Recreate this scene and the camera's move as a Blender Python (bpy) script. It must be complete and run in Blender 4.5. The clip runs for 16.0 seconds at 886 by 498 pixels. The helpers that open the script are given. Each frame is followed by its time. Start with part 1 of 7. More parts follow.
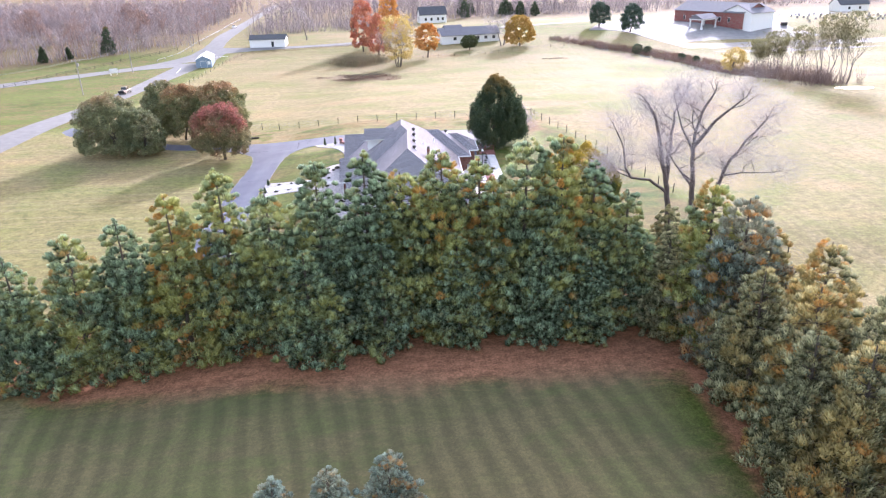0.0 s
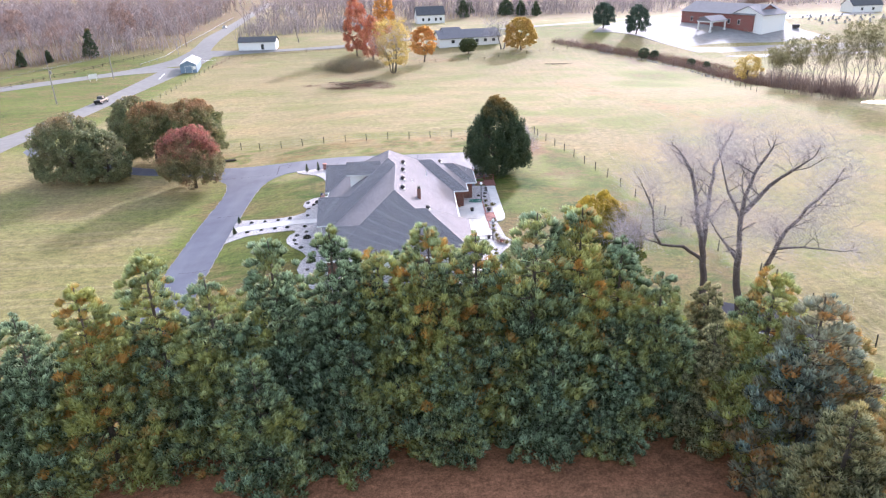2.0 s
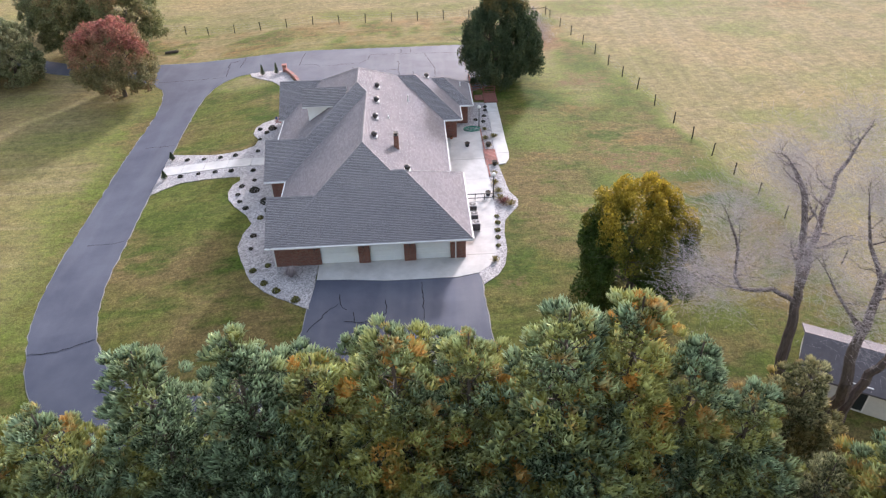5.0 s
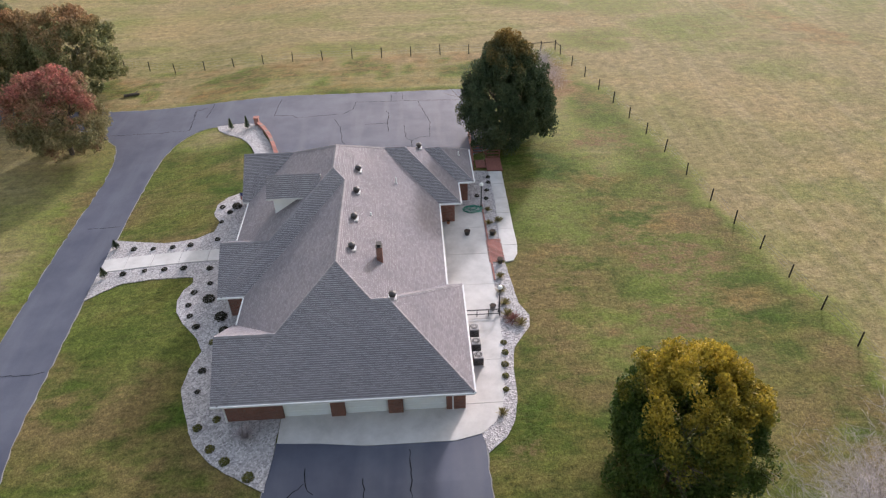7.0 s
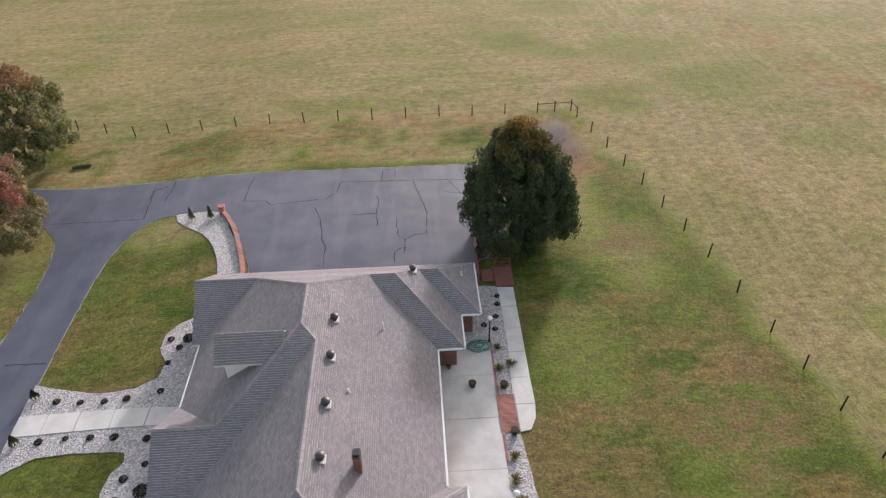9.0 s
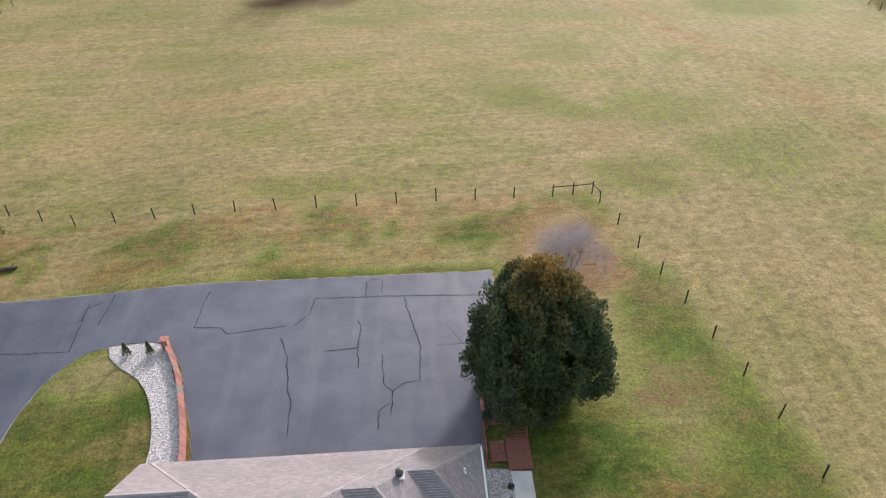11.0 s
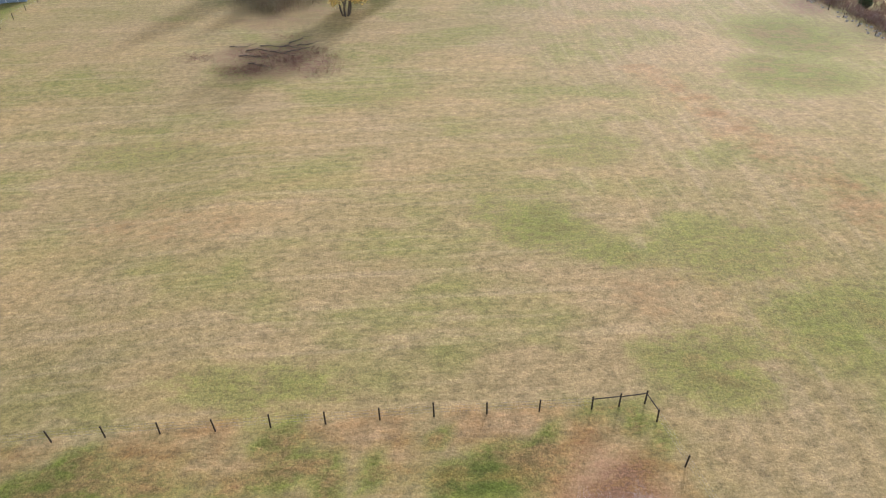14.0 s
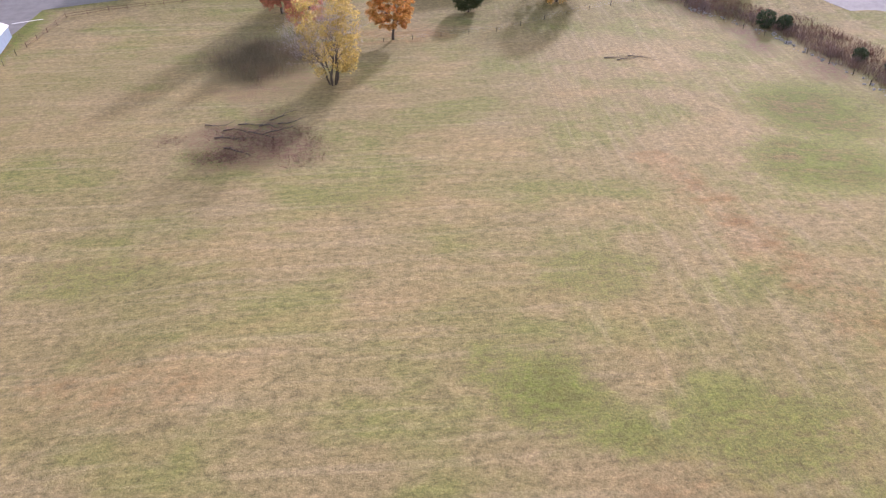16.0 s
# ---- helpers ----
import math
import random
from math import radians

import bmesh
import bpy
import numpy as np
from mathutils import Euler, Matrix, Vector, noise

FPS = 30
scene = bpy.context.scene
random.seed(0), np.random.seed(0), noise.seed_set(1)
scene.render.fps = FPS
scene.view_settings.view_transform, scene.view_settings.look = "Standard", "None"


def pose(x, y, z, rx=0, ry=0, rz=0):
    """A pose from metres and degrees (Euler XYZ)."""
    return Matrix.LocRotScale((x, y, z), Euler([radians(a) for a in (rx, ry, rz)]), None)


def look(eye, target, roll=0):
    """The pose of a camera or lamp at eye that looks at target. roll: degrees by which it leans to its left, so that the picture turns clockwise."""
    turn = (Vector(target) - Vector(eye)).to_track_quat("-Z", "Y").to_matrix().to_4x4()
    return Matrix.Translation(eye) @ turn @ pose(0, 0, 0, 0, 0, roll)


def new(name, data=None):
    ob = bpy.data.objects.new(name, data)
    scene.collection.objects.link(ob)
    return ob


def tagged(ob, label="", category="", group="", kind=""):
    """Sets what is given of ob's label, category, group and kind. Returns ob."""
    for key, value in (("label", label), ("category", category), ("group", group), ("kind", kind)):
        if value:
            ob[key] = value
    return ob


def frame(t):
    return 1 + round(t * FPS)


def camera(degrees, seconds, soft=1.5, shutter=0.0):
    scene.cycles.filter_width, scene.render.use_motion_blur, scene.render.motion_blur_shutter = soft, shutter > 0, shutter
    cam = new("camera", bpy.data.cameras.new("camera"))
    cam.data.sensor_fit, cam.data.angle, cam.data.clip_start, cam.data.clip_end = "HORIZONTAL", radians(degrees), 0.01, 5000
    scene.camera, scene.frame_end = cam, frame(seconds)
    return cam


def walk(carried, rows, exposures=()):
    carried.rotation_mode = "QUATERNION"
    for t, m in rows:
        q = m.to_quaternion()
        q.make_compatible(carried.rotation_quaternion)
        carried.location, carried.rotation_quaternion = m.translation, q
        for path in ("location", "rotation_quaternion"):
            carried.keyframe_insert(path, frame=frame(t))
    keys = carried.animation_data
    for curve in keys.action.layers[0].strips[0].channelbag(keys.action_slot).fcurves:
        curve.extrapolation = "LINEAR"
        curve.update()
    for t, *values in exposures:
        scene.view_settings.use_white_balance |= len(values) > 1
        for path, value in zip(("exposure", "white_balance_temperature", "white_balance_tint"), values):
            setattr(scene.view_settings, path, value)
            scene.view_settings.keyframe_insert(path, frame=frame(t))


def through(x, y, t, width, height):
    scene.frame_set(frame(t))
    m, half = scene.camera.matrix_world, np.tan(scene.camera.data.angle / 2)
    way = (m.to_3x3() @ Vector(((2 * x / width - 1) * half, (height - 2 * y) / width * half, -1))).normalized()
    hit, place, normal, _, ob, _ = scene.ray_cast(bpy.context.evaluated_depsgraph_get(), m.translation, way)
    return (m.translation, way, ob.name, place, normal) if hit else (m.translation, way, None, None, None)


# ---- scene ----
# ---- camera ----
cam = camera(66.0, 16.0, soft=1.25)
# seconds, eye x y z in metres, yaw, pitch, roll in degrees
ROWS = [
    (0, -0.73, -79.87, 29.74, -2.17, -22.85, -1.75),
    (0.5, -0.39, -76.71, 30.20, -2.18, -22.89, -1.75),
    (1, -0.02, -73.33, 30.67, -2.20, -22.92, -1.71),
    (1.5, 0.38, -69.89, 31.10, -2.19, -22.96, -1.73),
    (2, 0.77, -66.39, 31.56, -2.23, -23.27, -1.64),
    (2.5, 1.17, -62.88, 31.89, -2.23, -24.51, -1.63),
    (3, 1.52, -59.25, 32.27, -2.22, -26.84, -1.60),
    (5.5, 3.22, -40.79, 34.50, -2.18, -37.24, -1.57),
    (6, 3.53, -36.90, 34.83, -2.21, -37.26, -1.57),
    (6.5, 3.82, -33.02, 35.25, -2.24, -37.37, -1.49),
    (7, 4.04, -29.09, 35.61, -2.31, -37.45, -1.40),
    (7.5, 4.25, -25.14, 35.96, -2.38, -37.48, -1.31),
    (8, 4.45, -21.05, 36.39, -2.40, -37.58, -1.26),
    (8.5, 4.68, -17.00, 36.82, -2.40, -37.63, -1.17),
    (9, 4.91, -12.84, 37.09, -2.44, -37.60, -1.17),
    (11.5, 6.21, 8.11, 37.79, -2.58, -37.17, -1.17),
    (12, 6.46, 12.24, 37.95, -2.56, -37.12, -1.13),
    (12.5, 6.70, 16.34, 38.31, -2.51, -37.21, -1.02),
    (13, 6.86, 20.48, 38.81, -2.52, -37.31, -1.06),
    (13.5, 7.01, 24.66, 39.45, -2.54, -37.28, -1.10),
    (14, 7.46, 28.90, 40.39, -2.47, -37.08, -1.11),
    (14.5, 8.07, 33.08, 41.54, -2.36, -36.97, -1.19),
    (15, 8.64, 37.38, 42.92, -2.26, -36.87, -1.20),
    (15.5, 9.10, 41.64, 44.51, -2.20, -36.72, -1.23),
    (16, 9.53, 45.82, 46.11, -2.39, -36.58, -1.24),
]
EXPOSURES = [(0.0, 2.25, 5550, 30), (2.0, 2.04, 5600, 27), (3.0, 1.88, 5700, 26), (5.5, 1.49, 6050, 23), (7.0, 1.17, 6180, 22), (9.0, 1.02, 6330, 20), (11.5, 1.37, 6250, 18), (14.0, 1.45, 6100, 28), (16.0, 1.46, 5850, 39)]
walk(cam, [(t, pose(x, y, z, 90 + pitch, 0, yaw) @ pose(0, 0, 0, 0, 0, roll)) for t, x, y, z, yaw, pitch, roll in ROWS], EXPOSURES)

# ---- light ----
SUN_AZ, SUN_EL = 25.0, 20.5
world = bpy.data.worlds.new("sky")
scene.world = world
world.use_nodes = True
wn = world.node_tree.nodes
sky = wn.new("ShaderNodeTexSky")
sky.sky_type, sky.sun_disc = "NISHITA", False
sky.sun_elevation, sky.sun_rotation = radians(SUN_EL), radians(SUN_AZ)
sky.air_density, sky.dust_density, sky.ozone_density = 2.2, 3.2, 1.0
wn["Background"].inputs["Strength"].default_value = 0.127
hazy = wn.new("ShaderNodeHueSaturation")
hazy.inputs["Saturation"].default_value = 0.7
world.node_tree.links.new(sky.outputs[0], hazy.inputs["Color"])
world.node_tree.links.new(hazy.outputs[0], wn["Background"].inputs[0])
sun_data = bpy.data.lights.new("sun", "SUN")
sun_data.energy, sun_data.angle, sun_data.color = 1.72, radians(4.0), (1.0, 0.982, 0.955)
sun = new("sun", sun_data)
az, el = radians(SUN_AZ), radians(SUN_EL)
sun.matrix_world = look((0, 0, 0), (-math.sin(az) * math.cos(el), -math.cos(az) * math.cos(el), -math.sin(el)))


# ---- materials ----
class Nodes:
    """A small wrapper for building a node material."""

    def __init__(self, name, rough=0.8, spec=0.3, metal=0.0):
        self.mat = bpy.data.materials.new(name)
        self.mat.use_nodes = True
        self.tree = self.mat.node_tree
        self.bsdf = self.tree.nodes["Principled BSDF"]
        self.bsdf.inputs["Roughness"].default_value = rough
        self.bsdf.inputs["Specular IOR Level"].default_value = spec
        self.bsdf.inputs["Metallic"].default_value = metal
        self.coord = self.tree.nodes.new("ShaderNodeTexCoord")
        self.geo = self.tree.nodes.new("ShaderNodeNewGeometry")

    def link(self, a, b):
        self.tree.links.new(a, b)

    def at(self, scale=(1, 1, 1), source=None, turn=0.0, shift=(0, 0, 0)):
        m = self.tree.nodes.new("ShaderNodeMapping")
        m.inputs["Scale"].default_value = scale
        m.inputs["Rotation"].default_value = (0, 0, radians(turn))
        m.inputs["Location"].default_value = shift
        self.link(source or self.geo.outputs["Position"], m.inputs["Vector"])
        return m.outputs[0]

    def noise(self, scale, detail=4, rough=0.55, where=None):
        n = self.tree.nodes.new("ShaderNodeTexNoise")
        n.inputs["Scale"].default_value, n.inputs["Detail"].default_value, n.inputs["Roughness"].default_value = scale, detail, rough
        self.link(where or self.geo.outputs["Position"], n.inputs["Vector"])
        return n.outputs["Fac"]

    def ramp(self, fac, *stops):
        r = self.tree.nodes.new("ShaderNodeValToRGB")
        while len(r.color_ramp.elements) < len(stops):
            r.color_ramp.elements.new(0.5)
        for e, (p, c) in zip(r.color_ramp.elements, stops):
            e.position, e.color = p, (*c, 1) if len(c) == 3 else c
        self.link(fac, r.inputs[0])
        return r.outputs[0]

    def mix(self, fac, a, b, blend="MIX"):
        m = self.tree.nodes.new("ShaderNodeMix")
        m.data_type, m.blend_type = "RGBA", blend
        for sock, v in ((m.inputs[0], fac), (m.inputs[6], a), (m.inputs[7], b)):
            if isinstance(v, (int, float)):
                sock.default_value = v
            elif isinstance(v, tuple):
                sock.default_value = (*v, 1)
            else:
                self.link(v, sock)
        return m.outputs[2]

    def math(self, op, a, b=0.0, clamp=False):
        m = self.tree.nodes.new("ShaderNodeMath")
        m.operation, m.use_clamp = op, clamp
        for sock, v in zip(m.inputs, (a, b)):
            if isinstance(v, (int, float)):
                sock.default_value = v
            else:
                self.link(v, sock)
        return m.outputs[0]

    def grey(self, lo, hi):
        return ((0, (lo,) * 3), (1, (hi,) * 3))

    def colour(self, out):
        if isinstance(out, tuple):
            self.bsdf.inputs["Base Color"].default_value = (*out, 1)
        else:
            self.link(out, self.bsdf.inputs["Base Color"])
        return self

    def bump(self, height, strength=0.4, distance=0.02):
        b = self.tree.nodes.new("ShaderNodeBump")
        b.inputs["Strength"].default_value, b.inputs["Distance"].default_value = strength, distance
        self.link(height, b.inputs["Height"])
        self.link(b.outputs[0], self.bsdf.inputs["Normal"])
        return self

    def thin(self, amount, colour):
        """Light that shines through leaves."""
        tr = self.tree.nodes.new("ShaderNodeBsdfTranslucent")
        mixer = self.tree.nodes.new("ShaderNodeMixShader")
        mixer.inputs[0].default_value = amount
        self.link(colour, tr.inputs["Color"])
        self.link(self.bsdf.outputs[0], mixer.inputs[1])
        self.link(tr.outputs[0], mixer.inputs[2])
        self.link(mixer.outputs[0], self.tree.nodes["Material Output"].inputs["Surface"])
        return self


def plain(name, colour, rough=0.6, spread=0.12, scale=3.0, metal=0.0, spec=0.4, bump=0.0):
    n = Nodes(name, rough, spec, metal)
    lo, hi = tuple(c * (1 - spread) for c in colour), tuple(min(1, c * (1 + spread)) for c in colour)
    f = n.noise(scale, 6, 0.65)
    n.colour(n.ramp(f, (0.25, lo), (0.75, hi)))
    if bump:
        n.bump(n.noise(scale * 12, 3), bump, 0.01)
    return n.mat


def grass_material():
    n = Nodes("grass", 0.9, 0.12)
    zone = n.tree.nodes.new("ShaderNodeVertexColor")
    zone.layer_name = "zone"
    sep = n.tree.nodes.new("ShaderNodeSeparateColor")
    n.link(zone.outputs[0], sep.inputs[0])
    lawn, litter, mud = sep.outputs
    black, white = (0, 0, 0), (1, 1, 1)
    big = n.noise(0.026, 3, 0.55, n.at(turn=-18))
    patch = n.noise(0.075, 4, 0.58, n.at((0.8, 1.25, 1), turn=25))
    blush = n.noise(0.06, 4, 0.6, n.at((0.7, 1.3, 1), turn=8, shift=(31, 12, 0)))
    mid = n.noise(0.30, 5, 0.62, n.at((0.7, 1.3, 1), turn=-12))
    place = n.tree.nodes.new("ShaderNodeSeparateXYZ")
    n.link(n.geo.outputs["Position"], place.inputs[0])
    swung = n.ramp(n.math("ADD", n.math("MULTIPLY", place.outputs[0], 0.02), n.math("MULTIPLY", patch, 0.7)), (0.82, black), (1.02, white))
    streak = n.mix(swung, n.noise(1.0, 4, 0.6, n.at((0.035, 0.8, 1), turn=-7)), n.noise(1.0, 4, 0.6, n.at((0.7, 0.05, 1), turn=-32)))
    rake = n.mix(swung, n.noise(2.4, 4, 0.65, n.at((0.05, 1.0, 1), turn=-8)), n.noise(2.4, 4, 0.65, n.at((1.0, 0.06, 1), turn=-34)))
    fine = n.noise(4.2, 6, 0.75)
    tuft = n.noise(1.3, 5, 0.7, n.at((0.8, 1.15, 1.0), turn=-9))
    speck = n.noise(11.0, 3, 0.75)
    ragged = n.math("ADD", n.math("MULTIPLY", n.math("SUBTRACT", mid, 0.5), 1.5), n.math("MULTIPLY", n.math("SUBTRACT", tuft, 0.5), 0.9))

    def torn(amount):
        """A zone whose edge breaks up into tufts."""
        return n.ramp(n.math("ADD", amount, n.math("MULTIPLY", ragged, n.math("MULTIPLY", n.math("SUBTRACT", 1.25, amount), n.math("MINIMUM", n.math("MULTIPLY", amount, 4.0), 1.0)))), (0.12, black), (0.88, white))

    def level(f, lo, hi, top=1.0):
        return n.ramp(f, (lo, black), (hi, (top,) * 3))

    lawn, litter, mud = torn(lawn), torn(litter), torn(mud)
    field = n.mix(level(big, 0.40, 0.60), (0.226, 0.182, 0.092), (0.184, 0.165, 0.068))
    field = n.mix(level(patch, 0.48, 0.62, 0.8), field, (0.158, 0.168, 0.052))
    field = n.mix(level(blush, 0.50, 0.64, 0.7), field, (0.262, 0.200, 0.098))
    field = n.mix(level(mid, 0.50, 0.68, 0.45), field, (0.258, 0.205, 0.112))
    field = n.mix(level(streak, 0.50, 0.72, 0.42), field, (0.298, 0.246, 0.150))
    fresh = n.mix(level(mid, 0.42, 0.62), (0.118, 0.148, 0.030), (0.166, 0.166, 0.058))
    green = n.mix(level(patch, 0.42, 0.56), (0.044, 0.076, 0.010), (0.088, 0.108, 0.022))
    green = n.mix(level(mid, 0.46, 0.62, 0.8), green, (0.110, 0.108, 0.026))
    green = n.mix(n.math("MULTIPLY", level(blush, 0.42, 0.55, 0.9), level(mid, 0.34, 0.54)), green, (0.152, 0.114, 0.050))
    green = n.mix(level(streak, 0.56, 0.74, 0.4), green, (0.165, 0.140, 0.055))
    base = n.mix(level(lawn, 0.0, 0.55), field, fresh)
    base = n.mix(level(lawn, 0.45, 0.95), base, green)
    needles = n.mix(level(mid, 0.35, 0.65), (0.36, 0.165, 0.092), (0.27, 0.130, 0.072))
    thatch = n.mix(level(mid, 0.38, 0.62), (0.290, 0.192, 0.108), (0.190, 0.112, 0.045))
    base = n.mix(litter, base, n.mix(n.ramp(n.math("MULTIPLY", place.outputs[1], -0.05), (0.4, (0, 0, 0)), (0.6, (1, 1, 1))), thatch, needles))
    base = n.mix(n.math("MULTIPLY", mud, level(tuft, 0.42, 0.54)), base, (0.130, 0.080, 0.052))
    base = n.mix(0.95, base, n.ramp(tuft, (0.34, (0.66, 0.68, 0.66)), (0.66, (1.28, 1.26, 1.22))), "MULTIPLY")
    base = n.mix(n.math("ADD", 0.5, n.math("MULTIPLY", lawn, 0.25)), base, n.ramp(fine, (0.35, (0.45, 0.46, 0.45)), (0.65, (1.52, 1.5, 1.47))), "MULTIPLY")
    base = n.mix(n.math("SUBTRACT", 0.36, n.math("MULTIPLY", lawn, 0.1)), base, n.ramp(rake, (0.32, (0.72, 0.73, 0.72)), (0.7, (1.25, 1.24, 1.22))), "MULTIPLY")
    base = n.mix(n.math("ADD", 0.3, n.math("MULTIPLY", lawn, 0.25)), base, n.ramp(speck, (0.32, (0.4, 0.4, 0.4)), (0.68, (1.6, 1.6, 1.6))), "MULTIPLY")
    mow = n.tree.nodes.new("ShaderNodeTexWave")
    mow.inputs["Scale"].default_value, mow.inputs["Distortion"].default_value = 0.17, 3.2
    mow.inputs["Detail Scale"].default_value = 0.5
    n.link(n.at(turn=-12), mow.inputs["Vector"])
    stripe = n.ramp(mow.outputs["Fac"], (0.2, (0.87, 0.89, 0.88)), (0.8, (1.12, 1.11, 1.08)))
    worn = n.mix(0.55, base, (0.158, 0.138, 0.074))
    base = n.mix(zone.outputs["Alpha"], base, n.mix(1.0, worn, stripe, "MULTIPLY"))
    n.colour(base)
    n.bump(n.math("ADD", fine, tuft), 0.7, 0.09)
    return n.mat


def asphalt_material():
    n = Nodes("asphalt", 0.68, 0.4)
    big, fine = n.noise(0.25, 4, 0.6), n.noise(30, 3, 0.7)
    streak = n.noise(0.5, 3, 0.5, n.at((1, 0.12, 1)))
    base = n.mix(n.ramp(big, (0.35, (0, 0, 0)), (0.68, (1, 1, 1))), (0.057, 0.065, 0.098), (0.088, 0.098, 0.135))
    base = n.mix(n.ramp(streak, (0.5, (0, 0, 0)), (0.75, (0.6, 0.6, 0.6))), base, (0.118, 0.127, 0.158))
    base = n.mix(0.6, base, n.ramp(fine, *n.grey(0.6, 1.4)), "MULTIPLY")
    n.colour(base)
    n.bump(fine, 0.35, 0.01)
    return n.mat


def concrete_material(name="concrete", tone=0.53):
    n = Nodes(name, 0.8, 0.3)
    big, fine = n.noise(0.5, 5, 0.65), n.noise(14, 4, 0.6)
    base = n.ramp(big, (0.3, (tone * 0.80, tone * 0.785, tone * 0.765)), (0.62, (tone * 1.08, tone * 1.06, tone * 1.035)))
    base = n.mix(0.4, base, n.ramp(fine, *n.grey(0.75, 1.2)), "MULTIPLY")
    n.colour(base)
    n.bump(fine, 0.2, 0.008)
    return n.mat


def gravel_material():
    n = Nodes("white_gravel", 0.85, 0.25)
    v = n.tree.nodes.new("ShaderNodeTexVoronoi")
    v.inputs["Scale"].default_value = 9.0
    n.link(n.geo.outputs["Position"], v.inputs["Vector"])
    big = n.noise(0.8, 4)
    base = n.ramp(v.outputs["Color"], (0.0, (0.20, 0.19, 0.195)), (0.5, (0.38, 0.365, 0.37)), (1.0, (0.58, 0.56, 0.57)))
    base = n.mix(0.5, base, n.ramp(big, *n.grey(0.72, 1.2)), "MULTIPLY")
    n.colour(base)
    n.bump(v.outputs["Distance"], 0.9, 0.06)
    return n.mat


def shingle_material(name, tone):
    n = Nodes(name, 0.92, 0.15)
    b = n.tree.nodes.new("ShaderNodeTexBrick")
    uv = n.tree.nodes.new("ShaderNodeUVMap")
    n.link(uv.outputs[0], b.inputs["Vector"])
    b.inputs["Scale"].default_value = 1.0
    b.inputs["Brick Width"].default_value, b.inputs["Row Height"].default_value = 0.3, 0.14
    b.inputs["Mortar Size"].default_value, b.inputs["Bias"].default_value = 0.012, 0.0
    r, g, bl = tone
    b.inputs["Color1"].default_value = (r * 0.84, g * 0.84, bl * 0.84, 1)
    b.inputs["Color2"].default_value = (r * 1.15, g * 1.15, bl * 1.15, 1)
    b.inputs["Mortar"].default_value = (r * 0.74, g * 0.74, bl * 0.74, 1)
    big = n.noise(0.35, 4, 0.6)
    grain = n.noise(24, 3, 0.7)
    base = n.mix(0.8, b.outputs["Color"], n.ramp(big, (0.3, (0.88, 0.88, 0.9)), (0.7, (1.12, 1.1, 1.08))), "MULTIPLY")
    base = n.mix(0.6, base, n.ramp(grain, *n.grey(0.7, 1.3)), "MULTIPLY")
    n.colour(base)
    n.bump(n.math("ADD", n.math("MULTIPLY", grain, 0.3), n.math("SUBTRACT", 1.0, b.outputs["Fac"])), 0.32, 0.015)
    return n.mat


def brick_material(name="red_brick", tone=(0.21, 0.085, 0.06)):
    n = Nodes(name, 0.88, 0.2)
    b = n.tree.nodes.new("ShaderNodeTexBrick")
    comb = n.tree.nodes.new("ShaderNodeCombineXYZ")
    sep = n.tree.nodes.new("ShaderNodeSeparateXYZ")
    n.link(n.geo.outputs["Position"], sep.inputs[0])
    n.link(n.math("ADD", sep.outputs[0], sep.outputs[1]), comb.inputs[0])
    n.link(sep.outputs[2], comb.inputs[1])
    n.link(comb.outputs[0], b.inputs["Vector"])
    b.inputs["Scale"].default_value = 1.0
    b.inputs["Brick Width"].default_value, b.inputs["Row Height"].default_value = 0.21, 0.075
    b.inputs["Mortar Size"].default_value = 0.009
    r, g, bl = tone
    b.inputs["Color1"].default_value = (r * 0.7, g * 0.7, bl * 0.72, 1)
    b.inputs["Color2"].default_value = (r * 1.25, g * 1.2, bl * 1.2, 1)
    b.inputs["Mortar"].default_value = (0.24, 0.2, 0.18, 1)
    big = n.noise(1.2, 4)
    n.colour(n.mix(0.7, b.outputs["Color"], n.ramp(big, *n.grey(0.75, 1.2)), "MULTIPLY"))
    n.bump(n.math("SUBTRACT", 1.0, b.outputs["Fac"]), 0.5, 0.01)
    return n.mat


def leaf_material(name, *colours, patch=0.5, through=0.35, rough=0.6, top=None):
    """Leaves: clump-sized patches of the colours, and a little change from leaf to leaf."""
    n = Nodes(name, rough, 0.25)
    f = n.noise(patch, 4, 0.65)
    step = 0.42 / max(1, len(colours) - 1)
    base = n.ramp(f, *[(0.3 + step * i, c) for i, c in enumerate(colours)])
    if top:
        z0, z1, tint = top
        sep = n.tree.nodes.new("ShaderNodeSeparateXYZ")
        n.link(n.coord.outputs["Object"], sep.inputs[0])
        h = n.math("DIVIDE", n.math("SUBTRACT", sep.outputs[2], z0), z1 - z0)
        h = n.math("ADD", h, n.math("MULTIPLY", n.math("SUBTRACT", f, 0.5), 1.6))
        base = n.mix(n.ramp(h, (0.25, (0, 0, 0)), (0.85, (1, 1, 1))), base, tint)
    base = n.mix(0.75, base, n.ramp(n.geo.outputs["Random Per Island"], *n.grey(0.55, 1.45)), "MULTIPLY")
    n.colour(base)
    n.thin(through, base)
    return n.mat


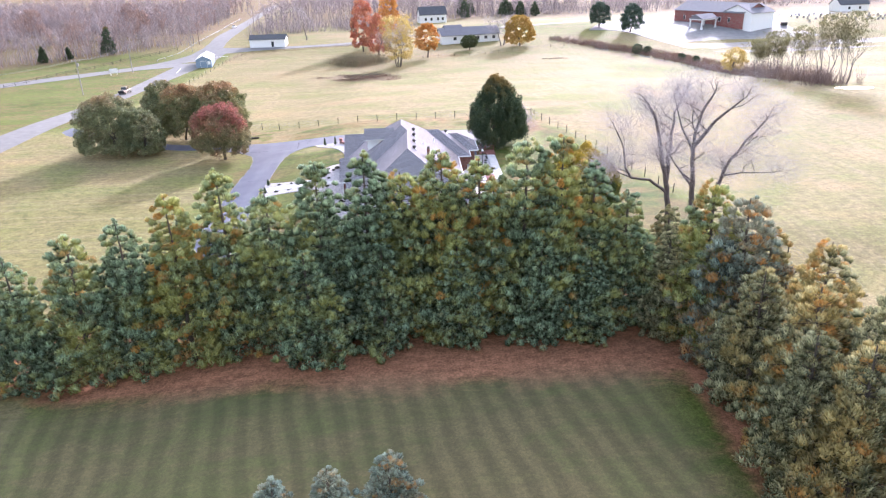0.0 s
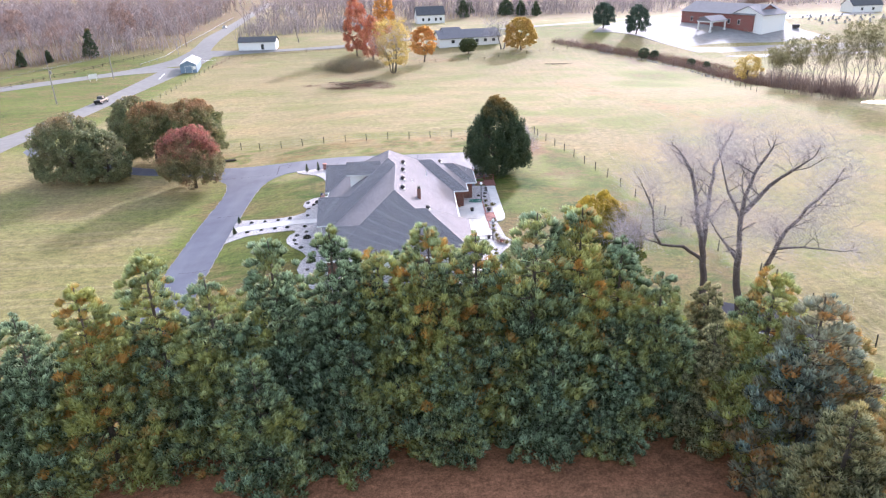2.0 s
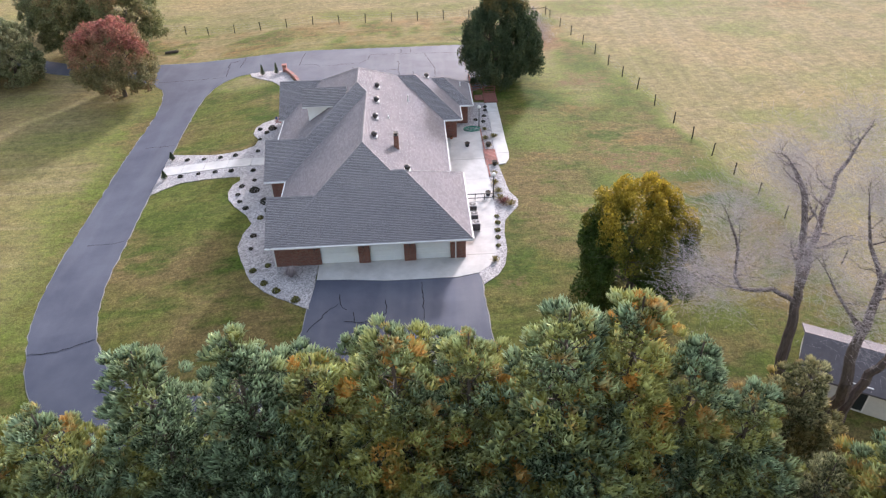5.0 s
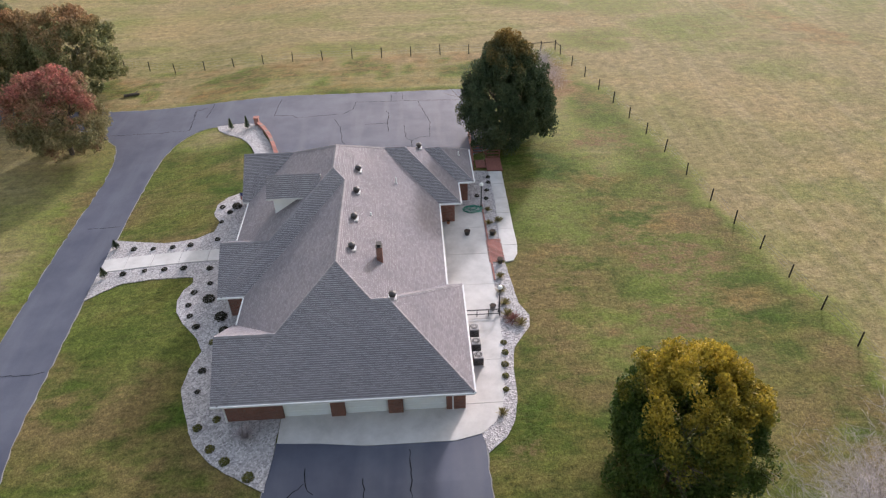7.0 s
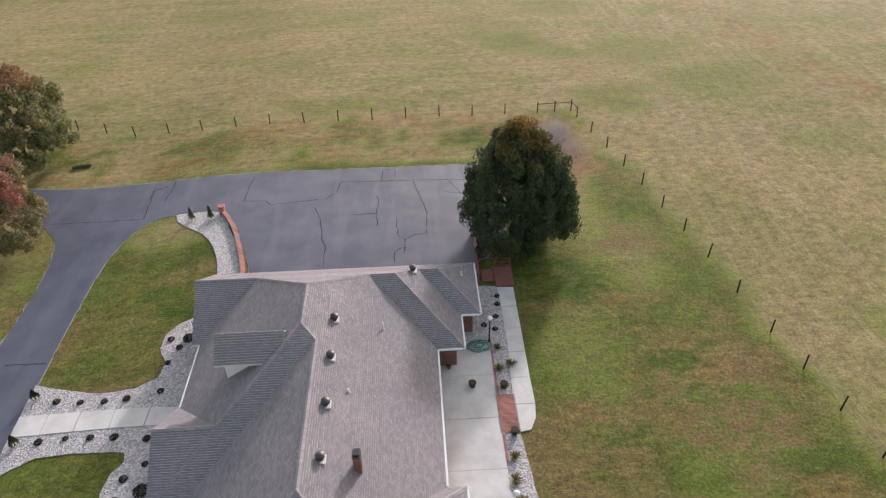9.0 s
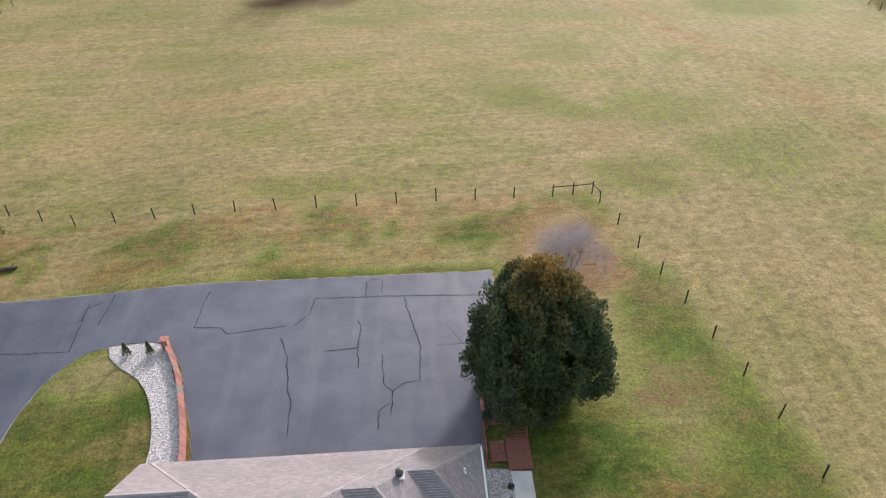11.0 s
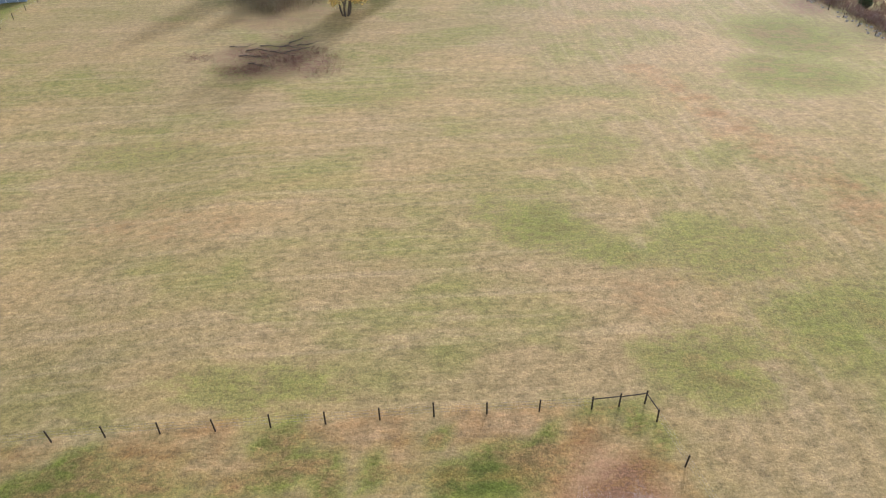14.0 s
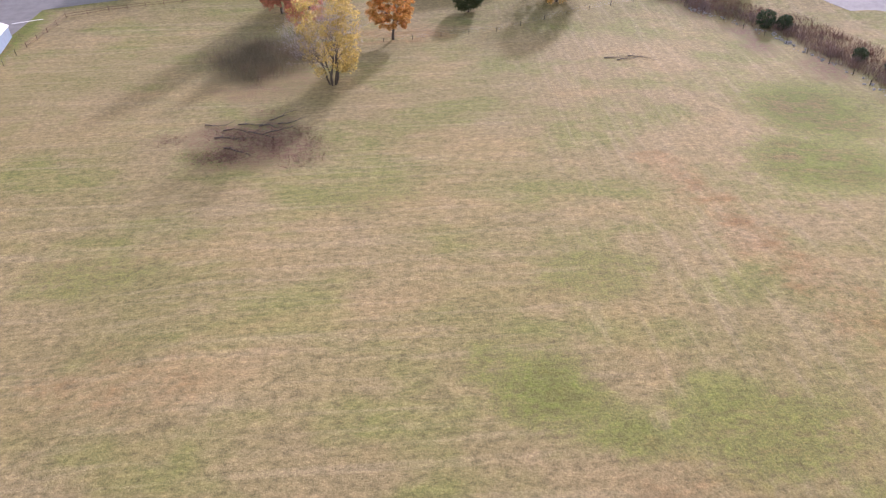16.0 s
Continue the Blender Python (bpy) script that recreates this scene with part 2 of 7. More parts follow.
def pine_material(name, deep, pale, warm):
    """Needles: pale new tips and deep inside, with each clump's lit top and shaded inside put into the colour too; some
    sprays bronzed, and a cast of its own for each tree.
    """
    n = Nodes(name, 0.6, 0.2)
    growth_shade = n.tree.nodes.new("ShaderNodeVertexColor")
    growth_shade.layer_name = "growth_shade"
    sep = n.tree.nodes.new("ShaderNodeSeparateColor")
    n.link(growth_shade.outputs[0], sep.inputs[0])
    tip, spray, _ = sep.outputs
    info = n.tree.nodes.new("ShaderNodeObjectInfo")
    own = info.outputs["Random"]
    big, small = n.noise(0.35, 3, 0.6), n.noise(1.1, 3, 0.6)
    # pale tip needles, plus painted light on clump tops and shade inside
    growth_light = n.math("ADD", n.math("MULTIPLY", tip, 0.75), n.math("MULTIPLY", n.math("SUBTRACT", small, 0.5), 0.9))
    base = n.mix(n.ramp(growth_light, (0.26, (0, 0, 0)), (0.80, (1, 1, 1))), deep, pale)
    olive = n.math("ADD", big, n.math("MULTIPLY", n.math("SUBTRACT", own, 0.5), 0.2))
    base = n.mix(n.ramp(olive, (0.44, (0, 0, 0)), (0.64, (0.55, 0.55, 0.55))), base, warm)
    bronze = n.math("ADD", n.math("MULTIPLY", spray, 0.55), n.math("ADD", n.math("MULTIPLY", small, 0.6), n.math("MULTIPLY", n.math("SUBTRACT", own, 0.6), 0.2)))
    base = n.mix(n.ramp(bronze, (0.77, (0, 0, 0)), (0.90, (0.8, 0.8, 0.8))), base, (0.50, 0.24, 0.05))
    base = n.mix(0.55, base, n.ramp(n.geo.outputs["Random Per Island"], *n.grey(0.6, 1.4)), "MULTIPLY")
    n.colour(base)
    n.thin(0.26, base)
    return n.mat


def bark_material(name, tone):
    n = Nodes(name, 0.9, 0.2)
    f = n.noise(9, 5, 0.65, n.at((1, 1, 0.2)))
    lo, hi = tuple(c * 0.6 for c in tone), tuple(c * 1.35 for c in tone)
    n.colour(n.ramp(f, (0.3, lo), (0.7, hi)))
    n.bump(f, 0.6, 0.03)
    return n.mat


M_GRASS, M_ASPHALT, M_CONCRETE, M_GRAVEL = grass_material(), asphalt_material(), concrete_material(), gravel_material()
M_SHINGLE = shingle_material("shingle", (0.226, 0.212, 0.228))
M_SHINGLE_CAP = shingle_material("shingle_cap", (0.28, 0.268, 0.282))
M_BRICK = brick_material()
M_PAVER = brick_material("brick_paver", (0.36, 0.17, 0.14))
M_WHITE = plain("white_paint", (0.72, 0.73, 0.74), 0.45, 0.05)
M_TRIM = plain("white_trim", (0.62, 0.62, 0.63), 0.4, 0.06)
M_DOOR = plain("garage_door_paint", (0.82, 0.86, 0.88), 0.4, 0.04)
M_DARK = plain("black_metal", (0.03, 0.03, 0.032), 0.5, 0.2)
M_POST = plain("dark_wood_post", (0.026, 0.021, 0.017), 0.85, 0.4, 8)
M_GREYMETAL = plain("grey_metal", (0.30, 0.30, 0.31), 0.5, 0.15, 6, 0.6)
M_BARK = bark_material("bark", (0.10, 0.085, 0.072))
M_BARK_DARK = bark_material("dark_bark", (0.105, 0.088, 0.09))
M_BARK_GREY = bark_material("grey_bark", (0.16, 0.14, 0.14))
M_TWIG = bark_material("twig", (0.48, 0.43, 0.445))
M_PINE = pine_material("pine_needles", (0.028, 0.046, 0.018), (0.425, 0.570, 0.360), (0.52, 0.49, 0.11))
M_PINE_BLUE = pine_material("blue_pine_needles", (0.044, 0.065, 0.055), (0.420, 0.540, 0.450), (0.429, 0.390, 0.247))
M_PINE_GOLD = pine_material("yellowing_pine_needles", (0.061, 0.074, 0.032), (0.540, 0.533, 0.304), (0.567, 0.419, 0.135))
M_CEDAR = leaf_material("evergreen_leaves", (0.040, 0.066, 0.036), (0.068, 0.098, 0.050), (0.105, 0.118, 0.052), patch=0.6, through=0.25, top=(8.0, 13.0, (0.25, 0.16, 0.045)))
M_RED = leaf_material("red_maple_leaves", (0.17, 0.18, 0.09), (0.23, 0.205, 0.10), (0.30, 0.16, 0.10), patch=0.3, top=(4.0, 11.0, (0.37, 0.145, 0.12)))
M_RUST = leaf_material("rusty_leaves", (0.14, 0.17, 0.075), (0.21, 0.215, 0.095), (0.27, 0.21, 0.10), patch=0.3, top=(6.0, 12.5, (0.31, 0.185, 0.095)))
M_OLIVE = leaf_material("olive_leaves", (0.15, 0.18, 0.095), (0.22, 0.235, 0.12), (0.28, 0.245, 0.14), patch=0.3, top=(7.5, 13.0, (0.32, 0.225, 0.125)))
M_GOLD = leaf_material("golden_leaves", (0.036, 0.072, 0.014), (0.066, 0.108, 0.020), (0.12, 0.12, 0.024), patch=0.35, top=(4.4, 9.8, (0.37, 0.28, 0.03)))
M_ORANGE = leaf_material("orange_leaves", (0.50, 0.21, 0.06), (0.55, 0.30, 0.08), (0.55, 0.36, 0.11), patch=0.3, through=0.5)
M_AMBER = leaf_material("amber_leaves", (0.36, 0.22, 0.05), (0.46, 0.31, 0.07), (0.48, 0.36, 0.10), patch=0.3, through=0.45)
M_HOLLY = leaf_material("blue_green_leaves", (0.040, 0.075, 0.055), (0.065, 0.105, 0.075), (0.085, 0.120, 0.080), patch=0.5, through=0.2)
M_YELLOW = leaf_material("yellow_leaves", (0.42, 0.31, 0.09), (0.50, 0.39, 0.12), (0.44, 0.37, 0.18), patch=0.3, through=0.5)
M_CRIMSON = leaf_material("crimson_leaves", (0.46, 0.15, 0.11), (0.50, 0.22, 0.13), (0.52, 0.29, 0.14), patch=0.3, through=0.5)
M_GREENLEAF = leaf_material("green_leaves", (0.040, 0.058, 0.022), (0.062, 0.080, 0.028), (0.085, 0.095, 0.036), patch=0.3)
M_WILLOW = leaf_material("willow_leaves", (0.17, 0.175, 0.08), (0.23, 0.22, 0.11), (0.28, 0.25, 0.14), patch=0.3)


# ---- building blocks ----
def step(t):
    t = min(1.0, max(0.0, t))
    return t * t * (3 - 2 * t)


def ground_z(x, y):
    """The height of the land: a level pad round the house, falling away on all sides."""
    r = math.hypot(max(abs(x) - 13, 0), max(abs(y - 14) - 22, 0))
    z = -0.5 * step(r / 18) - 1.3 * step((-x - 10) / 22) * (1 - step((y - 90) / 60)) - 1.2 * step((-y - 4) / 16)
    z += -3.3 * step((y - 65) / 85) - 2.2 * step((x - 45) / 50) * step((y - 90) / 60) * (1 - step((y - 190) / 60)) + 4 * step((y - 185) / 70)
    return z


def mesh_of(name, bm):
    me = bpy.data.meshes.new(name)
    bm.to_mesh(me)
    bm.free()
    return me


def part(name, bm, material, parent=None, label=""):
    """Link a bmesh (or a finished mesh) as one mesh object under a thing or a part."""
    me = bm if isinstance(bm, bpy.types.Mesh) else mesh_of(name, bm)
    if not me.materials:
        me.materials.append(material)
    ob = new(name, me)
    if parent is not None:
        ob.parent = parent
    if label:
        ob["label"] = label
    return ob


def thing(name, at, label, category, group="", turn=0.0):
    e = new(name)
    e.matrix_basis = pose(*at, 0, 0, turn)
    return tagged(e, label, category, group)


def from_lists(name, verts, faces):
    me = bpy.data.meshes.new(name)
    me.from_pydata(verts, [], faces)
    me.update()
    return me


def box(bm, x0, x1, y0, y1, z0, z1, bevel=0.0):
    m = Matrix.Translation(((x0 + x1) / 2, (y0 + y1) / 2, (z0 + z1) / 2)) @ Matrix.Diagonal((x1 - x0, y1 - y0, z1 - z0, 1))
    made = bmesh.ops.create_cube(bm, size=1, matrix=m)["verts"]
    if bevel:
        edges = list({e for v in made for e in v.link_edges})
        bmesh.ops.bevel(bm, geom=edges, offset=bevel, segments=1, affect="EDGES", profile=0.5)
    return bm


def boxed(*size, bevel=0.0):
    return box(bmesh.new(), *size, bevel=bevel)


def cone(bm, r0, r1, z0, z1, seg=10, at=(0, 0), m=None):
    mat = Matrix.Translation((at[0], at[1], (z0 + z1) / 2))
    bmesh.ops.create_cone(bm, cap_ends=True, segments=seg, radius1=r0, radius2=r1, depth=z1 - z0, matrix=(m or Matrix()) @ mat)
    return bm


def tube(verts, faces, a, b, r0, r1, seg=5):
    """Add a tapered limb from a to b to plain vertex and face lists."""
    a, b = Vector(a), Vector(b)
    d = (b - a).normalized()
    u = d.orthogonal().normalized()
    v = d.cross(u)
    n = len(verts)
    for p, r in ((a, r0), (b, r1)):
        for k in range(seg):
            c, s = math.cos(2 * math.pi * k / seg), math.sin(2 * math.pi * k / seg)
            verts.append(tuple(p + (u * c + v * s) * r))
    for k in range(seg):
        j = (k + 1) % seg
        faces.append((n + k, n + j, n + seg + j, n + seg + k))


def rounded(points, reach=0.9):
    """A smooth closed outline through the points; sharp corners stay sharp."""
    n, tangents = len(points), []
    for i, p in enumerate(points):
        a, b = Vector(p) - Vector(points[i - 1]), Vector(points[(i + 1) % n]) - Vector(p)
        sharp = a.angle(b, 0.0) > radians(62)
        tangents.append(Vector((0, 0)) if sharp else (a.normalized() + b.normalized()).normalized())
    out = []
    for i, p in enumerate(points):
        q = points[(i + 1) % n]
        d = math.dist(p, q)
        k = max(1, min(5, int(d / 1.2)))
        for j in range(k):
            t = j / k
            h = (2 * t**3 - 3 * t**2 + 1, t**3 - 2 * t**2 + t, -2 * t**3 + 3 * t**2, t**3 - t**2)
            t0 = tangents[i] * d if tangents[i].length else (Vector(q) - Vector(p))
            t1 = tangents[(i + 1) % n] * d if tangents[(i + 1) % n].length else (Vector(q) - Vector(p))
            v = Vector(p) * h[0] + t0 * h[1] + Vector(q) * h[2] + t1 * h[3]
            out.append((v.x, v.y))
    return out


def draped(name, outline, lift, depth=0.15, cell=2.5, wobble=0.0, clip=None):
    """A sheet of the given outline that follows the land, lift above it, with a skirt down into it."""
    bm = bmesh.new()
    pts = outline
    if wobble:
        pts = []
        for i, p in enumerate(outline):
            q = outline[(i + 1) % len(outline)]
            k = max(1, int(math.dist(p, q) / 0.5))
            for j in range(k):
                x, y = p[0] + (q[0] - p[0]) * j / k, p[1] + (q[1] - p[1]) * j / k
                o = noise.noise((x * 1.3, y * 1.3, 0.0)) * wobble
                pts.append((x + o, y + noise.noise((x * 1.3, y * 1.3, 7.0)) * wobble))
    bm.faces.new([bm.verts.new((x, y, 0)) for x, y in pts])
    if clip:
        axis, lo, hi = clip
        for k, outer in ((lo, False), (hi, True)):
            co, no = ((k, 0, 0), (1, 0, 0)) if axis == 0 else ((0, k, 0), (0, 1, 0))
            bmesh.ops.bisect_plane(bm, geom=bm.verts[:] + bm.edges[:] + bm.faces[:], plane_co=co, plane_no=no, clear_outer=outer, clear_inner=not outer)
    xs, ys = [p[0] for p in pts], [p[1] for p in pts]
    for axis, lo, hi in ((0, min(xs), max(xs)), (1, min(ys), max(ys))):
        k = lo + cell
        while k < hi:
            co, no = ((k, 0, 0), (1, 0, 0)) if axis == 0 else ((0, k, 0), (0, 1, 0))
            bmesh.ops.bisect_plane(bm, geom=bm.verts[:] + bm.edges[:] + bm.faces[:], plane_co=co, plane_no=no)
            k += cell
    bmesh.ops.triangulate(bm, faces=bm.faces[:])
    for v in bm.verts:
        v.co.z = ground_z(v.co.x, v.co.y) + lift
    rim = [e for e in bm.edges if e.is_boundary]
    new_geom = bmesh.ops.extrude_edge_only(bm, edges=rim)["geom"]
    for v in new_geom:
        if isinstance(v, bmesh.types.BMVert):
            v.co.z -= depth
    for fc in bm.faces:
        if fc.normal.z < -0.1:
            fc.normal_flip()
    return mesh_of(name, bm)


def slabs(name, label, category, outline, lift, axis, cuts, gap=0.025):
    """Poured slabs with open joints between them."""
    e = tagged(new(name), label, category, kind="structure")
    for k, (a, b) in enumerate(zip(cuts, cuts[1:])):
        part("slab", draped("slab", outline, lift + 0.008 * (k % 2), clip=(axis, a + gap / 2, b - gap / 2)), M_CONCRETE, e)


# ---- land ----
def lines(lo, hi, fine_lo, fine_hi, fine, coarse):
    out, v = [], fine_lo
    while v < fine_hi:
        out.append(v)
        v += fine
    d = coarse
    while v < hi:
        out.append(v)
        v, d = v + d, d * 1.25
    v, d = fine_lo - coarse, coarse
    while v > lo:
        out.append(v)
        v, d = v - d, d * 1.25
    return sorted(out)


FENCE_X = [(62, 24.2), (56.6, 25.2), (49, 27.0), (40.7, 28.7), (33, 30.2), (23.5, 31.6), (12, 33.8), (4, 35.2), (-8, 37.2), (-40, 42)]


def fence_x(y):
    for (y0, x0), (y1, x1) in zip(FENCE_X, FENCE_X[1:]):
        if y >= y1:
            return x0 + (x1 - x0) * (y0 - y) / (y0 - y1)
    return 42.0


def zone(x, y):
    """How much of lawn, needle litter and mud there is at a place."""
    e = 2.2 * noise.noise((x * 0.12, y * 0.12, 3.0)) + 0.8 * noise.noise((x * 0.5, y * 0.5, 9.0))
    inside = step((fence_x(y) - x + 2.0 + e) / 3.5) * step((62.5 - y + e) / 3)
    west = step((x + 36 + e) / 10)
    lawn = inside * (0.16 + 0.84 * west) * (1 - 0.08 * step((x - 14 + e) / 6)) * (1 - 0.8 * step((y - 50 + e) / 3))
    lawn = max(lawn, 0.8 * step((-70 - x + e) / 6) * step((y - 60) / 20) * step((230 - y) / 30))
    lawn = max(lawn, 0.75 * step(1.6 - math.hypot((x - 75) / 42, (y - 252) / 18)), 0.7 * step(1.4 - math.hypot((x - 78) / 14, (y - 150) / 14)))
    lawn *= 0.9 + 0.3 * noise.noise((x * 0.05, y * 0.05, 5.0))
    row = step((-25.5 + 6.5 - y + e * 0.7) / 2) * step((y + 35.5 - 0.12 * min(0, x + 5) * -1 + e * 0.6) / 3) * step((27 - x) / 3) * step((x + 56) / 6)
    side = step((x - 19.0 + e * 0.4) / 2) * step((y + 70) / 4) * step((-22 - y) / 3) * step((35 - x + e) / 3)
    litter = max(row, side)
    rust = 1.3 * step(1.4 - math.hypot((x - 19.6 + 0.6 * e) / 5.2, (y - 53.0) / 8.0))
    strip = step((y - 50.5) / 2) * step((63.5 - y + 0.3 * e) / 2) * step((x + 42) / 4) * step((fence_x(y) - x + 1.0) / 2)
    bare = noise.noise((x * 0.14 + 4.0, y * 0.20, 12.0)) + 0.5 * noise.noise((x * 0.45, y * 0.5, 2.0))
    rust = max(rust, strip * (0.22 + 0.6 * step((bare + 0.15) / 0.45) * (0.4 + 0.6 * step((y - 54.5 + e) / 4))))
    lawn = max(lawn, 0.78 * strip * step((-0.03 - bare) / 0.2))
    yard = step((x - 13.5 + 0.4 * e) / 2) * step((fence_x(y) - x - 1.0 + e) / 3) * step((y + 14) / 4) * step((49 - y) / 3)
    tan = noise.noise((x * 0.15 + 9.0, y * 0.10, 21.0)) + 0.6 * noise.noise((x * 0.42, y * 0.30, 7.0))
    rust = max(rust, 0.34 * yard * step((x - 16) / 3) * step((tan + 0.0) / 0.4) * (0.5 + 0.5 * step((y - 2) / 8)))
    lawn = max(lawn * (1 - 0.2 * yard * step((tan + 0.02) / 0.3)), 0.95 * yard * step((-0.08 - tan) / 0.25))
    rust = max(rust, 0.6 * step(1.35 - math.hypot((x - 8) / 14, (y - 192) / 9)))
    # a worn band across the pasture, a few rusty and green patches
    band = abs(x - (46 + (127 - y) * 0.25)) if 60 < y < 135 else 99
    rust = max(rust, 0.62 * step((6 + e - band) / 5))
    for cx, cy, rx, ry, k in ((-20, 92, 12, 6, 0.3), (24, 20, 4, 5, 0.35), (21, 28, 3, 4, 0.3), (26, 10, 4, 5, 0.35), (14.5, 16, 2.5, 3, 0.25), (30, 75, 8, 5, 0.25)):
        rust = max(rust, k * step(1.5 - math.hypot((x - cx + e) / rx, (y - cy) / ry)))
    for cx, cy, rx, ry, k in ((18.3, 12.5, 3.2, 2.6, 1.0), (13.6, 27.0, 1.6, 6.0, 1.0), (13.0, 3.0, 1.6, 5.0, 1.0), (12.0, -7.0, 3.0, 3.0, 0.9), (20.5, 2.0, 3.0, 4.0, 0.9), (27.5, 30.0, 1.8, 9.0, 0.8), (-11.2, 58.2, 1.6, 1.2, 0.75), (-5.3, 57.2, 1.8, 1.0, 0.7), (-0.2, 58.5, 1.5, 1.4, 0.8), (4.6, 60.0, 1.2, 1.0, 0.7), (-21.0, 54.2, 3.0, 1.2, 0.8), (25.0, 46.0, 1.2, 4.0, 0.8), (21, 87, 6, 5, 0.5), (26, 82, 5, 4, 0.45), (16, 91, 4, 3, 0.4), (29, 105, 8, 5, 0.3), (69, 130, 11, 10, 0.6), (38, 82, 9, 6, 0.42), (45, 70, 10, 6, 0.42), (30, 66, 6, 5, 0.45), (-6, 66, 9, 3, 0.4), (-30, 110, 9, 4, 0.3), (2, 125, 10, 4, 0.25)):
        lawn = max(lawn, k * step(1.5 - math.hypot((x - cx + e) / rx, (y - cy + e) / ry)))
    wood = step((y - (231 - 0.62 * (-96 - x)) + e) / 6) * step((-92 - x + e) / 5) if x < -80 else step((y - 302 + e) / 8)
    rust *= 0.72 * (1 - wood)
    lawn *= 1 - wood
    mud = 0.85 * step(1.5 - math.hypot((x + 15 + 0.4 * (y - 143) + 2 * e) / 10, (y - 143 + e) / 8))
    mud = max(mud, 0.5 * step(1.4 - math.hypot((x + 18) / 12, (y - 170 + e) / 12)))
    mud = max(mud, 0.45 * yard * step((x - 17) / 3) * step((tan + 0.02) / 0.35))
    mud = max(mud, 0.9 * wood)
    creek = abs(x - (62 + 0.0035 * (235 - y) ** 2 * 0.4 + (235 - y) * 0.33)) if 70 < y < 235 else 99
    mud = max(mud, 0.9 * step((5 - creek) / 3))
    mud = max(mud, 0.75 * step(1.45 - math.hypot((x - 20.0 + 0.5 * e) / 3.6, (y - 52.0 + e) / 6.5)))
    mud = max(mud, 0.7 * step(1.4 - math.hypot((x - 9.6) / 1.2, (y + 3.9) / 0.9)))
    for cx, cy, rx, ry, k in ((-18.5, 40.5, 4, 3, 0.8), (20, 42, 2.5, 7, 0.6), (23, 33, 3, 5, 0.45), (16.5, 22, 3, 5, 0.4), (-26, -2, 2, 5, 0.4)):
        lawn *= 1 - k * step(1.5 - math.hypot((x - cx + e) / rx, (y - cy + e) / ry))
    mown = step((-31.0 - y + e * 0.5) / 3) * step((19 - x) / 2) * step((x + 45) / 8)
    return max(0, min(1, lawn)), max(0, min(1, max(litter, rust))), max(0, min(1, mud)), mown


def build_ground():
    xs, ys = lines(-2600, 2600, -70, 70, 1.6, 5), lines(-900, 3000, -58, 160, 1.6, 5)
    verts = [(x, y, ground_z(x, y) + 0.05 * noise.noise((x * 0.25, y * 0.25, 1)) * step((math.hypot(x, y - 12) - 30) / 20)) for y in ys for x in xs]
    w = len(xs)
    faces = [(j * w + i, j * w + i + 1, (j + 1) * w + i + 1, (j + 1) * w + i) for j in range(len(ys) - 1) for i in range(w - 1)]
    me = from_lists("ground", verts, faces)
    layer = me.color_attributes.new("zone", "FLOAT_COLOR", "POINT")
    for d, v in zip(layer.data, verts):
        d.color = zone(v[0], v[1])
    me.materials.append(M_GRASS)
    for p in me.polygons:
        p.use_smooth = True
    tagged(new("ground", me), "rolling pasture and mown lawn with straw-coloured autumn grass", "ground", kind="structure")


build_ground()

DRIVE = [(12.3, 50.5), (-6.0, 50.6), (-24.8, 50.9), (-35.6, 51.2), (-47.6, 53.2), (-60.0, 61.0), (-76.0, 73.0), (-76.0, 68.5), (-60.0, 57.0), (-47.6, 49.4), (-36.5, 46.6)]
DRIVE += [(-31.8, 43.6), (-30.2, 41.9), (-29.4, 39.5), (-28.9, 36.0), (-28.8, 32.0), (-29.0, 23.6), (-28.9, 12.4), (-28.8, 5.0), (-28.1, -2.4), (-27.0, -6.4), (-25.0, -11.0), (-20.0, -15.5)]
DRIVE += [(-12.0, -17.5), (0.0, -17.5), (8.2, -16.0), (7.7, -10.5), (7.4, -1.8), (-5.6, -1.8), (-6.0, -5.4), (-6.6, -9.6), (-8.5, -11.8), (-12.0, -12.8), (-16.2, -12.0), (-19.1, -10.3), (-20.9, -7.9)]
DRIVE += [(-22.1, -5.2), (-23.2, -0.2), (-23.5, 6.6), (-23.8, 15.0), (-23.8, 23.0), (-23.85, 31.0), (-23.4, 38.3), (-22.4, 41.3), (-21.2, 42.9), (-18.8, 43.7), (-14.0, 42.9), (-11.0, 36.8)]
DRIVE += [(-9.6, 32.5), (-9.4, 29.0), (9.5, 29.0), (10.0, 33.4), (12.0, 34.6), (12.2, 45.3)]


def spread(outline, by):
    """The outline pushed outward by a little."""
    n, out = len(outline), []
    area = sum(a[0] * b[1] - b[0] * a[1] for a, b in zip(outline, outline[1:] + outline[:1]))
    s = by if area > 0 else -by
    for i, p in enumerate(outline):
        a, b = outline[i - 1], outline[(i + 1) % n]
        d = Vector((b[0] - a[0], b[1] - a[1])).normalized()
        out.append((p[0] + d.y * s, p[1] - d.x * s))
    return out


M_EDGE = concrete_material("sandy_edge", 0.24)
tagged(part("driveway_edge", draped("driveway_edge", spread(rounded(DRIVE), 0.07), 0.022, wobble=0.22), M_EDGE), "thin sandy worn edge along the driveway", "driveway edge", kind="structure")
tagged(part("driveway", draped("driveway", rounded(DRIVE), 0.04, wobble=0.1), M_ASPHALT), "dark blue-grey asphalt driveway with sealed cracks", "driveway", kind="structure")
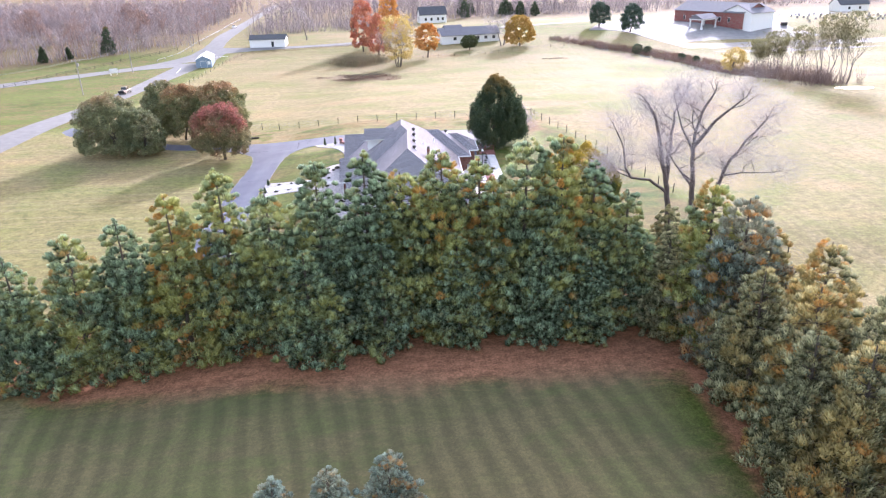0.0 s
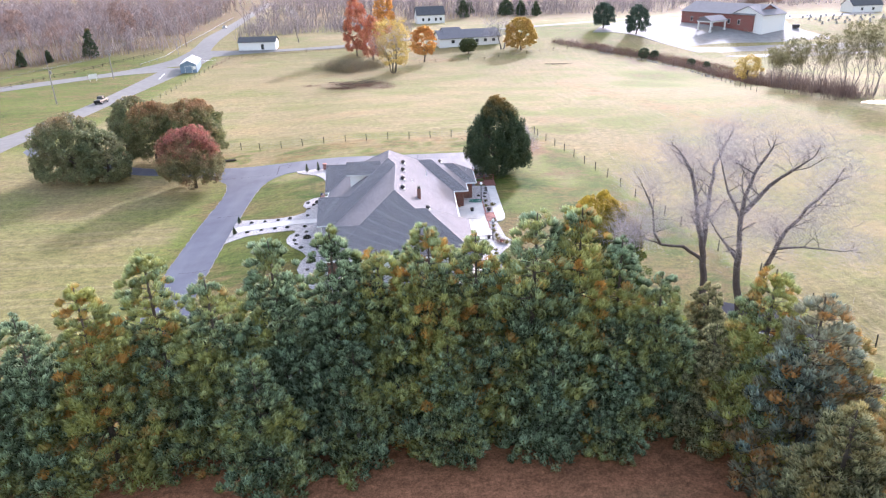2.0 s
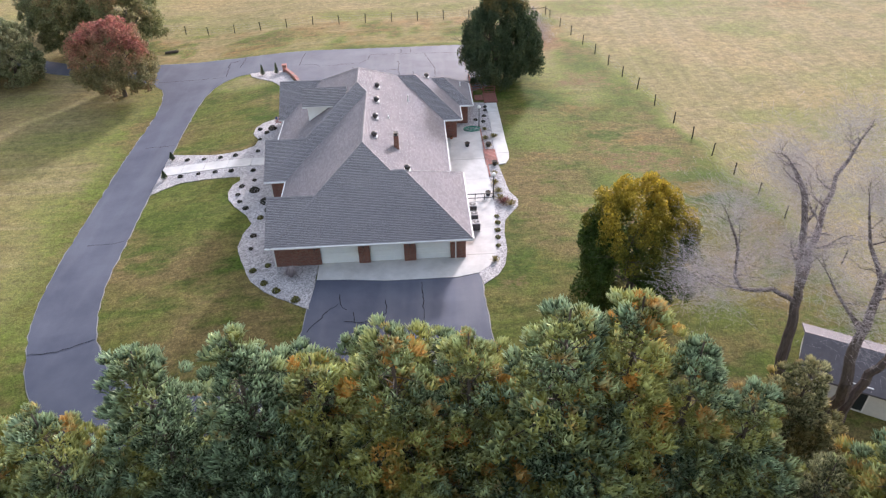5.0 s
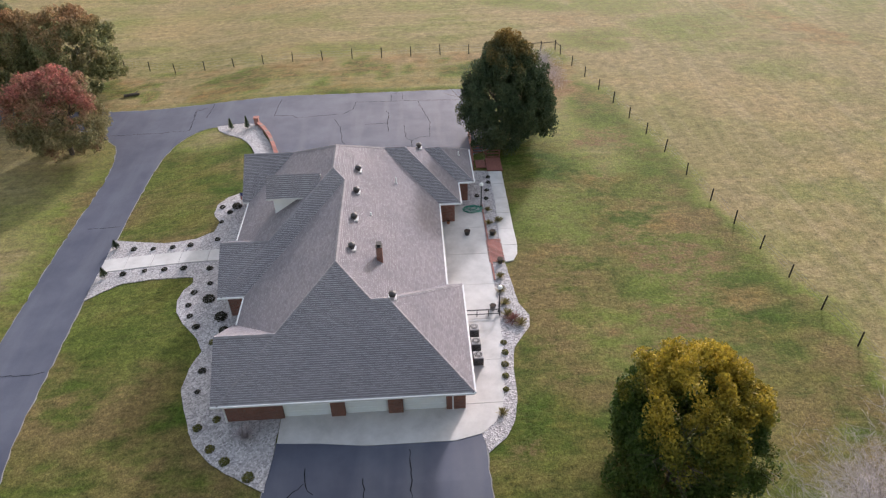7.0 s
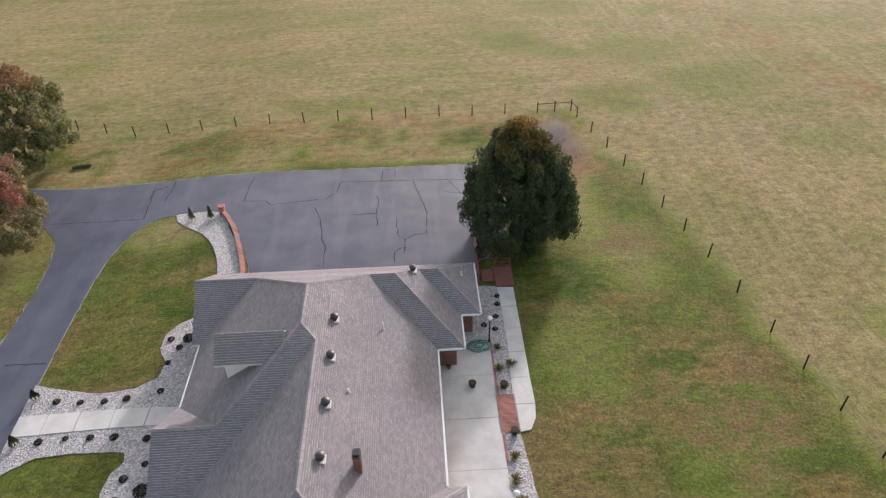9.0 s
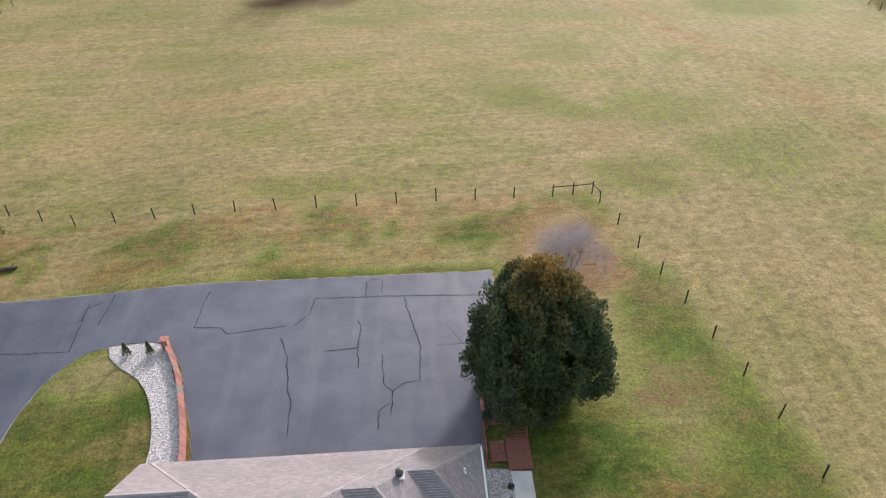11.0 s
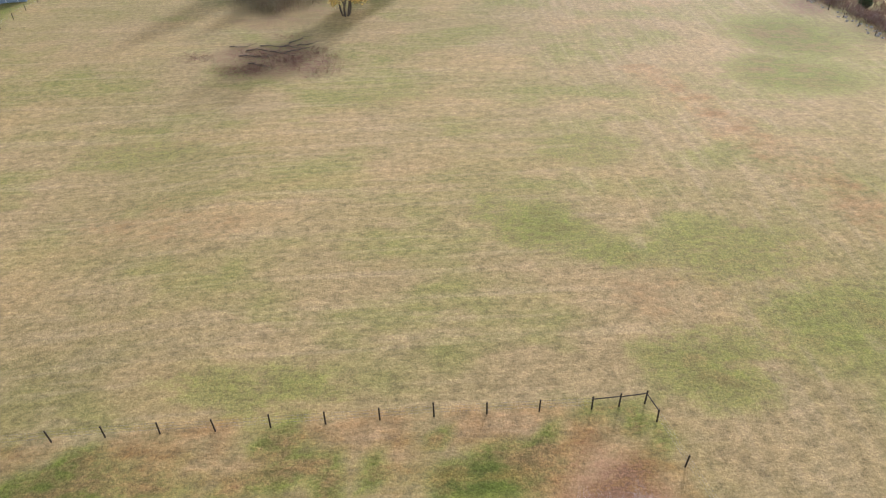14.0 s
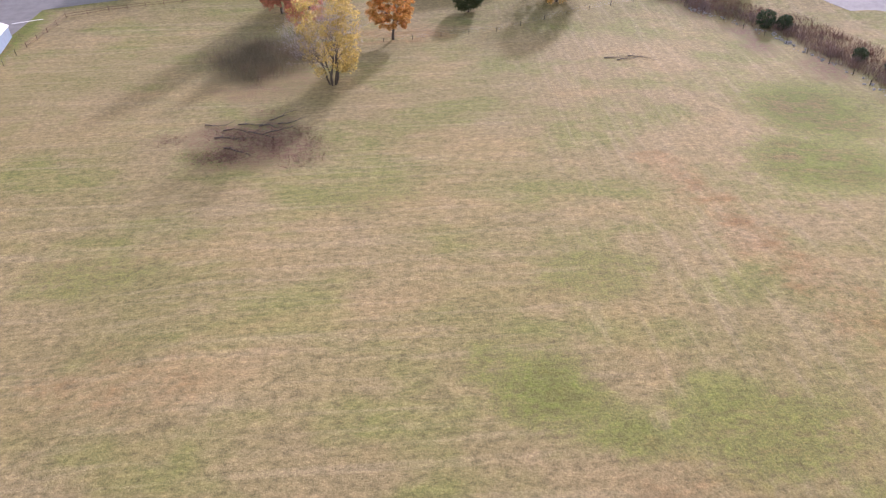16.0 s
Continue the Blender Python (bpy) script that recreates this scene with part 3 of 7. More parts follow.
APRON = [(-5.6, -1.95), (7.4, -2.05), (8.3, -1.2), (8.9, 0.0), (9.35, 3.0), (9.62, 6.0), (9.7, 8.5), (9.75, 12.6), (9.72, 18.7), (9.9, 23.7), (4.5, 23.7), (4.5, 0.3), (-5.6, 0.3)]
slabs("patio", "pale poured concrete apron and patio beside the house", "patio", rounded(APRON, 0.3), 0.075, 1, (-2.5, 0.35, 4.2, 8.4, 12.4, 16.4, 20.2, 24.0))
WALK_W = [(-23.8, 19.65), (-23.7, 17.85), (-8.5, 17.1), (-8.5, 18.5)]
slabs("front_walk", "pale concrete front walk in stepped slabs", "walkway", WALK_W, 0.10, 0, (-24.0, -21.6, -19.2, -16.7, -14.2, -11.7, -8.4), 0.07)
WALK_E = [(11.15, 29.7), (12.45, 29.6), (12.4, 25.8), (12.3, 19.8), (12.15, 16.2), (11.7, 15.25), (10.95, 15.1), (10.9, 18.6), (11.15, 23.5)]
slabs("side_walk", "pale concrete side walk along the lawn", "walkway", rounded(WALK_E, 0.4), 0.085, 1, (15.0, 17.4, 19.8, 22.3, 24.8, 27.3, 29.8))
BED_W = [(-23.9, 22.6), (-20.8, 21.5), (-18.2, 20.8), (-15.9, 20.9), (-14.5, 21.7), (-14.3, 23.1), (-15.1, 24.7), (-15.1, 26.2), (-14.3, 27.3), (-12.6, 28.2), (-10.5, 28.4), (-8.5, 28.0), (-8.5, 0.2)]
BED_W += [(-5.62, 0.2), (-5.7, -2.0), (-5.9, -5.4), (-9.6, -3.1), (-10.9, -1.7), (-11.9, 0.6), (-12.8, 3.1), (-12.7, 4.9), (-12.2, 6.6), (-12.9, 8.0), (-14.4, 9.8), (-15.2, 11.2), (-15.5, 12.5)]
BED_W += [(-15.3, 13.8), (-14.7, 14.6), (-14.9, 15.4), (-16.6, 15.6), (-18.9, 15.8), (-21.0, 15.8), (-22.5, 15.1), (-23.7, 14.3)]
tagged(part("gravel_bed", draped("gravel_bed", rounded(BED_W, 0.4), 0.06, wobble=0.08), M_GRAVEL), "white gravel bed round the front of the house", "gravel bed", kind="structure")
BED_N = [(-18.8, 43.6), (-17.8, 43.6), (-14.2, 43.0), (-12.8, 40.0), (-11.4, 36.8), (-10.4, 32.7), (-10.2, 29.0), (-12.6, 29.0), (-12.5, 33.0), (-13.7, 37.1), (-15.2, 39.5), (-17.2, 41.1), (-18.4, 42.4)]
tagged(part("gravel_bed", draped("gravel_bed", rounded(BED_N, 0.3), 0.07), M_GRAVEL), "white gravel island beside the rear driveway", "gravel bed", kind="structure")
BED_E = [(9.9, 30.0), (11.3, 29.8), (11.25, 23.5), (11.0, 18.6), (10.95, 15.0), (11.2, 12.5), (11.4, 9.9), (12.0, 8.6), (11.85, 7.4), (11.2, 6.5), (10.4, 5.3), (10.05, 3.3), (10.0, 0.9)]
BED_E += [(9.55, -1.2), (8.8, -2.5), (7.6, -3.5), (7.3, -2.0), (8.2, -1.2), (8.8, 0.0), (9.2, 3.0), (9.5, 6.0), (9.55, 12.6), (9.6, 18.7)]
BED_NE = [(6.2, 23.75), (9.95, 23.75), (9.95, 29.95), (6.2, 29.95)]
tagged(part("gravel_bed", draped("gravel_bed", BED_NE, 0.05), M_GRAVEL), "white gravel strip beside the rear wing", "gravel bed", kind="structure")
EDGING = [(9.78, 12.8), (9.92, 12.8), (9.96, 23.7), (9.82, 23.7)]
tagged(part("brick_edging", draped("brick_edging", EDGING, 0.12), M_PAVER), "low pinkish brick edging along the patio", "edging", kind="structure")
tagged(part("gravel_bed", draped("gravel_bed", rounded(BED_E, 0.3), 0.055, wobble=0.05), M_GRAVEL), "white gravel bed between patio and lawn", "gravel bed", kind="structure")
ROAD = [(-80.2, 40.0), (-80.2, 52.0), (-80.7, 85.0), (-81.5, 128.7), (-79.5, 165.0), (-77.0, 198.0), (-76.0, 212.0), (-60.0, 216.5), (-20.0, 222.0), (20.0, 243.0), (70.0, 266.0), (150.0, 300.0)]
ROAD += [(150.0, 306.0), (70.0, 272.0), (20.0, 249.0), (-20.0, 228.5), (-62.0, 222.0), (-80.0, 224.0), (-84.0, 270.0), (-91.0, 343.0), (-96.0, 400.0), (-106.0, 520.0), (-112.0, 520.0), (-102.0, 400.0)]
ROAD += [(-97.0, 343.0), (-92.0, 270.0), (-90.0, 212.0), (-101.0, 193.0), (-120.0, 174.0), (-140.0, 156.0), (-170.0, 130.0), (-165.0, 124.0), (-135.0, 147.0), (-118.0, 163.0), (-100.0, 180.0), (-88.5, 185.0)]
ROAD += [(-88.0, 135.0), (-88.0, 97.0), (-88.5, 68.0), (-89.0, 20.0), (-80.5, 20.0)]
M_ROAD = concrete_material("worn_road", 0.165)
tagged(part("road", draped("road", rounded(ROAD, 3.0), 0.05, cell=6), M_ROAD), "pale worn country road with a fork", "road", kind="structure")


# ---- house ----
EAVE, PITCH = 2.5, 0.675
# x0, x1, y0, y1 of each roof block, and which sides slope (w, e, s, n); the others end in a gable or inside
BLOCKS = [
    (-9.15, 5.80, -0.75, 19.85, "we s"),
    (-10.95, 5.80, 9.55, 30.05, "wesn"),
    (-3.0, 6.95, -0.75, 9.70, "esn"),
    (-9.50, 0.0, -0.75, 6.45, "sn"),
    (-11.15, -2.0, 9.55, 16.55, "sn"),
    (-11.55, -2.0, 22.25, 30.05, "sn"),
    (0.0, 7.70, 20.65, 30.05, "esn"),
    (0.0, 9.15, 24.05, 30.05, "esn"),
]


def clip(poly, a, b, c):
    """Keep the side of a polygon where a x + b y + c >= 0."""
    out = []
    for i, p in enumerate(poly):
        q = poly[(i + 1) % len(poly)]
        fp, fq = a * p[0] + b * p[1] + c, a * q[0] + b * q[1] + c
        if fp >= -1e-9:
            out.append(p)
        if (fp > 1e-9 and fq < -1e-9) or (fp < -1e-9 and fq > 1e-9):
            k = fp / (fp - fq)
            out.append((p[0] + (q[0] - p[0]) * k, p[1] + (q[1] - p[1]) * k))
    return out


def area(poly):
    return abs(sum(p[0] * q[1] - q[0] * p[1] for p, q in zip(poly, poly[1:] + poly[:1]))) / 2 if len(poly) > 2 else 0


def planes_of(block):
    """Each sloping side as z = a x + b y + c."""
    x0, x1, y0, y1, sides = block
    all_four = {"w": (PITCH, 0, EAVE - PITCH * x0), "e": (-PITCH, 0, EAVE + PITCH * x1), "s": (0, PITCH, EAVE - PITCH * y0), "n": (0, -PITCH, EAVE + PITCH * y1)}
    return {k: v for k, v in all_four.items() if k in sides}


def roof_pieces():
    """The upper envelope of all blocks: plan polygons, each with its plane and side."""
    out = []
    for i, blk in enumerate(BLOCKS):
        mine = planes_of(blk)
        for side, (a, b, c) in mine.items():
            poly = [(blk[0], blk[2]), (blk[1], blk[2]), (blk[1], blk[3]), (blk[0], blk[3])]
            for other, (a2, b2, c2) in mine.items():
                if other != side:
                    poly = clip(poly, a2 - a, b2 - b, c2 - c)
            parts = [poly]
            for j, o in enumerate(BLOCKS):
                if j == i:
                    continue
                # the region where block j lies higher, as half planes
                eps = 1e-4 if j > i else -1e-4
                halves = [(1, 0, -o[0]), (-1, 0, o[1]), (0, 1, -o[2]), (0, -1, o[3])]
                halves += [(a2 - a, b2 - b, c2 - c + (-eps)) for a2, b2, c2 in planes_of(o).values()]
                left = []
                for p in parts:
                    rest = p
                    for h in halves:
                        if area(rest) < 1e-3:
                            break
                        outside = clip(rest, -h[0], -h[1], -h[2])
                        if area(outside) > 2e-3:
                            left.append(outside)
                        rest = clip(rest, *h)
                parts = left
            out += [(p, (a, b, c), side) for p in parts if area(p) > 0.01]
    return out


def slope_uv(side, x, y):
    run = math.sqrt(1 + PITCH * PITCH)
    return {"w": (y, x * run), "e": (y, -x * run), "s": (x, y * run), "n": (x, -y * run)}[side]


def course_mesh(pieces, lift=0.0):
    """Shingle courses: strips that overlap like real shingles, each a little proud at its lower edge."""
    verts, faces, uvs = [], [], []
    run = math.sqrt(1 + PITCH * PITCH)
    h = 0.145 / run
    up = {"w": (1, 0), "e": (-1, 0), "s": (0, 1), "n": (0, -1)}
    for poly, (a, b, c), side in pieces:
        ux, uy = up[side]
        d = [p[0] * ux + p[1] * uy for p in poly]
        k = math.floor(min(d) / h)
        while k * h < max(d):
            strip = clip(clip(poly, ux, uy, -k * h), -ux, -uy, (k + 1) * h)
            if area(strip) > 1e-4:
                n = len(verts)
                for x, y in strip:
                    t = (x * ux + y * uy - k * h) / h
                    verts.append((x, y, a * x + b * y + c + lift + 0.022 * (1 - t)))
                    uvs.append(slope_uv(side, x, y))
                faces.append(tuple(range(n, n + len(strip))))
            k += 1
    me = from_lists("shingles", verts, faces)
    layer = me.uv_layers.new(name="UVMap")
    for loop in me.loops:
        layer.data[loop.index].uv = uvs[loop.vertex_index]
    return me


def roof_deck(pieces, thick=0.16):
    bm = bmesh.new()
    for poly, (a, b, c), side in pieces:
        top = [bm.verts.new((x, y, a * x + b * y + c - 0.004)) for x, y in poly]
        low = [bm.verts.new((x, y, a * x + b * y + c - thick)) for x, y in poly]
        bm.faces.new(top)
        bm.faces.new(low[::-1])
        for i in range(len(poly)):
            j = (i + 1) % len(poly)
            bm.faces.new((top[i], low[i], low[j], top[j]))
    bmesh.ops.recalc_face_normals(bm, faces=bm.faces[:])
    return bm


house = thing("house", (0, 0, 0), "sprawling single-storey brick house with grey hipped shingle roof", "house")
PIECES = roof_pieces()
roof = part("roof", roof_deck(PIECES), M_TRIM, house, "hipped roof with white eaves")
tagged(part("shingles", course_mesh(PIECES), M_SHINGLE, roof, "grey asphalt shingles laid in courses"), kind="stuff")

IN = 0.5


def wall(x0, x1, y0, y1, z1=2.42, name="wall", material=None):
    return part(name, boxed(x0, x1, y0, y1, -0.4, z1), material or M_BRICK, house)


# garage front with three openings
DOORS = [(-5.35, -2.28), (-1.37, 1.42), (2.38, 5.20)]
edges = [-9.0] + [v for d in DOORS for v in d] + [6.45]
for k in range(0, len(edges), 2):
    wall(edges[k], edges[k + 1], 0.0 if k in (0, 6) else -0.06, 0.25)
part("lintel", boxed(-5.6, 5.6, 0.02, 0.24, 2.14, 2.42), M_WHITE, house)
for x0, x1 in DOORS:
    door = part("garage_door", boxed(x0 - 0.05, x1 + 0.05, 0.17, 0.23, -0.05, 2.2), M_DOOR, house, "white sectional garage door")
    for r in range(4):
        part("door_panel", boxed(x0 + 0.03, x1 - 0.03, 0.13, 0.17, 0.08 + r * 0.53, 0.08 + r * 0.53 + 0.505, bevel=0.012), M_DOOR, door)
# the other outside walls, just inside the eaves
wall(-9.0, -8.75, 0.25, 6.1)
wall(-8.75, -8.0, 5.85, 6.1)
wall(-8.65, -8.4, 6.1, 10.2)
wall(-10.65, -8.4, 10.2, 10.45)
wall(-10.65, -10.4, 10.45, 16.2)
wall(-10.4, -9.9, 15.95, 16.2)
wall(-10.15, -9.9, 16.2, 22.9, name="front_wall")
wall(-11.05, -9.9, 22.9, 23.15)
wall(-11.05, -10.8, 23.15, 29.7)
wall(-10.8, 8.4, 29.45, 29.7)
wall(8.4, 8.65, 24.7, 29.7)
wall(6.95, 8.4, 24.7, 24.95)
wall(6.95, 7.2, 21.3, 24.7)
wall(5.05, 6.95, 21.3, 21.55)
wall(5.05, 5.3, 9.35, 21.3, name="patio_wall")
wall(5.3, 6.45, 9.1, 9.35)
wall(6.2, 6.45, 0.25, 9.1)


def gable(x, y0, y1, name="gable_wall"):
    """The triangle of wall under a gable that faces west."""
    bm = bmesh.new()
    mid, half = (y0 + y1) / 2, (y1 - y0) / 2
    pts = [(y0 + 0.45, EAVE - 0.1), (y1 - 0.45, EAVE - 0.1), (mid, EAVE + PITCH * half - 0.42)]
    a = [bm.verts.new((x, y, z)) for y, z in pts]
    b = [bm.verts.new((x + 0.2, y, z)) for y, z in pts]
    bm.faces.new(a)
    bm.faces.new(b[::-1])
    for i in range(3):
        bm.faces.new((a[i], b[i], b[(i + 1) % 3], a[(i + 1) % 3]))
    bmesh.ops.recalc_face_normals(bm, faces=bm.faces[:])
    part(name, bm, M_BRICK, house)


gable(-9.0, -0.75, 6.45)
gable(-10.65, 9.55, 16.55)
gable(-11.05, 22.25, 30.05)


# dormer on the west slope
dormer = part("dormer", boxed(-7.45, -5.2, 16.75, 18.45, 4.4, 6.75), M_WHITE, house, "small gabled dormer with white cheeks")
DY0, DY1, DZ, DX0, DX1 = 16.2, 19.0, 6.6, -7.85, -3.6
dv, df, duv = [], [], []
for y_low, sgn in ((DY0, 1), (DY1, -1)):
    half = (DY1 - DY0) / 2
    rows = 12
    for k in range(rows):
        t0, t1 = k / rows, (k + 1) / rows
        n = len(dv)
        for t, lift in ((t0, 0.022), (t1, 0.0)):
            for x in (DX0, DX1):
                dv.append((x, y_low + sgn * half * t, DZ + 0.95 * half * t + lift))
                duv.append((x, half * t * 1.38))
        df.append((n, n + 1, n + 3, n + 2))
dm = from_lists("dormer_shingles", dv, df)
lay = dm.uv_layers.new(name="UVMap")
for loop in dm.loops:
    lay.data[loop.index].uv = duv[loop.vertex_index]
tagged(part("shingles", dm, M_SHINGLE, dormer), kind="stuff")
bm = bmesh.new()
for y_low, sgn in ((DY0, 1), (DY1, -1)):
    half = (DY1 - DY0) / 2
    for x0, x1 in ((DX0, DX1),):
        q = [bm.verts.new((x, y_low + sgn * half * t, DZ + 0.95 * half * t - dz)) for dz in (0.01, 0.13) for x, t in ((x0, 0), (x1, 0), (x1, 1), (x0, 1))]
        bm.faces.new(q[:4])
        bm.faces.new(q[4:])
        for i in range(4):
            bm.faces.new((q[i], q[(i + 1) % 4], q[4 + (i + 1) % 4], q[4 + i]))
bmesh.ops.recalc_face_normals(bm, faces=bm.faces[:])
part("dormer_roof", bm, M_TRIM, dormer)
bm = bmesh.new()
tri = [(16.75, 6.7), (18.45, 6.7), (17.6, 7.65)]
va, vb = [bm.verts.new((-7.45, y, z)) for y, z in tri], [bm.verts.new((-7.3, y, z)) for y, z in tri]
bm.faces.new(va)
bm.faces.new(vb[::-1])
for i in range(3):
    bm.faces.new((va[i], vb[i], vb[(i + 1) % 3], va[(i + 1) % 3]))
part("dormer_gable", bm, M_WHITE, dormer)
part("window", boxed(-7.5, -7.44, 17.15, 18.05, 5.4, 6.5, bevel=0.02), M_DARK, dormer)

# hip and ridge caps
def cap(a, b, width=0.28):
    a, b = Vector(a), Vector(b)
    d = (b - a).normalized()
    side = d.cross(Vector((0, 0, 1))).normalized() * width / 2
    n = max(2, int((b - a).length / 0.3))
    bm = bmesh.new()
    for k in range(n):
        p, q = a.lerp(b, k / n), a.lerp(b, (k + 1) / n)
        lo = Vector((0, 0, -0.05))
        up0, up1 = Vector((0, 0, 0.05)), Vector((0, 0, 0.03))
        vs = [bm.verts.new(v) for v in (p - side + lo, p + up0, p + side + lo, q - side + lo, q + up1, q + side + lo)]
        bm.faces.new((vs[0], vs[1], vs[4], vs[3]))
        bm.faces.new((vs[1], vs[2], vs[5], vs[4]))
    me = mesh_of("ridge_cap", bm)
    uvl = me.uv_layers.new(name="UVMap")
    for loop in me.loops:
        co = me.vertices[loop.vertex_index].co
        uvl.data[loop.index].uv = (co.x + co.z, co.y)
    tagged(part("ridge_cap", me, M_SHINGLE_CAP, roof), kind="stuff")


def rz(x, y):
    return max(min(a * x + b * y + c for a, b, c in planes_of(o).values()) for o in BLOCKS if o[0] - 1e-6 <= x <= o[1] + 1e-6 and o[2] - 1e-6 <= y <= o[3] + 1e-6)


for p, q in (((-1.675, 6.725), (-1.675, 16.950)), ((-2.575, 17.950), (-2.575, 21.650)), ((-9.15, -0.750), (-1.675, 6.725)), ((6.95, -0.750), (1.72, 4.480)), ((6.95, 9.700), (1.72, 4.480)), ((0.6, 4.480), (1.72, 4.480)), ((0.6, 4.480), (-1.675, 6.725)),
             ((-2.575, 17.950), (-1.675, 17.050)), ((-10.95, 9.550), (-2.575, 17.950)), ((-2.575, 21.650), (5.8, 30.050)), ((-10.95, 30.050), (-2.575, 21.650)), ((7.7, 20.650), (3.0, 25.350)), ((9.15, 24.050), (6.15, 27.050)), ((9.15, 30.050), (6.15, 27.050)),
             ((-9.5, 2.850), (-5.55, 2.850)), ((-11.15, 13.050), (-7.45, 13.050)), ((-11.55, 26.150), (-7.05, 26.150))):
    # draw a cap only along the stretch that lies on the visible roof
    steps = 24
    pts3 = [(p[0] + (q[0] - p[0]) * k / steps, p[1] + (q[1] - p[1]) * k / steps) for k in range(steps + 1)]
    zs = [rz(*pt) for pt in pts3]
    # keep while the height runs straight from the upper end
    slope = (zs[-1] - zs[0]) / steps
    good = [k for k in range(steps + 1) if abs(zs[k] - (zs[0] + slope * k)) < 0.04]
    if len(good) > 2:
        a0, a1 = min(good), max(good)
        cap((*pts3[a0], zs[a0] + 0.02), (*pts3[a1], zs[a1] + 0.02))


def on_roof(x, y):
    return rz(x, y)


def roof_vent(x, y):
    z = on_roof(x, y)
    v = part("roof_vent", cone(cone(cone(bmesh.new(), 0.15, 0.15, z - 0.15, z + 0.28, 12, (x, y)), 0.24, 0.25, z + 0.2, z + 0.42, 14, (x, y)), 0.25, 0.08, z + 0.42, z + 0.52, 14, (x, y)), M_VENT, roof, "dark turbine roof vent")
    part("flashing", boxed(x - 0.28, x + 0.28, y - 0.28, y + 0.28, z - 0.06, z + 0.03), M_TRIM, v)


M_VENT = plain("vent_metal", (0.075, 0.07, 0.068), 0.45, 0.3, 5, 0.5)
for x, y in ((-0.75, 8.9), (-0.75, 12.5), (-0.75, 16.1), (-0.75, 19.4), (2.0, 4.9), (4.3, 26.6)):
    roof_vent(x, y)


def pipe(x, y, h=0.45):
    z = on_roof(x, y)
    bm = cone(bmesh.new(), 0.06, 0.06, z - 0.1, z + h, 9, (x, y))
    cone(bm, 0.13, 0.07, z - 0.08, z + 0.09, 9, (x, y))
    part("vent_pipe", bm, M_WHITE, roof, "white plastic vent pipe")


pipe(2.2, 20.4, 0.6)
pipe(0.35, 14.0, 0.25)
pipe(8.0, 27.6, 0.4)
CX, CY = 1.1, 9.1
cz = on_roof(CX, CY)
chimney = part("chimney", boxed(CX - 0.21, CX + 0.21, CY - 0.25, CY + 0.25, cz - 0.5, cz + 1.2, bevel=0.015), M_BRICK, roof, "short red brick chimney")
part("chimney_crown", boxed(CX - 0.24, CX + 0.24, CY - 0.28, CY + 0.28, cz + 1.2, cz + 1.25, bevel=0.02), M_VENT, chimney)
part("chimney_cap", box(boxed(CX - 0.13, CX + 0.13, CY - 0.16, CY + 0.16, cz + 1.25, cz + 1.42), CX - 0.18, CX + 0.18, CY - 0.21, CY + 0.21, cz + 1.42, cz + 1.46), M_DARK, chimney)


# gutters, downspouts, wall lamps and a few windows
def gutter(x0, x1, y0, y1):
    bm = boxed(x0, x1, y0, y1, EAVE - 0.15, EAVE - 0.01, bevel=0.02)
    part("gutter", bm, M_WHITE, roof)


gutter(-9.5, 6.95, -0.870, -0.754)
gutter(6.954, 7.07, -0.750, 9.700)
gutter(5.804, 5.92, 9.820, 20.550)
gutter(7.704, 7.82, 20.650, 23.950)
gutter(9.154, 9.27, 24.050, 30.050)
gutter(-11.07, -10.954, 16.650, 22.150)
gutter(-9.27, -9.154, 6.550, 9.450)
gutter(-11.15, -9.27, 9.430, 9.546)
gutter(5.92, 7.7, 20.530, 20.646)
gutter(7.82, 9.15, 23.930, 24.046)
for x, y in ((-9.06, -0.06), (5.62, -0.06), (-8.72, 9.9), (-10.72, 10.12)):
    part("downspout", boxed(x - 0.05, x + 0.05, y - 0.045, y + 0.045, 0.0, 2.3, bevel=0.012), M_WHITE, house)
for x in (-1.82, 1.9, -5.75):
    lamp = part("wall_lamp", cone(boxed(x - 0.05, x + 0.05, -0.12, -0.05, 1.75, 1.85), 0.07, 0.1, 1.66, 1.95, 8, (x, -0.16)), M_DARK, house, "black lantern on the brick")
for y0, y1, x in ((22.0, 23.6, 7.21), (10.6, 12.4, 5.31), (14.0, 16.0, 5.31), (17.6, 19.4, 5.31)):
    w = part("window", boxed(x, x + 0.02, y0 + 0.08, y1 - 0.08, 0.9, 2.05), M_DARK, house)
    part("window_frame", box(box(box(boxed(x, x + 0.05, y0, y0 + 0.08, 0.82, 2.12), x, x + 0.05, y1 - 0.08, y1, 0.82, 2.12), x, x + 0.05, y0, y1, 0.82, 0.9), x, x + 0.05, y0, y1, 2.05, 2.12), M_WHITE, w)
part("patio_post", boxed(5.5, 5.62, 20.9, 21.02, 0, 2.3), M_WHITE, house)

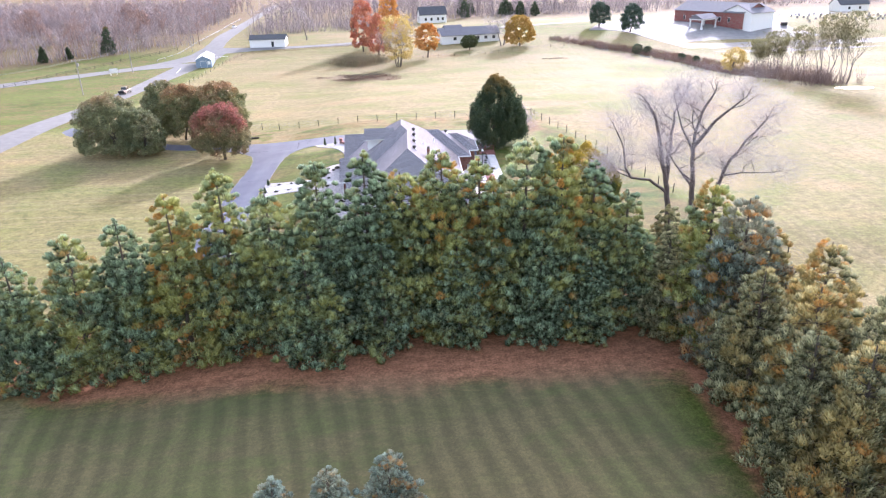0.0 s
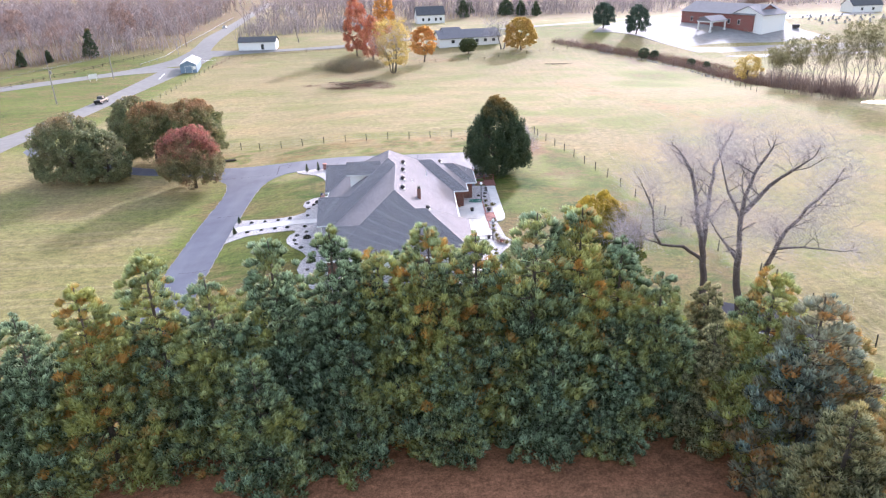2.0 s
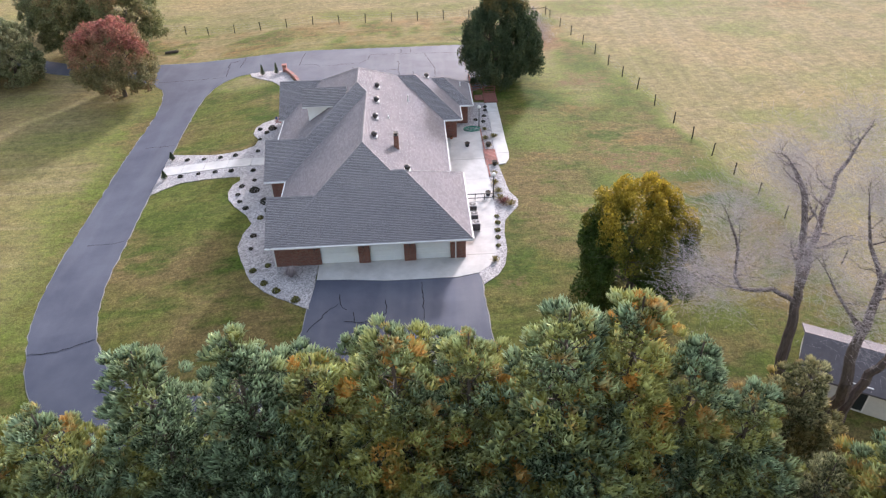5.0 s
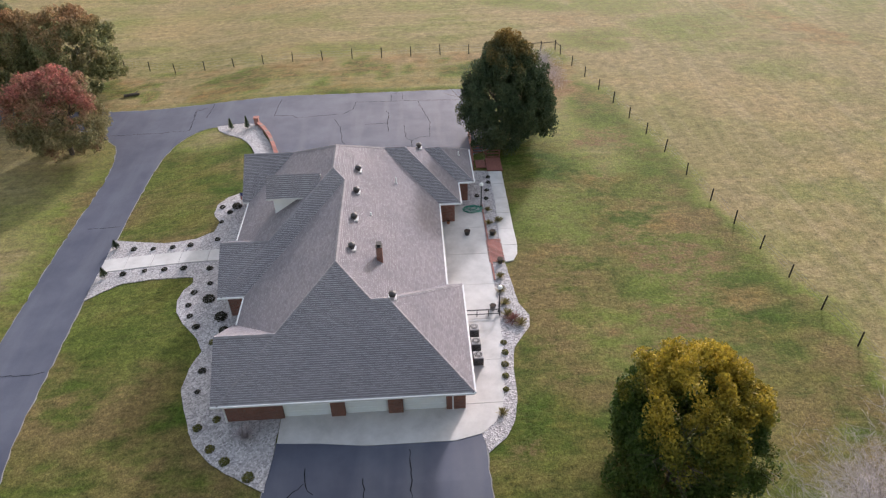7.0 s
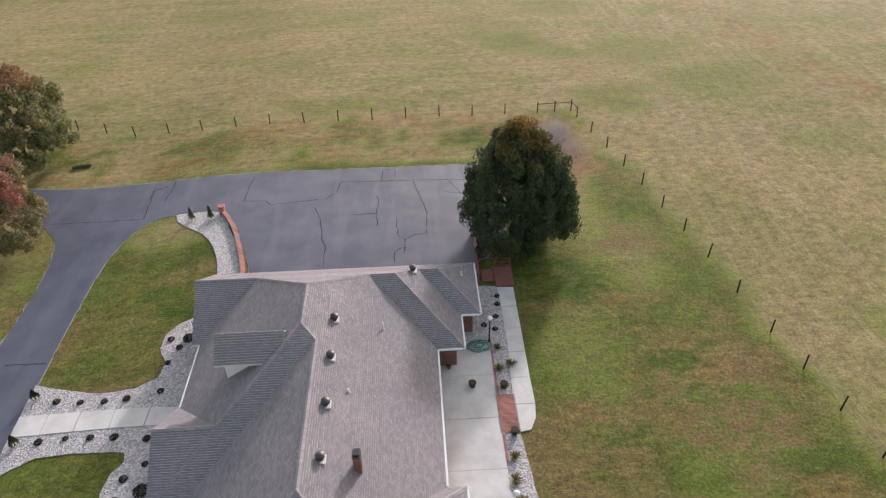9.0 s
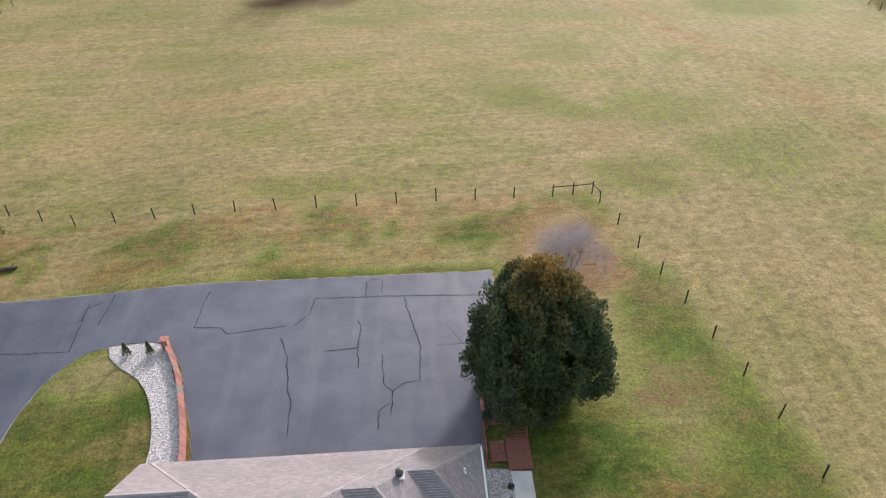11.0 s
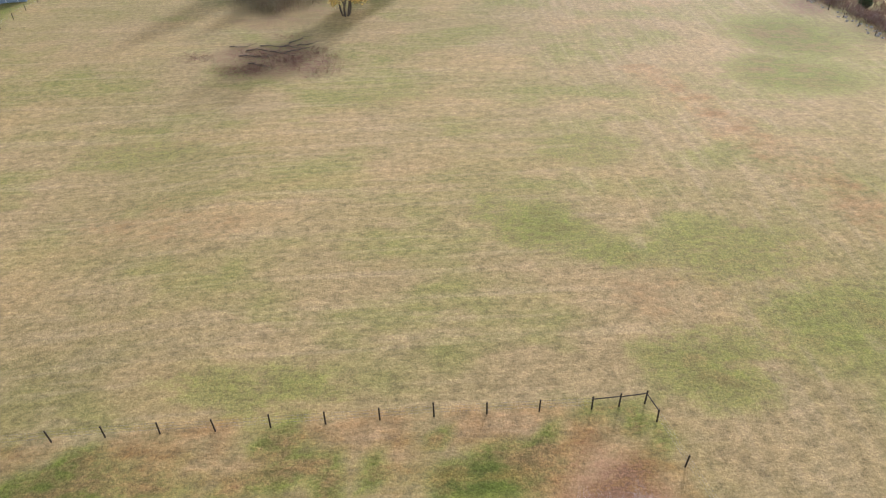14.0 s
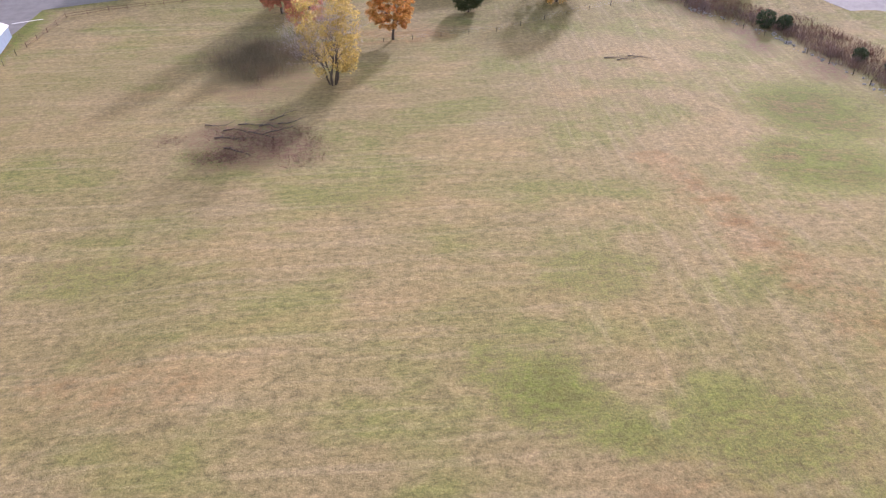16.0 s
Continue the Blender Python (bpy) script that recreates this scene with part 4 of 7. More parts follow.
# ---- yard things ----
def air_conditioner(x, y):
    e = thing("air_conditioner", (x, y, 0.075), "grey outdoor air conditioning unit with round fan grille", "air conditioner", "air conditioners beside the garage")
    part("pad", boxed(-0.42, 0.42, -0.42, 0.42, 0.0, 0.06), M_CONCRETE, e)
    part("cabinet", boxed(-0.36, 0.36, -0.36, 0.36, 0.06, 0.82, bevel=0.04), M_GREYMETAL, e)
    for k in range(9):
        part("louvre", boxed(-0.34, 0.34, -0.375, -0.36, 0.14 + k * 0.07, 0.175 + k * 0.07), M_DARK, e)
    part("fan_well", cone(bmesh.new(), 0.29, 0.29, 0.815, 0.828, 20), M_DARK, e)
    bm = bmesh.new()
    for r in (0.1, 0.19, 0.28):
        for k in range(20):
            a, b = 6.283 * k / 20, 6.283 * (k + 1) / 20
            q = [bm.verts.new((rr * math.cos(t), rr * math.sin(t), 0.845)) for rr, t in ((r, a), (r + 0.022, a), (r + 0.022, b), (r, b))]
            bm.faces.new(q)
    part("grille", bm, M_GREYMETAL, e)
    part("fan_hub", cone(bmesh.new(), 0.09, 0.07, 0.83, 0.87, 12), M_GREYMETAL, e)
    return e


for x, y in ((7.6, 6.75), (7.6, 5.3), (7.65, 3.95)):
    air_conditioner(x, y)


def lamp_post(x, y):
    e = thing("lamp_post", (x, y, 0.06), "black garden lamp post with white globe", "lamp post", "garden lamps by the patio")
    bm = cone(cone(cone(bmesh.new(), 0.13, 0.1, 0, 0.12, 12), 0.06, 0.045, 0.1, 2.2, 10), 0.08, 0.1, 2.16, 2.26, 10)
    part("pole", bm, M_DARK, e)
    bm = bmesh.new()
    bmesh.ops.create_icosphere(bm, subdivisions=3, radius=0.19, matrix=Matrix.Translation((0, 0, 2.42)))
    for fc in bm.faces:
        fc.smooth = True
    part("globe", bm, M_GLOBE, e, "white glass globe")


M_GLOBE = plain("white_globe", (0.85, 0.85, 0.83), 0.25, 0.02)
lamp_post(9.75, 9.1)
lamp_post(9.8, 23.5)

# low dark rail between patio and side yard
rail = thing("garden_rail", (0, 0, 0.075), "low dark metal rail across the patio", "rail")
part("top_bar", boxed(7.1, 9.75, 8.62, 8.69, 0.62, 0.68), M_DARK, rail)
part("lower_bar", boxed(7.1, 9.75, 8.63, 8.68, 0.2, 0.25), M_DARK, rail)
for k in range(4):
    part("post", boxed(7.12 + k * 0.86, 7.18 + k * 0.86, 8.62, 8.69, 0, 0.7), M_DARK, rail)


def pot(x, y, r=0.2, h=0.35, plant=None):
    e = thing("flower_pot", (x, y, 0.075), "dark round flower pot on the patio" + (" with a grassy plant" if plant else ""), "flower pot", "pots round the patio")
    part("pot", cone(cone(bmesh.new(), r * 0.75, r, 0, h, 14), r * 1.08, r * 1.08, h - 0.05, h, 14), M_DARK, e)
    part("soil", cone(bmesh.new(), r * 0.9, r * 0.9, h - 0.01, h + 0.012, 12), M_SOIL, e)
    if plant:
        part("plant", tuft_mesh(plant, 0.42, 0.5, 60), M_DRYGRASS, e)


def tuft_mesh(seed, radius, height, count, width=0.05):
    rnd = random.Random(seed)
    nv, nf = [], []
    for _ in range(count):
        a, t = rnd.uniform(0, 6.28), rnd.uniform(0.1, 1.0)
        tip = Vector((math.cos(a) * radius * t, math.sin(a) * radius * t, height * rnd.uniform(0.5, 1.0) * (1.1 - 0.5 * t)))
        blade(nv, nf, Vector((math.cos(a), math.sin(a), 0)) * radius * 0.1, tip, Vector((-math.sin(a), math.cos(a), 0)) * width)
    return from_lists("tuft", nv, nf)


def shrub_mesh(seed, radius, count, size):
    rnd = random.Random(seed)
    nv, nf = [], []
    for _ in range(count):
        d = Vector((rnd.gauss(0, 1), rnd.gauss(0, 1), abs(rnd.gauss(0, 1)))).normalized()
        p0 = Vector((d.x, d.y, d.z * 0.8)) * radius * (1 - 0.3 * rnd.random() ** 2)
        nrm = (d + Vector((rnd.gauss(0, 0.5), rnd.gauss(0, 0.5), rnd.gauss(0, 0.5)))).normalized()
        u = nrm.orthogonal().normalized() * size * rnd.uniform(0.6, 1.3)
        v = nrm.cross(u)
        n = len(nv)
        nv += [tuple(p0 - u * 0.5), tuple(p0 + v * 0.4), tuple(p0 + u * 0.6), tuple(p0 - v * 0.4)]
        nf.append((n, n + 1, n + 2, n + 3))
    return from_lists("shrub", nv, nf)


def blade(nv, nf, c, tip, across):
    n = len(nv)
    nv += [tuple(c - across * 0.4), tuple(c + across * 0.4), tuple(c + tip * 0.8 + across * 0.7), tuple(c + tip), tuple(c + tip * 0.8 - across * 0.7)]
    nf.append((n, n + 1, n + 2, n + 3, n + 4))


M_SOIL = plain("soil", (0.05, 0.035, 0.025), 0.95, 0.4, 20)
M_DRYGRASS = leaf_material("dry_grass_tuft", (0.16, 0.15, 0.05), (0.26, 0.21, 0.09), patch=2.0)
M_SHRUB = leaf_material("shrub_leaves", (0.105, 0.12, 0.035), (0.20, 0.175, 0.055), patch=2.0)
M_SHRUB_DARK = leaf_material("dark_shrub_leaves", (0.032, 0.036, 0.026), (0.062, 0.055, 0.04), patch=2.0)
M_TEAL = plain("teal_plastic", (0.03, 0.22, 0.16), 0.4, 0.15)
M_TERRA = plain("terracotta", (0.30, 0.12, 0.06), 0.8, 0.15)
pot(8.15, 19.2, 0.26, 0.42)
pot(9.3, 9.4, 0.24, 0.4)
pot(10.35, 19.0, 0.26, 0.42, 4)
pot(10.55, 15.0, 0.24, 0.45, 5)
e = thing("clay_pot", (6.6, 21.0, 0.075), "small terracotta pot beside the porch wall", "flower pot")
part("pot", cone(cone(bmesh.new(), 0.12, 0.17, 0, 0.3, 12), 0.19, 0.19, 0.26, 0.31, 12), M_TERRA, e)
part("soil", cone(bmesh.new(), 0.15, 0.15, 0.29, 0.315, 10), M_SOIL, e)

# coiled green hose
hose = thing("garden_hose", (9.0, 23.0, 0.08), "heaped teal garden hose on the patio", "hose")
hv, hf = [], []
rnd_h = random.Random(3)
prev = None
for k in range(150):
    a = k * 0.33
    r = 0.5 + 0.28 * math.sin(k * 0.23) * rnd_h.uniform(0.7, 1.2)
    p = Vector((math.cos(a) * r * 1.25, math.sin(a) * r * 0.8, 0.03 + 0.16 * (1 - min(1, r / 0.8)) + 0.012 * (k % 9)))
    if prev is not None:
        tube(hv, hf, prev, p, 0.022, 0.022, 5)
    prev = p
part("coil", from_lists("coil", hv, hf), M_TEAL, hose)

SHRUBS = [shrub_mesh(41, 0.34, 220, 0.11), shrub_mesh(42, 0.42, 260, 0.12), shrub_mesh(43, 0.26, 160, 0.1)]


def shrub(x, y, k, material, label, size=1.0, category="shrub", group="shrubs in the gravel beds"):
    me = SHRUBS[k].copy()
    me.materials.append(material)
    e = thing("shrub", (x, y, ground_z(x, y) + 0.05), label, category, group, random.uniform(0, 360))
    e.scale = (size, size, size)
    part("leaves", me, material, e)


for x, y in ((-21.5, 20.6), (-19.6, 20.2), (-17.8, 20.0), (-16.2, 20.0), (-13.9, 20.4), (-21.35, 17.1), (-19.5, 17.1), (-17.7, 16.9), (-16.0, 16.7), (-13.7, 16.3), (-13.25, 14.3), (-14.3, 13.3), (-14.4, 11.8), (-14.0, 10.5), (-13.2, 9.2), (-10.4, 8.6), (-14.1, 23.1), (-12.7, 27.6), (-13.6, 24.6), (-14.5, 25.6), (-11.6, 2.7), (-11.7, 4.6), (-10.2, 26.9)):
    shrub(x, y, 2, M_SHRUB_DARK, "small dark dormant shrub in the gravel", 0.75 + 0.4 * random.random())
for x, y, s in ((-12.9, 12.3, 1.15), (-11.5, 10.1, 1.2), (-13.1, 25.5, 1.1), (-11.0, 8.6, 0.9)):
    shrub(x, y, 1, M_SHRUB_DARK, "rounded nearly black shrub in the gravel", s)
for x, y, s in ((-10.9, -0.4, 0.9), (-9.75, -2.1, 0.95), (-8.65, -3.1, 1.0), (-7.0, -4.3, 1.1), (-9.8, 0.2, 0.8), (-11.55, 7.4, 0.9), (9.68, 5.8, 0.72), (9.66, 4.8, 0.8), (9.5, 3.65, 0.85), (9.42, 2.6, 0.75), (9.3, 1.4, 0.68)):
    shrub(x, y, 0, M_SHRUB, "small rounded green and bronze shrub", s)
for x, y, s in ((11.1, 21.0, 1.0), (10.2, 20.7, 0.9), (10.3, 13.2, 1.0), (10.15, 11.5, 1.0), (10.3, 10.0, 1.0), (10.3, 8.7, 1.1), (10.35, 22.8, 0.8), (8.8, -0.6, 0.9), (11.2, 7.6, 1.2)):
    e = thing("ornamental_grass", (x, y, ground_z(x, y) + 0.05), "tuft of dry ornamental grass in the gravel", "grass tuft", "grass tufts by the patio", random.uniform(0, 360))
    part("blades", tuft_mesh(int(x * 10 + y), 0.5 * s, 0.5 * s, 70, 0.04), M_DRYGRASS, e)
for x, y in ((10.9, 27.6), (10.6, 26.2), (10.4, 24.8), (11.0, 28.6), (9.6, 25.3)):
    shrub(x, y, 2, M_SHRUB_DARK, "small dark dormant shrub in the gravel", 0.9)


M_BARBERRY = leaf_material("dull_red_twigs", (0.15, 0.06, 0.055), (0.22, 0.10, 0.085), patch=2.0)
e = thing("barberry_bush", (10.7, 8.1, ground_z(10.7, 8.1) + 0.05), "spreading dull red barberry bush in the gravel", "shrub")
part("twigs", tuft_mesh(61, 0.9, 0.45, 230, 0.018), M_BARBERRY, e)
e = thing("dormant_bush", (-7.7, -1.3, ground_z(-7.7, -1.3) + 0.05), "leafless grey bush in the gravel", "shrub")
part("twigs", tuft_mesh(62, 0.8, 1.0, 240, 0.016), M_TWIG, e)

# small flag on a stand beside the front bed
flag = thing("garden_flag", (-12.75, 26.0, ground_z(-12.75, 26.0) + 0.06), "small red and white striped garden flag on a black stand", "flag")
part("pole", cone(bmesh.new(), 0.016, 0.012, -0.1, 1.25, 8), M_DARK, flag)
part("arm", boxed(0.0, 0.62, -0.01, 0.01, 1.18, 1.2), M_DARK, flag)
M_FLAGRED, M_FLAGWHITE, M_FLAGBLUE = plain("red_cloth", (0.42, 0.06, 0.07), 0.8, 0.1), plain("white_cloth", (0.7, 0.68, 0.66), 0.8, 0.06), plain("blue_cloth", (0.06, 0.08, 0.22), 0.8, 0.1)
for k in range(7):
    part("stripe", boxed(0.05 + k * 0.076, 0.05 + (k + 1) * 0.076, -0.004, 0.004, 0.42, 1.17), M_FLAGWHITE if k % 2 else M_FLAGRED, flag, "" if k else "striped cloth")
part("canton", boxed(0.05, 0.28, -0.009, -0.005, 0.86, 1.17), M_FLAGBLUE, flag, "blue cloth corner")


def dwarf_spruce(x, y, h):
    e = thing("dwarf_spruce", (x, y, ground_z(x, y) + 0.05), "narrow dwarf spruce in white gravel", "conifer", "dwarf spruces")
    rnd = random.Random(int(h * 100))
    nv, nf = [], []
    for _ in range(420):
        z = rnd.random() ** 1.2
        a = rnd.uniform(0, 6.28)
        r = 0.34 * (1 - z) ** 0.8 * rnd.uniform(0.7, 1.05) + 0.02
        c = Vector((math.cos(a) * r * 0.6, math.sin(a) * r * 0.6, 0.08 + z * h))
        blade(nv, nf, c, Vector((math.cos(a) * r * 0.5, math.sin(a) * r * 0.5, 0.14)), Vector((-math.sin(a), math.cos(a), 0)) * 0.04)
    part("foliage", from_lists("foliage", nv, nf), M_CEDAR, e)
    part("trunk", cone(bmesh.new(), 0.04, 0.02, 0, h * 0.7, 6), M_BARK, e)


dwarf_spruce(-16.9, 42.3, 1.25)
dwarf_spruce(-15.0, 42.1, 1.35)
dwarf_spruce(-23.3, 21.2, 0.8)
dwarf_spruce(-23.0, 17.15, 0.85)

# curved brick wall by the island, with cap and end pillar
WALL = [(-13.9, 42.7), (-13.0, 41.2), (-12.0, 39.0), (-11.2, 36.6), (-10.5, 34.2), (-10.0, 31.8), (-9.8, 29.8)]
low_wall = thing("brick_wall", (0, 0, 0), "low curved brick wall with a flat brick cap", "garden wall")
for (x0, y0), (x1, y1) in zip(WALL, WALL[1:]):
    d = Vector((x1 - x0, y1 - y0, 0))
    s = d.normalized().cross(Vector((0, 0, 1)))
    for name, half, z0, z1, over in (("wall_section", 0.14, -1.0, 0.42, 0.0), ("cap_course", 0.2, 0.42, 0.49, 0.01)):
        bm = bmesh.new()
        ring = [Vector((x0, y0, 0)) - d.normalized() * over, Vector((x1, y1, 0)) + d.normalized() * over]
        vs = [bm.verts.new(p + s * k * half + Vector((0, 0, z + (ground_z(p.x, p.y) if z > 0 else 0)))) for z in (z0, z1) for p in ring for k in (-1, 1)]
        for f4 in ((0, 1, 3, 2), (4, 6, 7, 5), (0, 4, 5, 1), (2, 3, 7, 6), (0, 2, 6, 4), (1, 5, 7, 3)):
            bm.faces.new([vs[i] for i in f4])
        bmesh.ops.recalc_face_normals(bm, faces=bm.faces[:])
        part(name, bm, M_PAVER, low_wall)
part("end_pillar", box(boxed(-14.25, -13.75, 42.55, 43.05, -1.2, 0.62), -14.32, -13.68, 42.48, 43.12, 0.62, 0.72, bevel=0.02), M_PAVER, low_wall)

# brick landing, pieces in a running bond
landing = tagged(part("brick_landing", boxed(9.66, 10.88, 15.1, 18.35, -0.3, 0.085), M_CONCRETE), "pink brick landing between patio and walk", "paving", kind="structure")
brick_me = mesh_of("brick", boxed(-0.097, 0.097, -0.046, 0.046, 0.0, 0.045, bevel=0.006))
brick_me.materials.append(M_PAVER)
for j in range(30):
    for i in range(6):
        b = new("brick", brick_me)
        b.parent = landing
        b.location = (9.77 + i * 0.205 + (0.1 if j % 2 else 0), 15.18 + j * 0.106, 0.078 + 0.006 * random.random())

# wooden deck and steps beside the rear corner
M_DECK = plain("stained_deck_wood", (0.21, 0.085, 0.068), 0.75, 0.35, 5, bump=0.3)
deck = thing("wood_deck", (0, 0, 0), "red-brown wooden deck with a railing at the back corner", "deck")
part("deck_frame", boxed(11.05, 12.6, 29.75, 32.2, -0.2, 0.16), M_DECK, deck)
for k in range(10):
    part("deck_board", boxed(11.05 + k * 0.156, 11.05 + k * 0.156 + 0.146, 29.72, 32.25, 0.16, 0.195, bevel=0.006), M_DECK, deck)
for k in range(5):
    part("stair_tread", boxed(10.0, 11.0, 30.4 + k * 0.34, 30.72 + k * 0.34, 0.1 - k * 0.02, 0.14 - k * 0.02, bevel=0.006), M_DECK, deck)
for x, y in ((9.7, 30.4), (9.7, 33.3), (11.2, 33.3), (11.2, 32.3), (12.55, 32.3), (9.7, 31.9)):
    part("railing_post", boxed(x - 0.05, x + 0.05, y - 0.05, y + 0.05, -0.3, 1.0), M_DECK, deck)
for x0, x1, y0, y1 in ((9.65, 11.25, 33.25, 33.35), (11.15, 12.6, 32.25, 32.35), (9.65, 9.75, 30.4, 33.3)):
    for z in (0.25, 0.6, 0.94):
        part("railing_bar", boxed(x0, x1, y0, y1, z, z + 0.06), M_DECK, deck)
curb = tagged(part("curb", boxed(9.75, 9.95, 33.5, 37.6, -0.3, 0.5), M_PAVER), "low brick retaining edge beside the rear driveway", "curb", kind="structure")

# sealed cracks in the asphalt
def crack(points, width=0.058):
    bm = bmesh.new()
    pts = []
    rnd = random.Random(int(points[0][0] * 100))
    for (x0, y0), (x1, y1) in zip(points, points[1:]):
        n = max(2, int(math.dist((x0, y0), (x1, y1)) / 0.35))
        pts += [(x0 + (x1 - x0) * k / n + rnd.gauss(0, 0.045), y0 + (y1 - y0) * k / n + rnd.gauss(0, 0.045)) for k in range(n)]
    pts.append(points[-1])
    rows = []
    for i, (x, y) in enumerate(pts):
        x2, y2 = pts[min(i + 1, len(pts) - 1)]
        x1, y1 = pts[max(i - 1, 0)]
        d = Vector((x2 - x1, y2 - y1, 0)).normalized().cross(Vector((0, 0, 1))) * width / 2 * rnd.uniform(0.5, 1.3)
        z = ground_z(x, y) + 0.058
        rows.append((bm.verts.new((x + d.x, y + d.y, z)), bm.verts.new((x - d.x, y - d.y, z))))
    for (a, b), (c, d) in zip(rows, rows[1:]):
        bm.faces.new((a, b, d, c))
    return bm


M_TAR = plain("crack_sealer", (0.012, 0.012, 0.016), 0.9, 0.3, 4, 0.0, 0.1)
seams = tagged(new("crack_sealant"), "black sealer lines over cracks in the asphalt", "crack sealant", kind="structure")
CRACKS = [
    [(2.7, -2.9), (2.8, -5.1), (2.8, -7.2), (2.0, -7.8), (2.0, -9.3), (2.0, -10.3)],
    [(-3.1, -6.9), (-1.8, -7.1), (-0.8, -6.9), (-0.0, -6.2), (-0.1, -4.8)],
    [(-0.8, -6.9), (-0.0, -7.4), (0.9, -7.7), (2.0, -7.8)],
    [(-2.4, -7.0), (-2.5, -6.0)],
    [(-1.6, -7.1), (-1.6, -7.6), (-1.1, -7.9), (-1.0, -9.3), (-1.8, -10.2)],
    [(-3.7, -3.9), (-3.5, -5.1), (-3.0, -5.7)],
    [(-3.7, -5.0), (-4.7, -6.1), (-5.8, -7.8)],
    [(2.3, -10.1), (3.4, -9.3)],
    [(-31.6, 44.5), (-28.0, 44.4), (-22.1, 43.7)],
    [(-22.1, 43.7), (-22.3, 45.9), (-22.6, 49.7)],
    [(-12.3, 44.9), (-12.3, 47.2), (-12.1, 49.6)],
]
CRACKS += [
    [(-12.3, 44.9), (-10.1, 44.6), (-9.5, 43.9), (-5.0, 44.5)],
    [(-5.2, 43.0), (-4.4, 41.0), (-3.9, 37.4), (-3.6, 36.5), (-3.5, 33.4)],
    [(4.5, 47.3), (5.3, 43.5), (5.8, 41.1), (5.6, 37.8), (4.5, 37.6), (3.6, 36.9), (3.5, 34.7)],
    [(2.8, 40.6), (3.0, 37.5), (3.6, 36.9)],
    [(3.5, 35.8), (2.7, 35.2), (2.6, 33.5)],
    [(-2.9, 47.8), (4.5, 47.6), (11.8, 47.1)],
    [(1.3, 47.8), (1.3, 49.6), (1.8, 50.1), (2.6, 50.0), (2.7, 48.1)],
    [(-3.0, 47.8), (-3.2, 45.8), (-4.3, 44.5)],
    [(0.7, 44.9), (1.1, 43.9), (0.9, 41.5), (1.0, 39.2)],
    [(0.9, 41.5), (-0.2, 41.4), (-1.6, 41.3)],
    [(-22.5, 47.3), (-22.7, 49.0), (-21.3, 49.7)],
    [(-20.8, 46.6), (-20.6, 49.0), (-20.7, 50.6)],
    [(-26.7, -7.1), (-24.4, -7.1), (-21.8, -6.4)],
    [(-27.1, 6.6), (-25.0, 6.4), (-23.8, 6.5)],
    [(-27.4, 25.2), (-24.1, 24.8)],
]
for line in CRACKS:
    part("sealer_line", crack(line), M_TAR, seams)


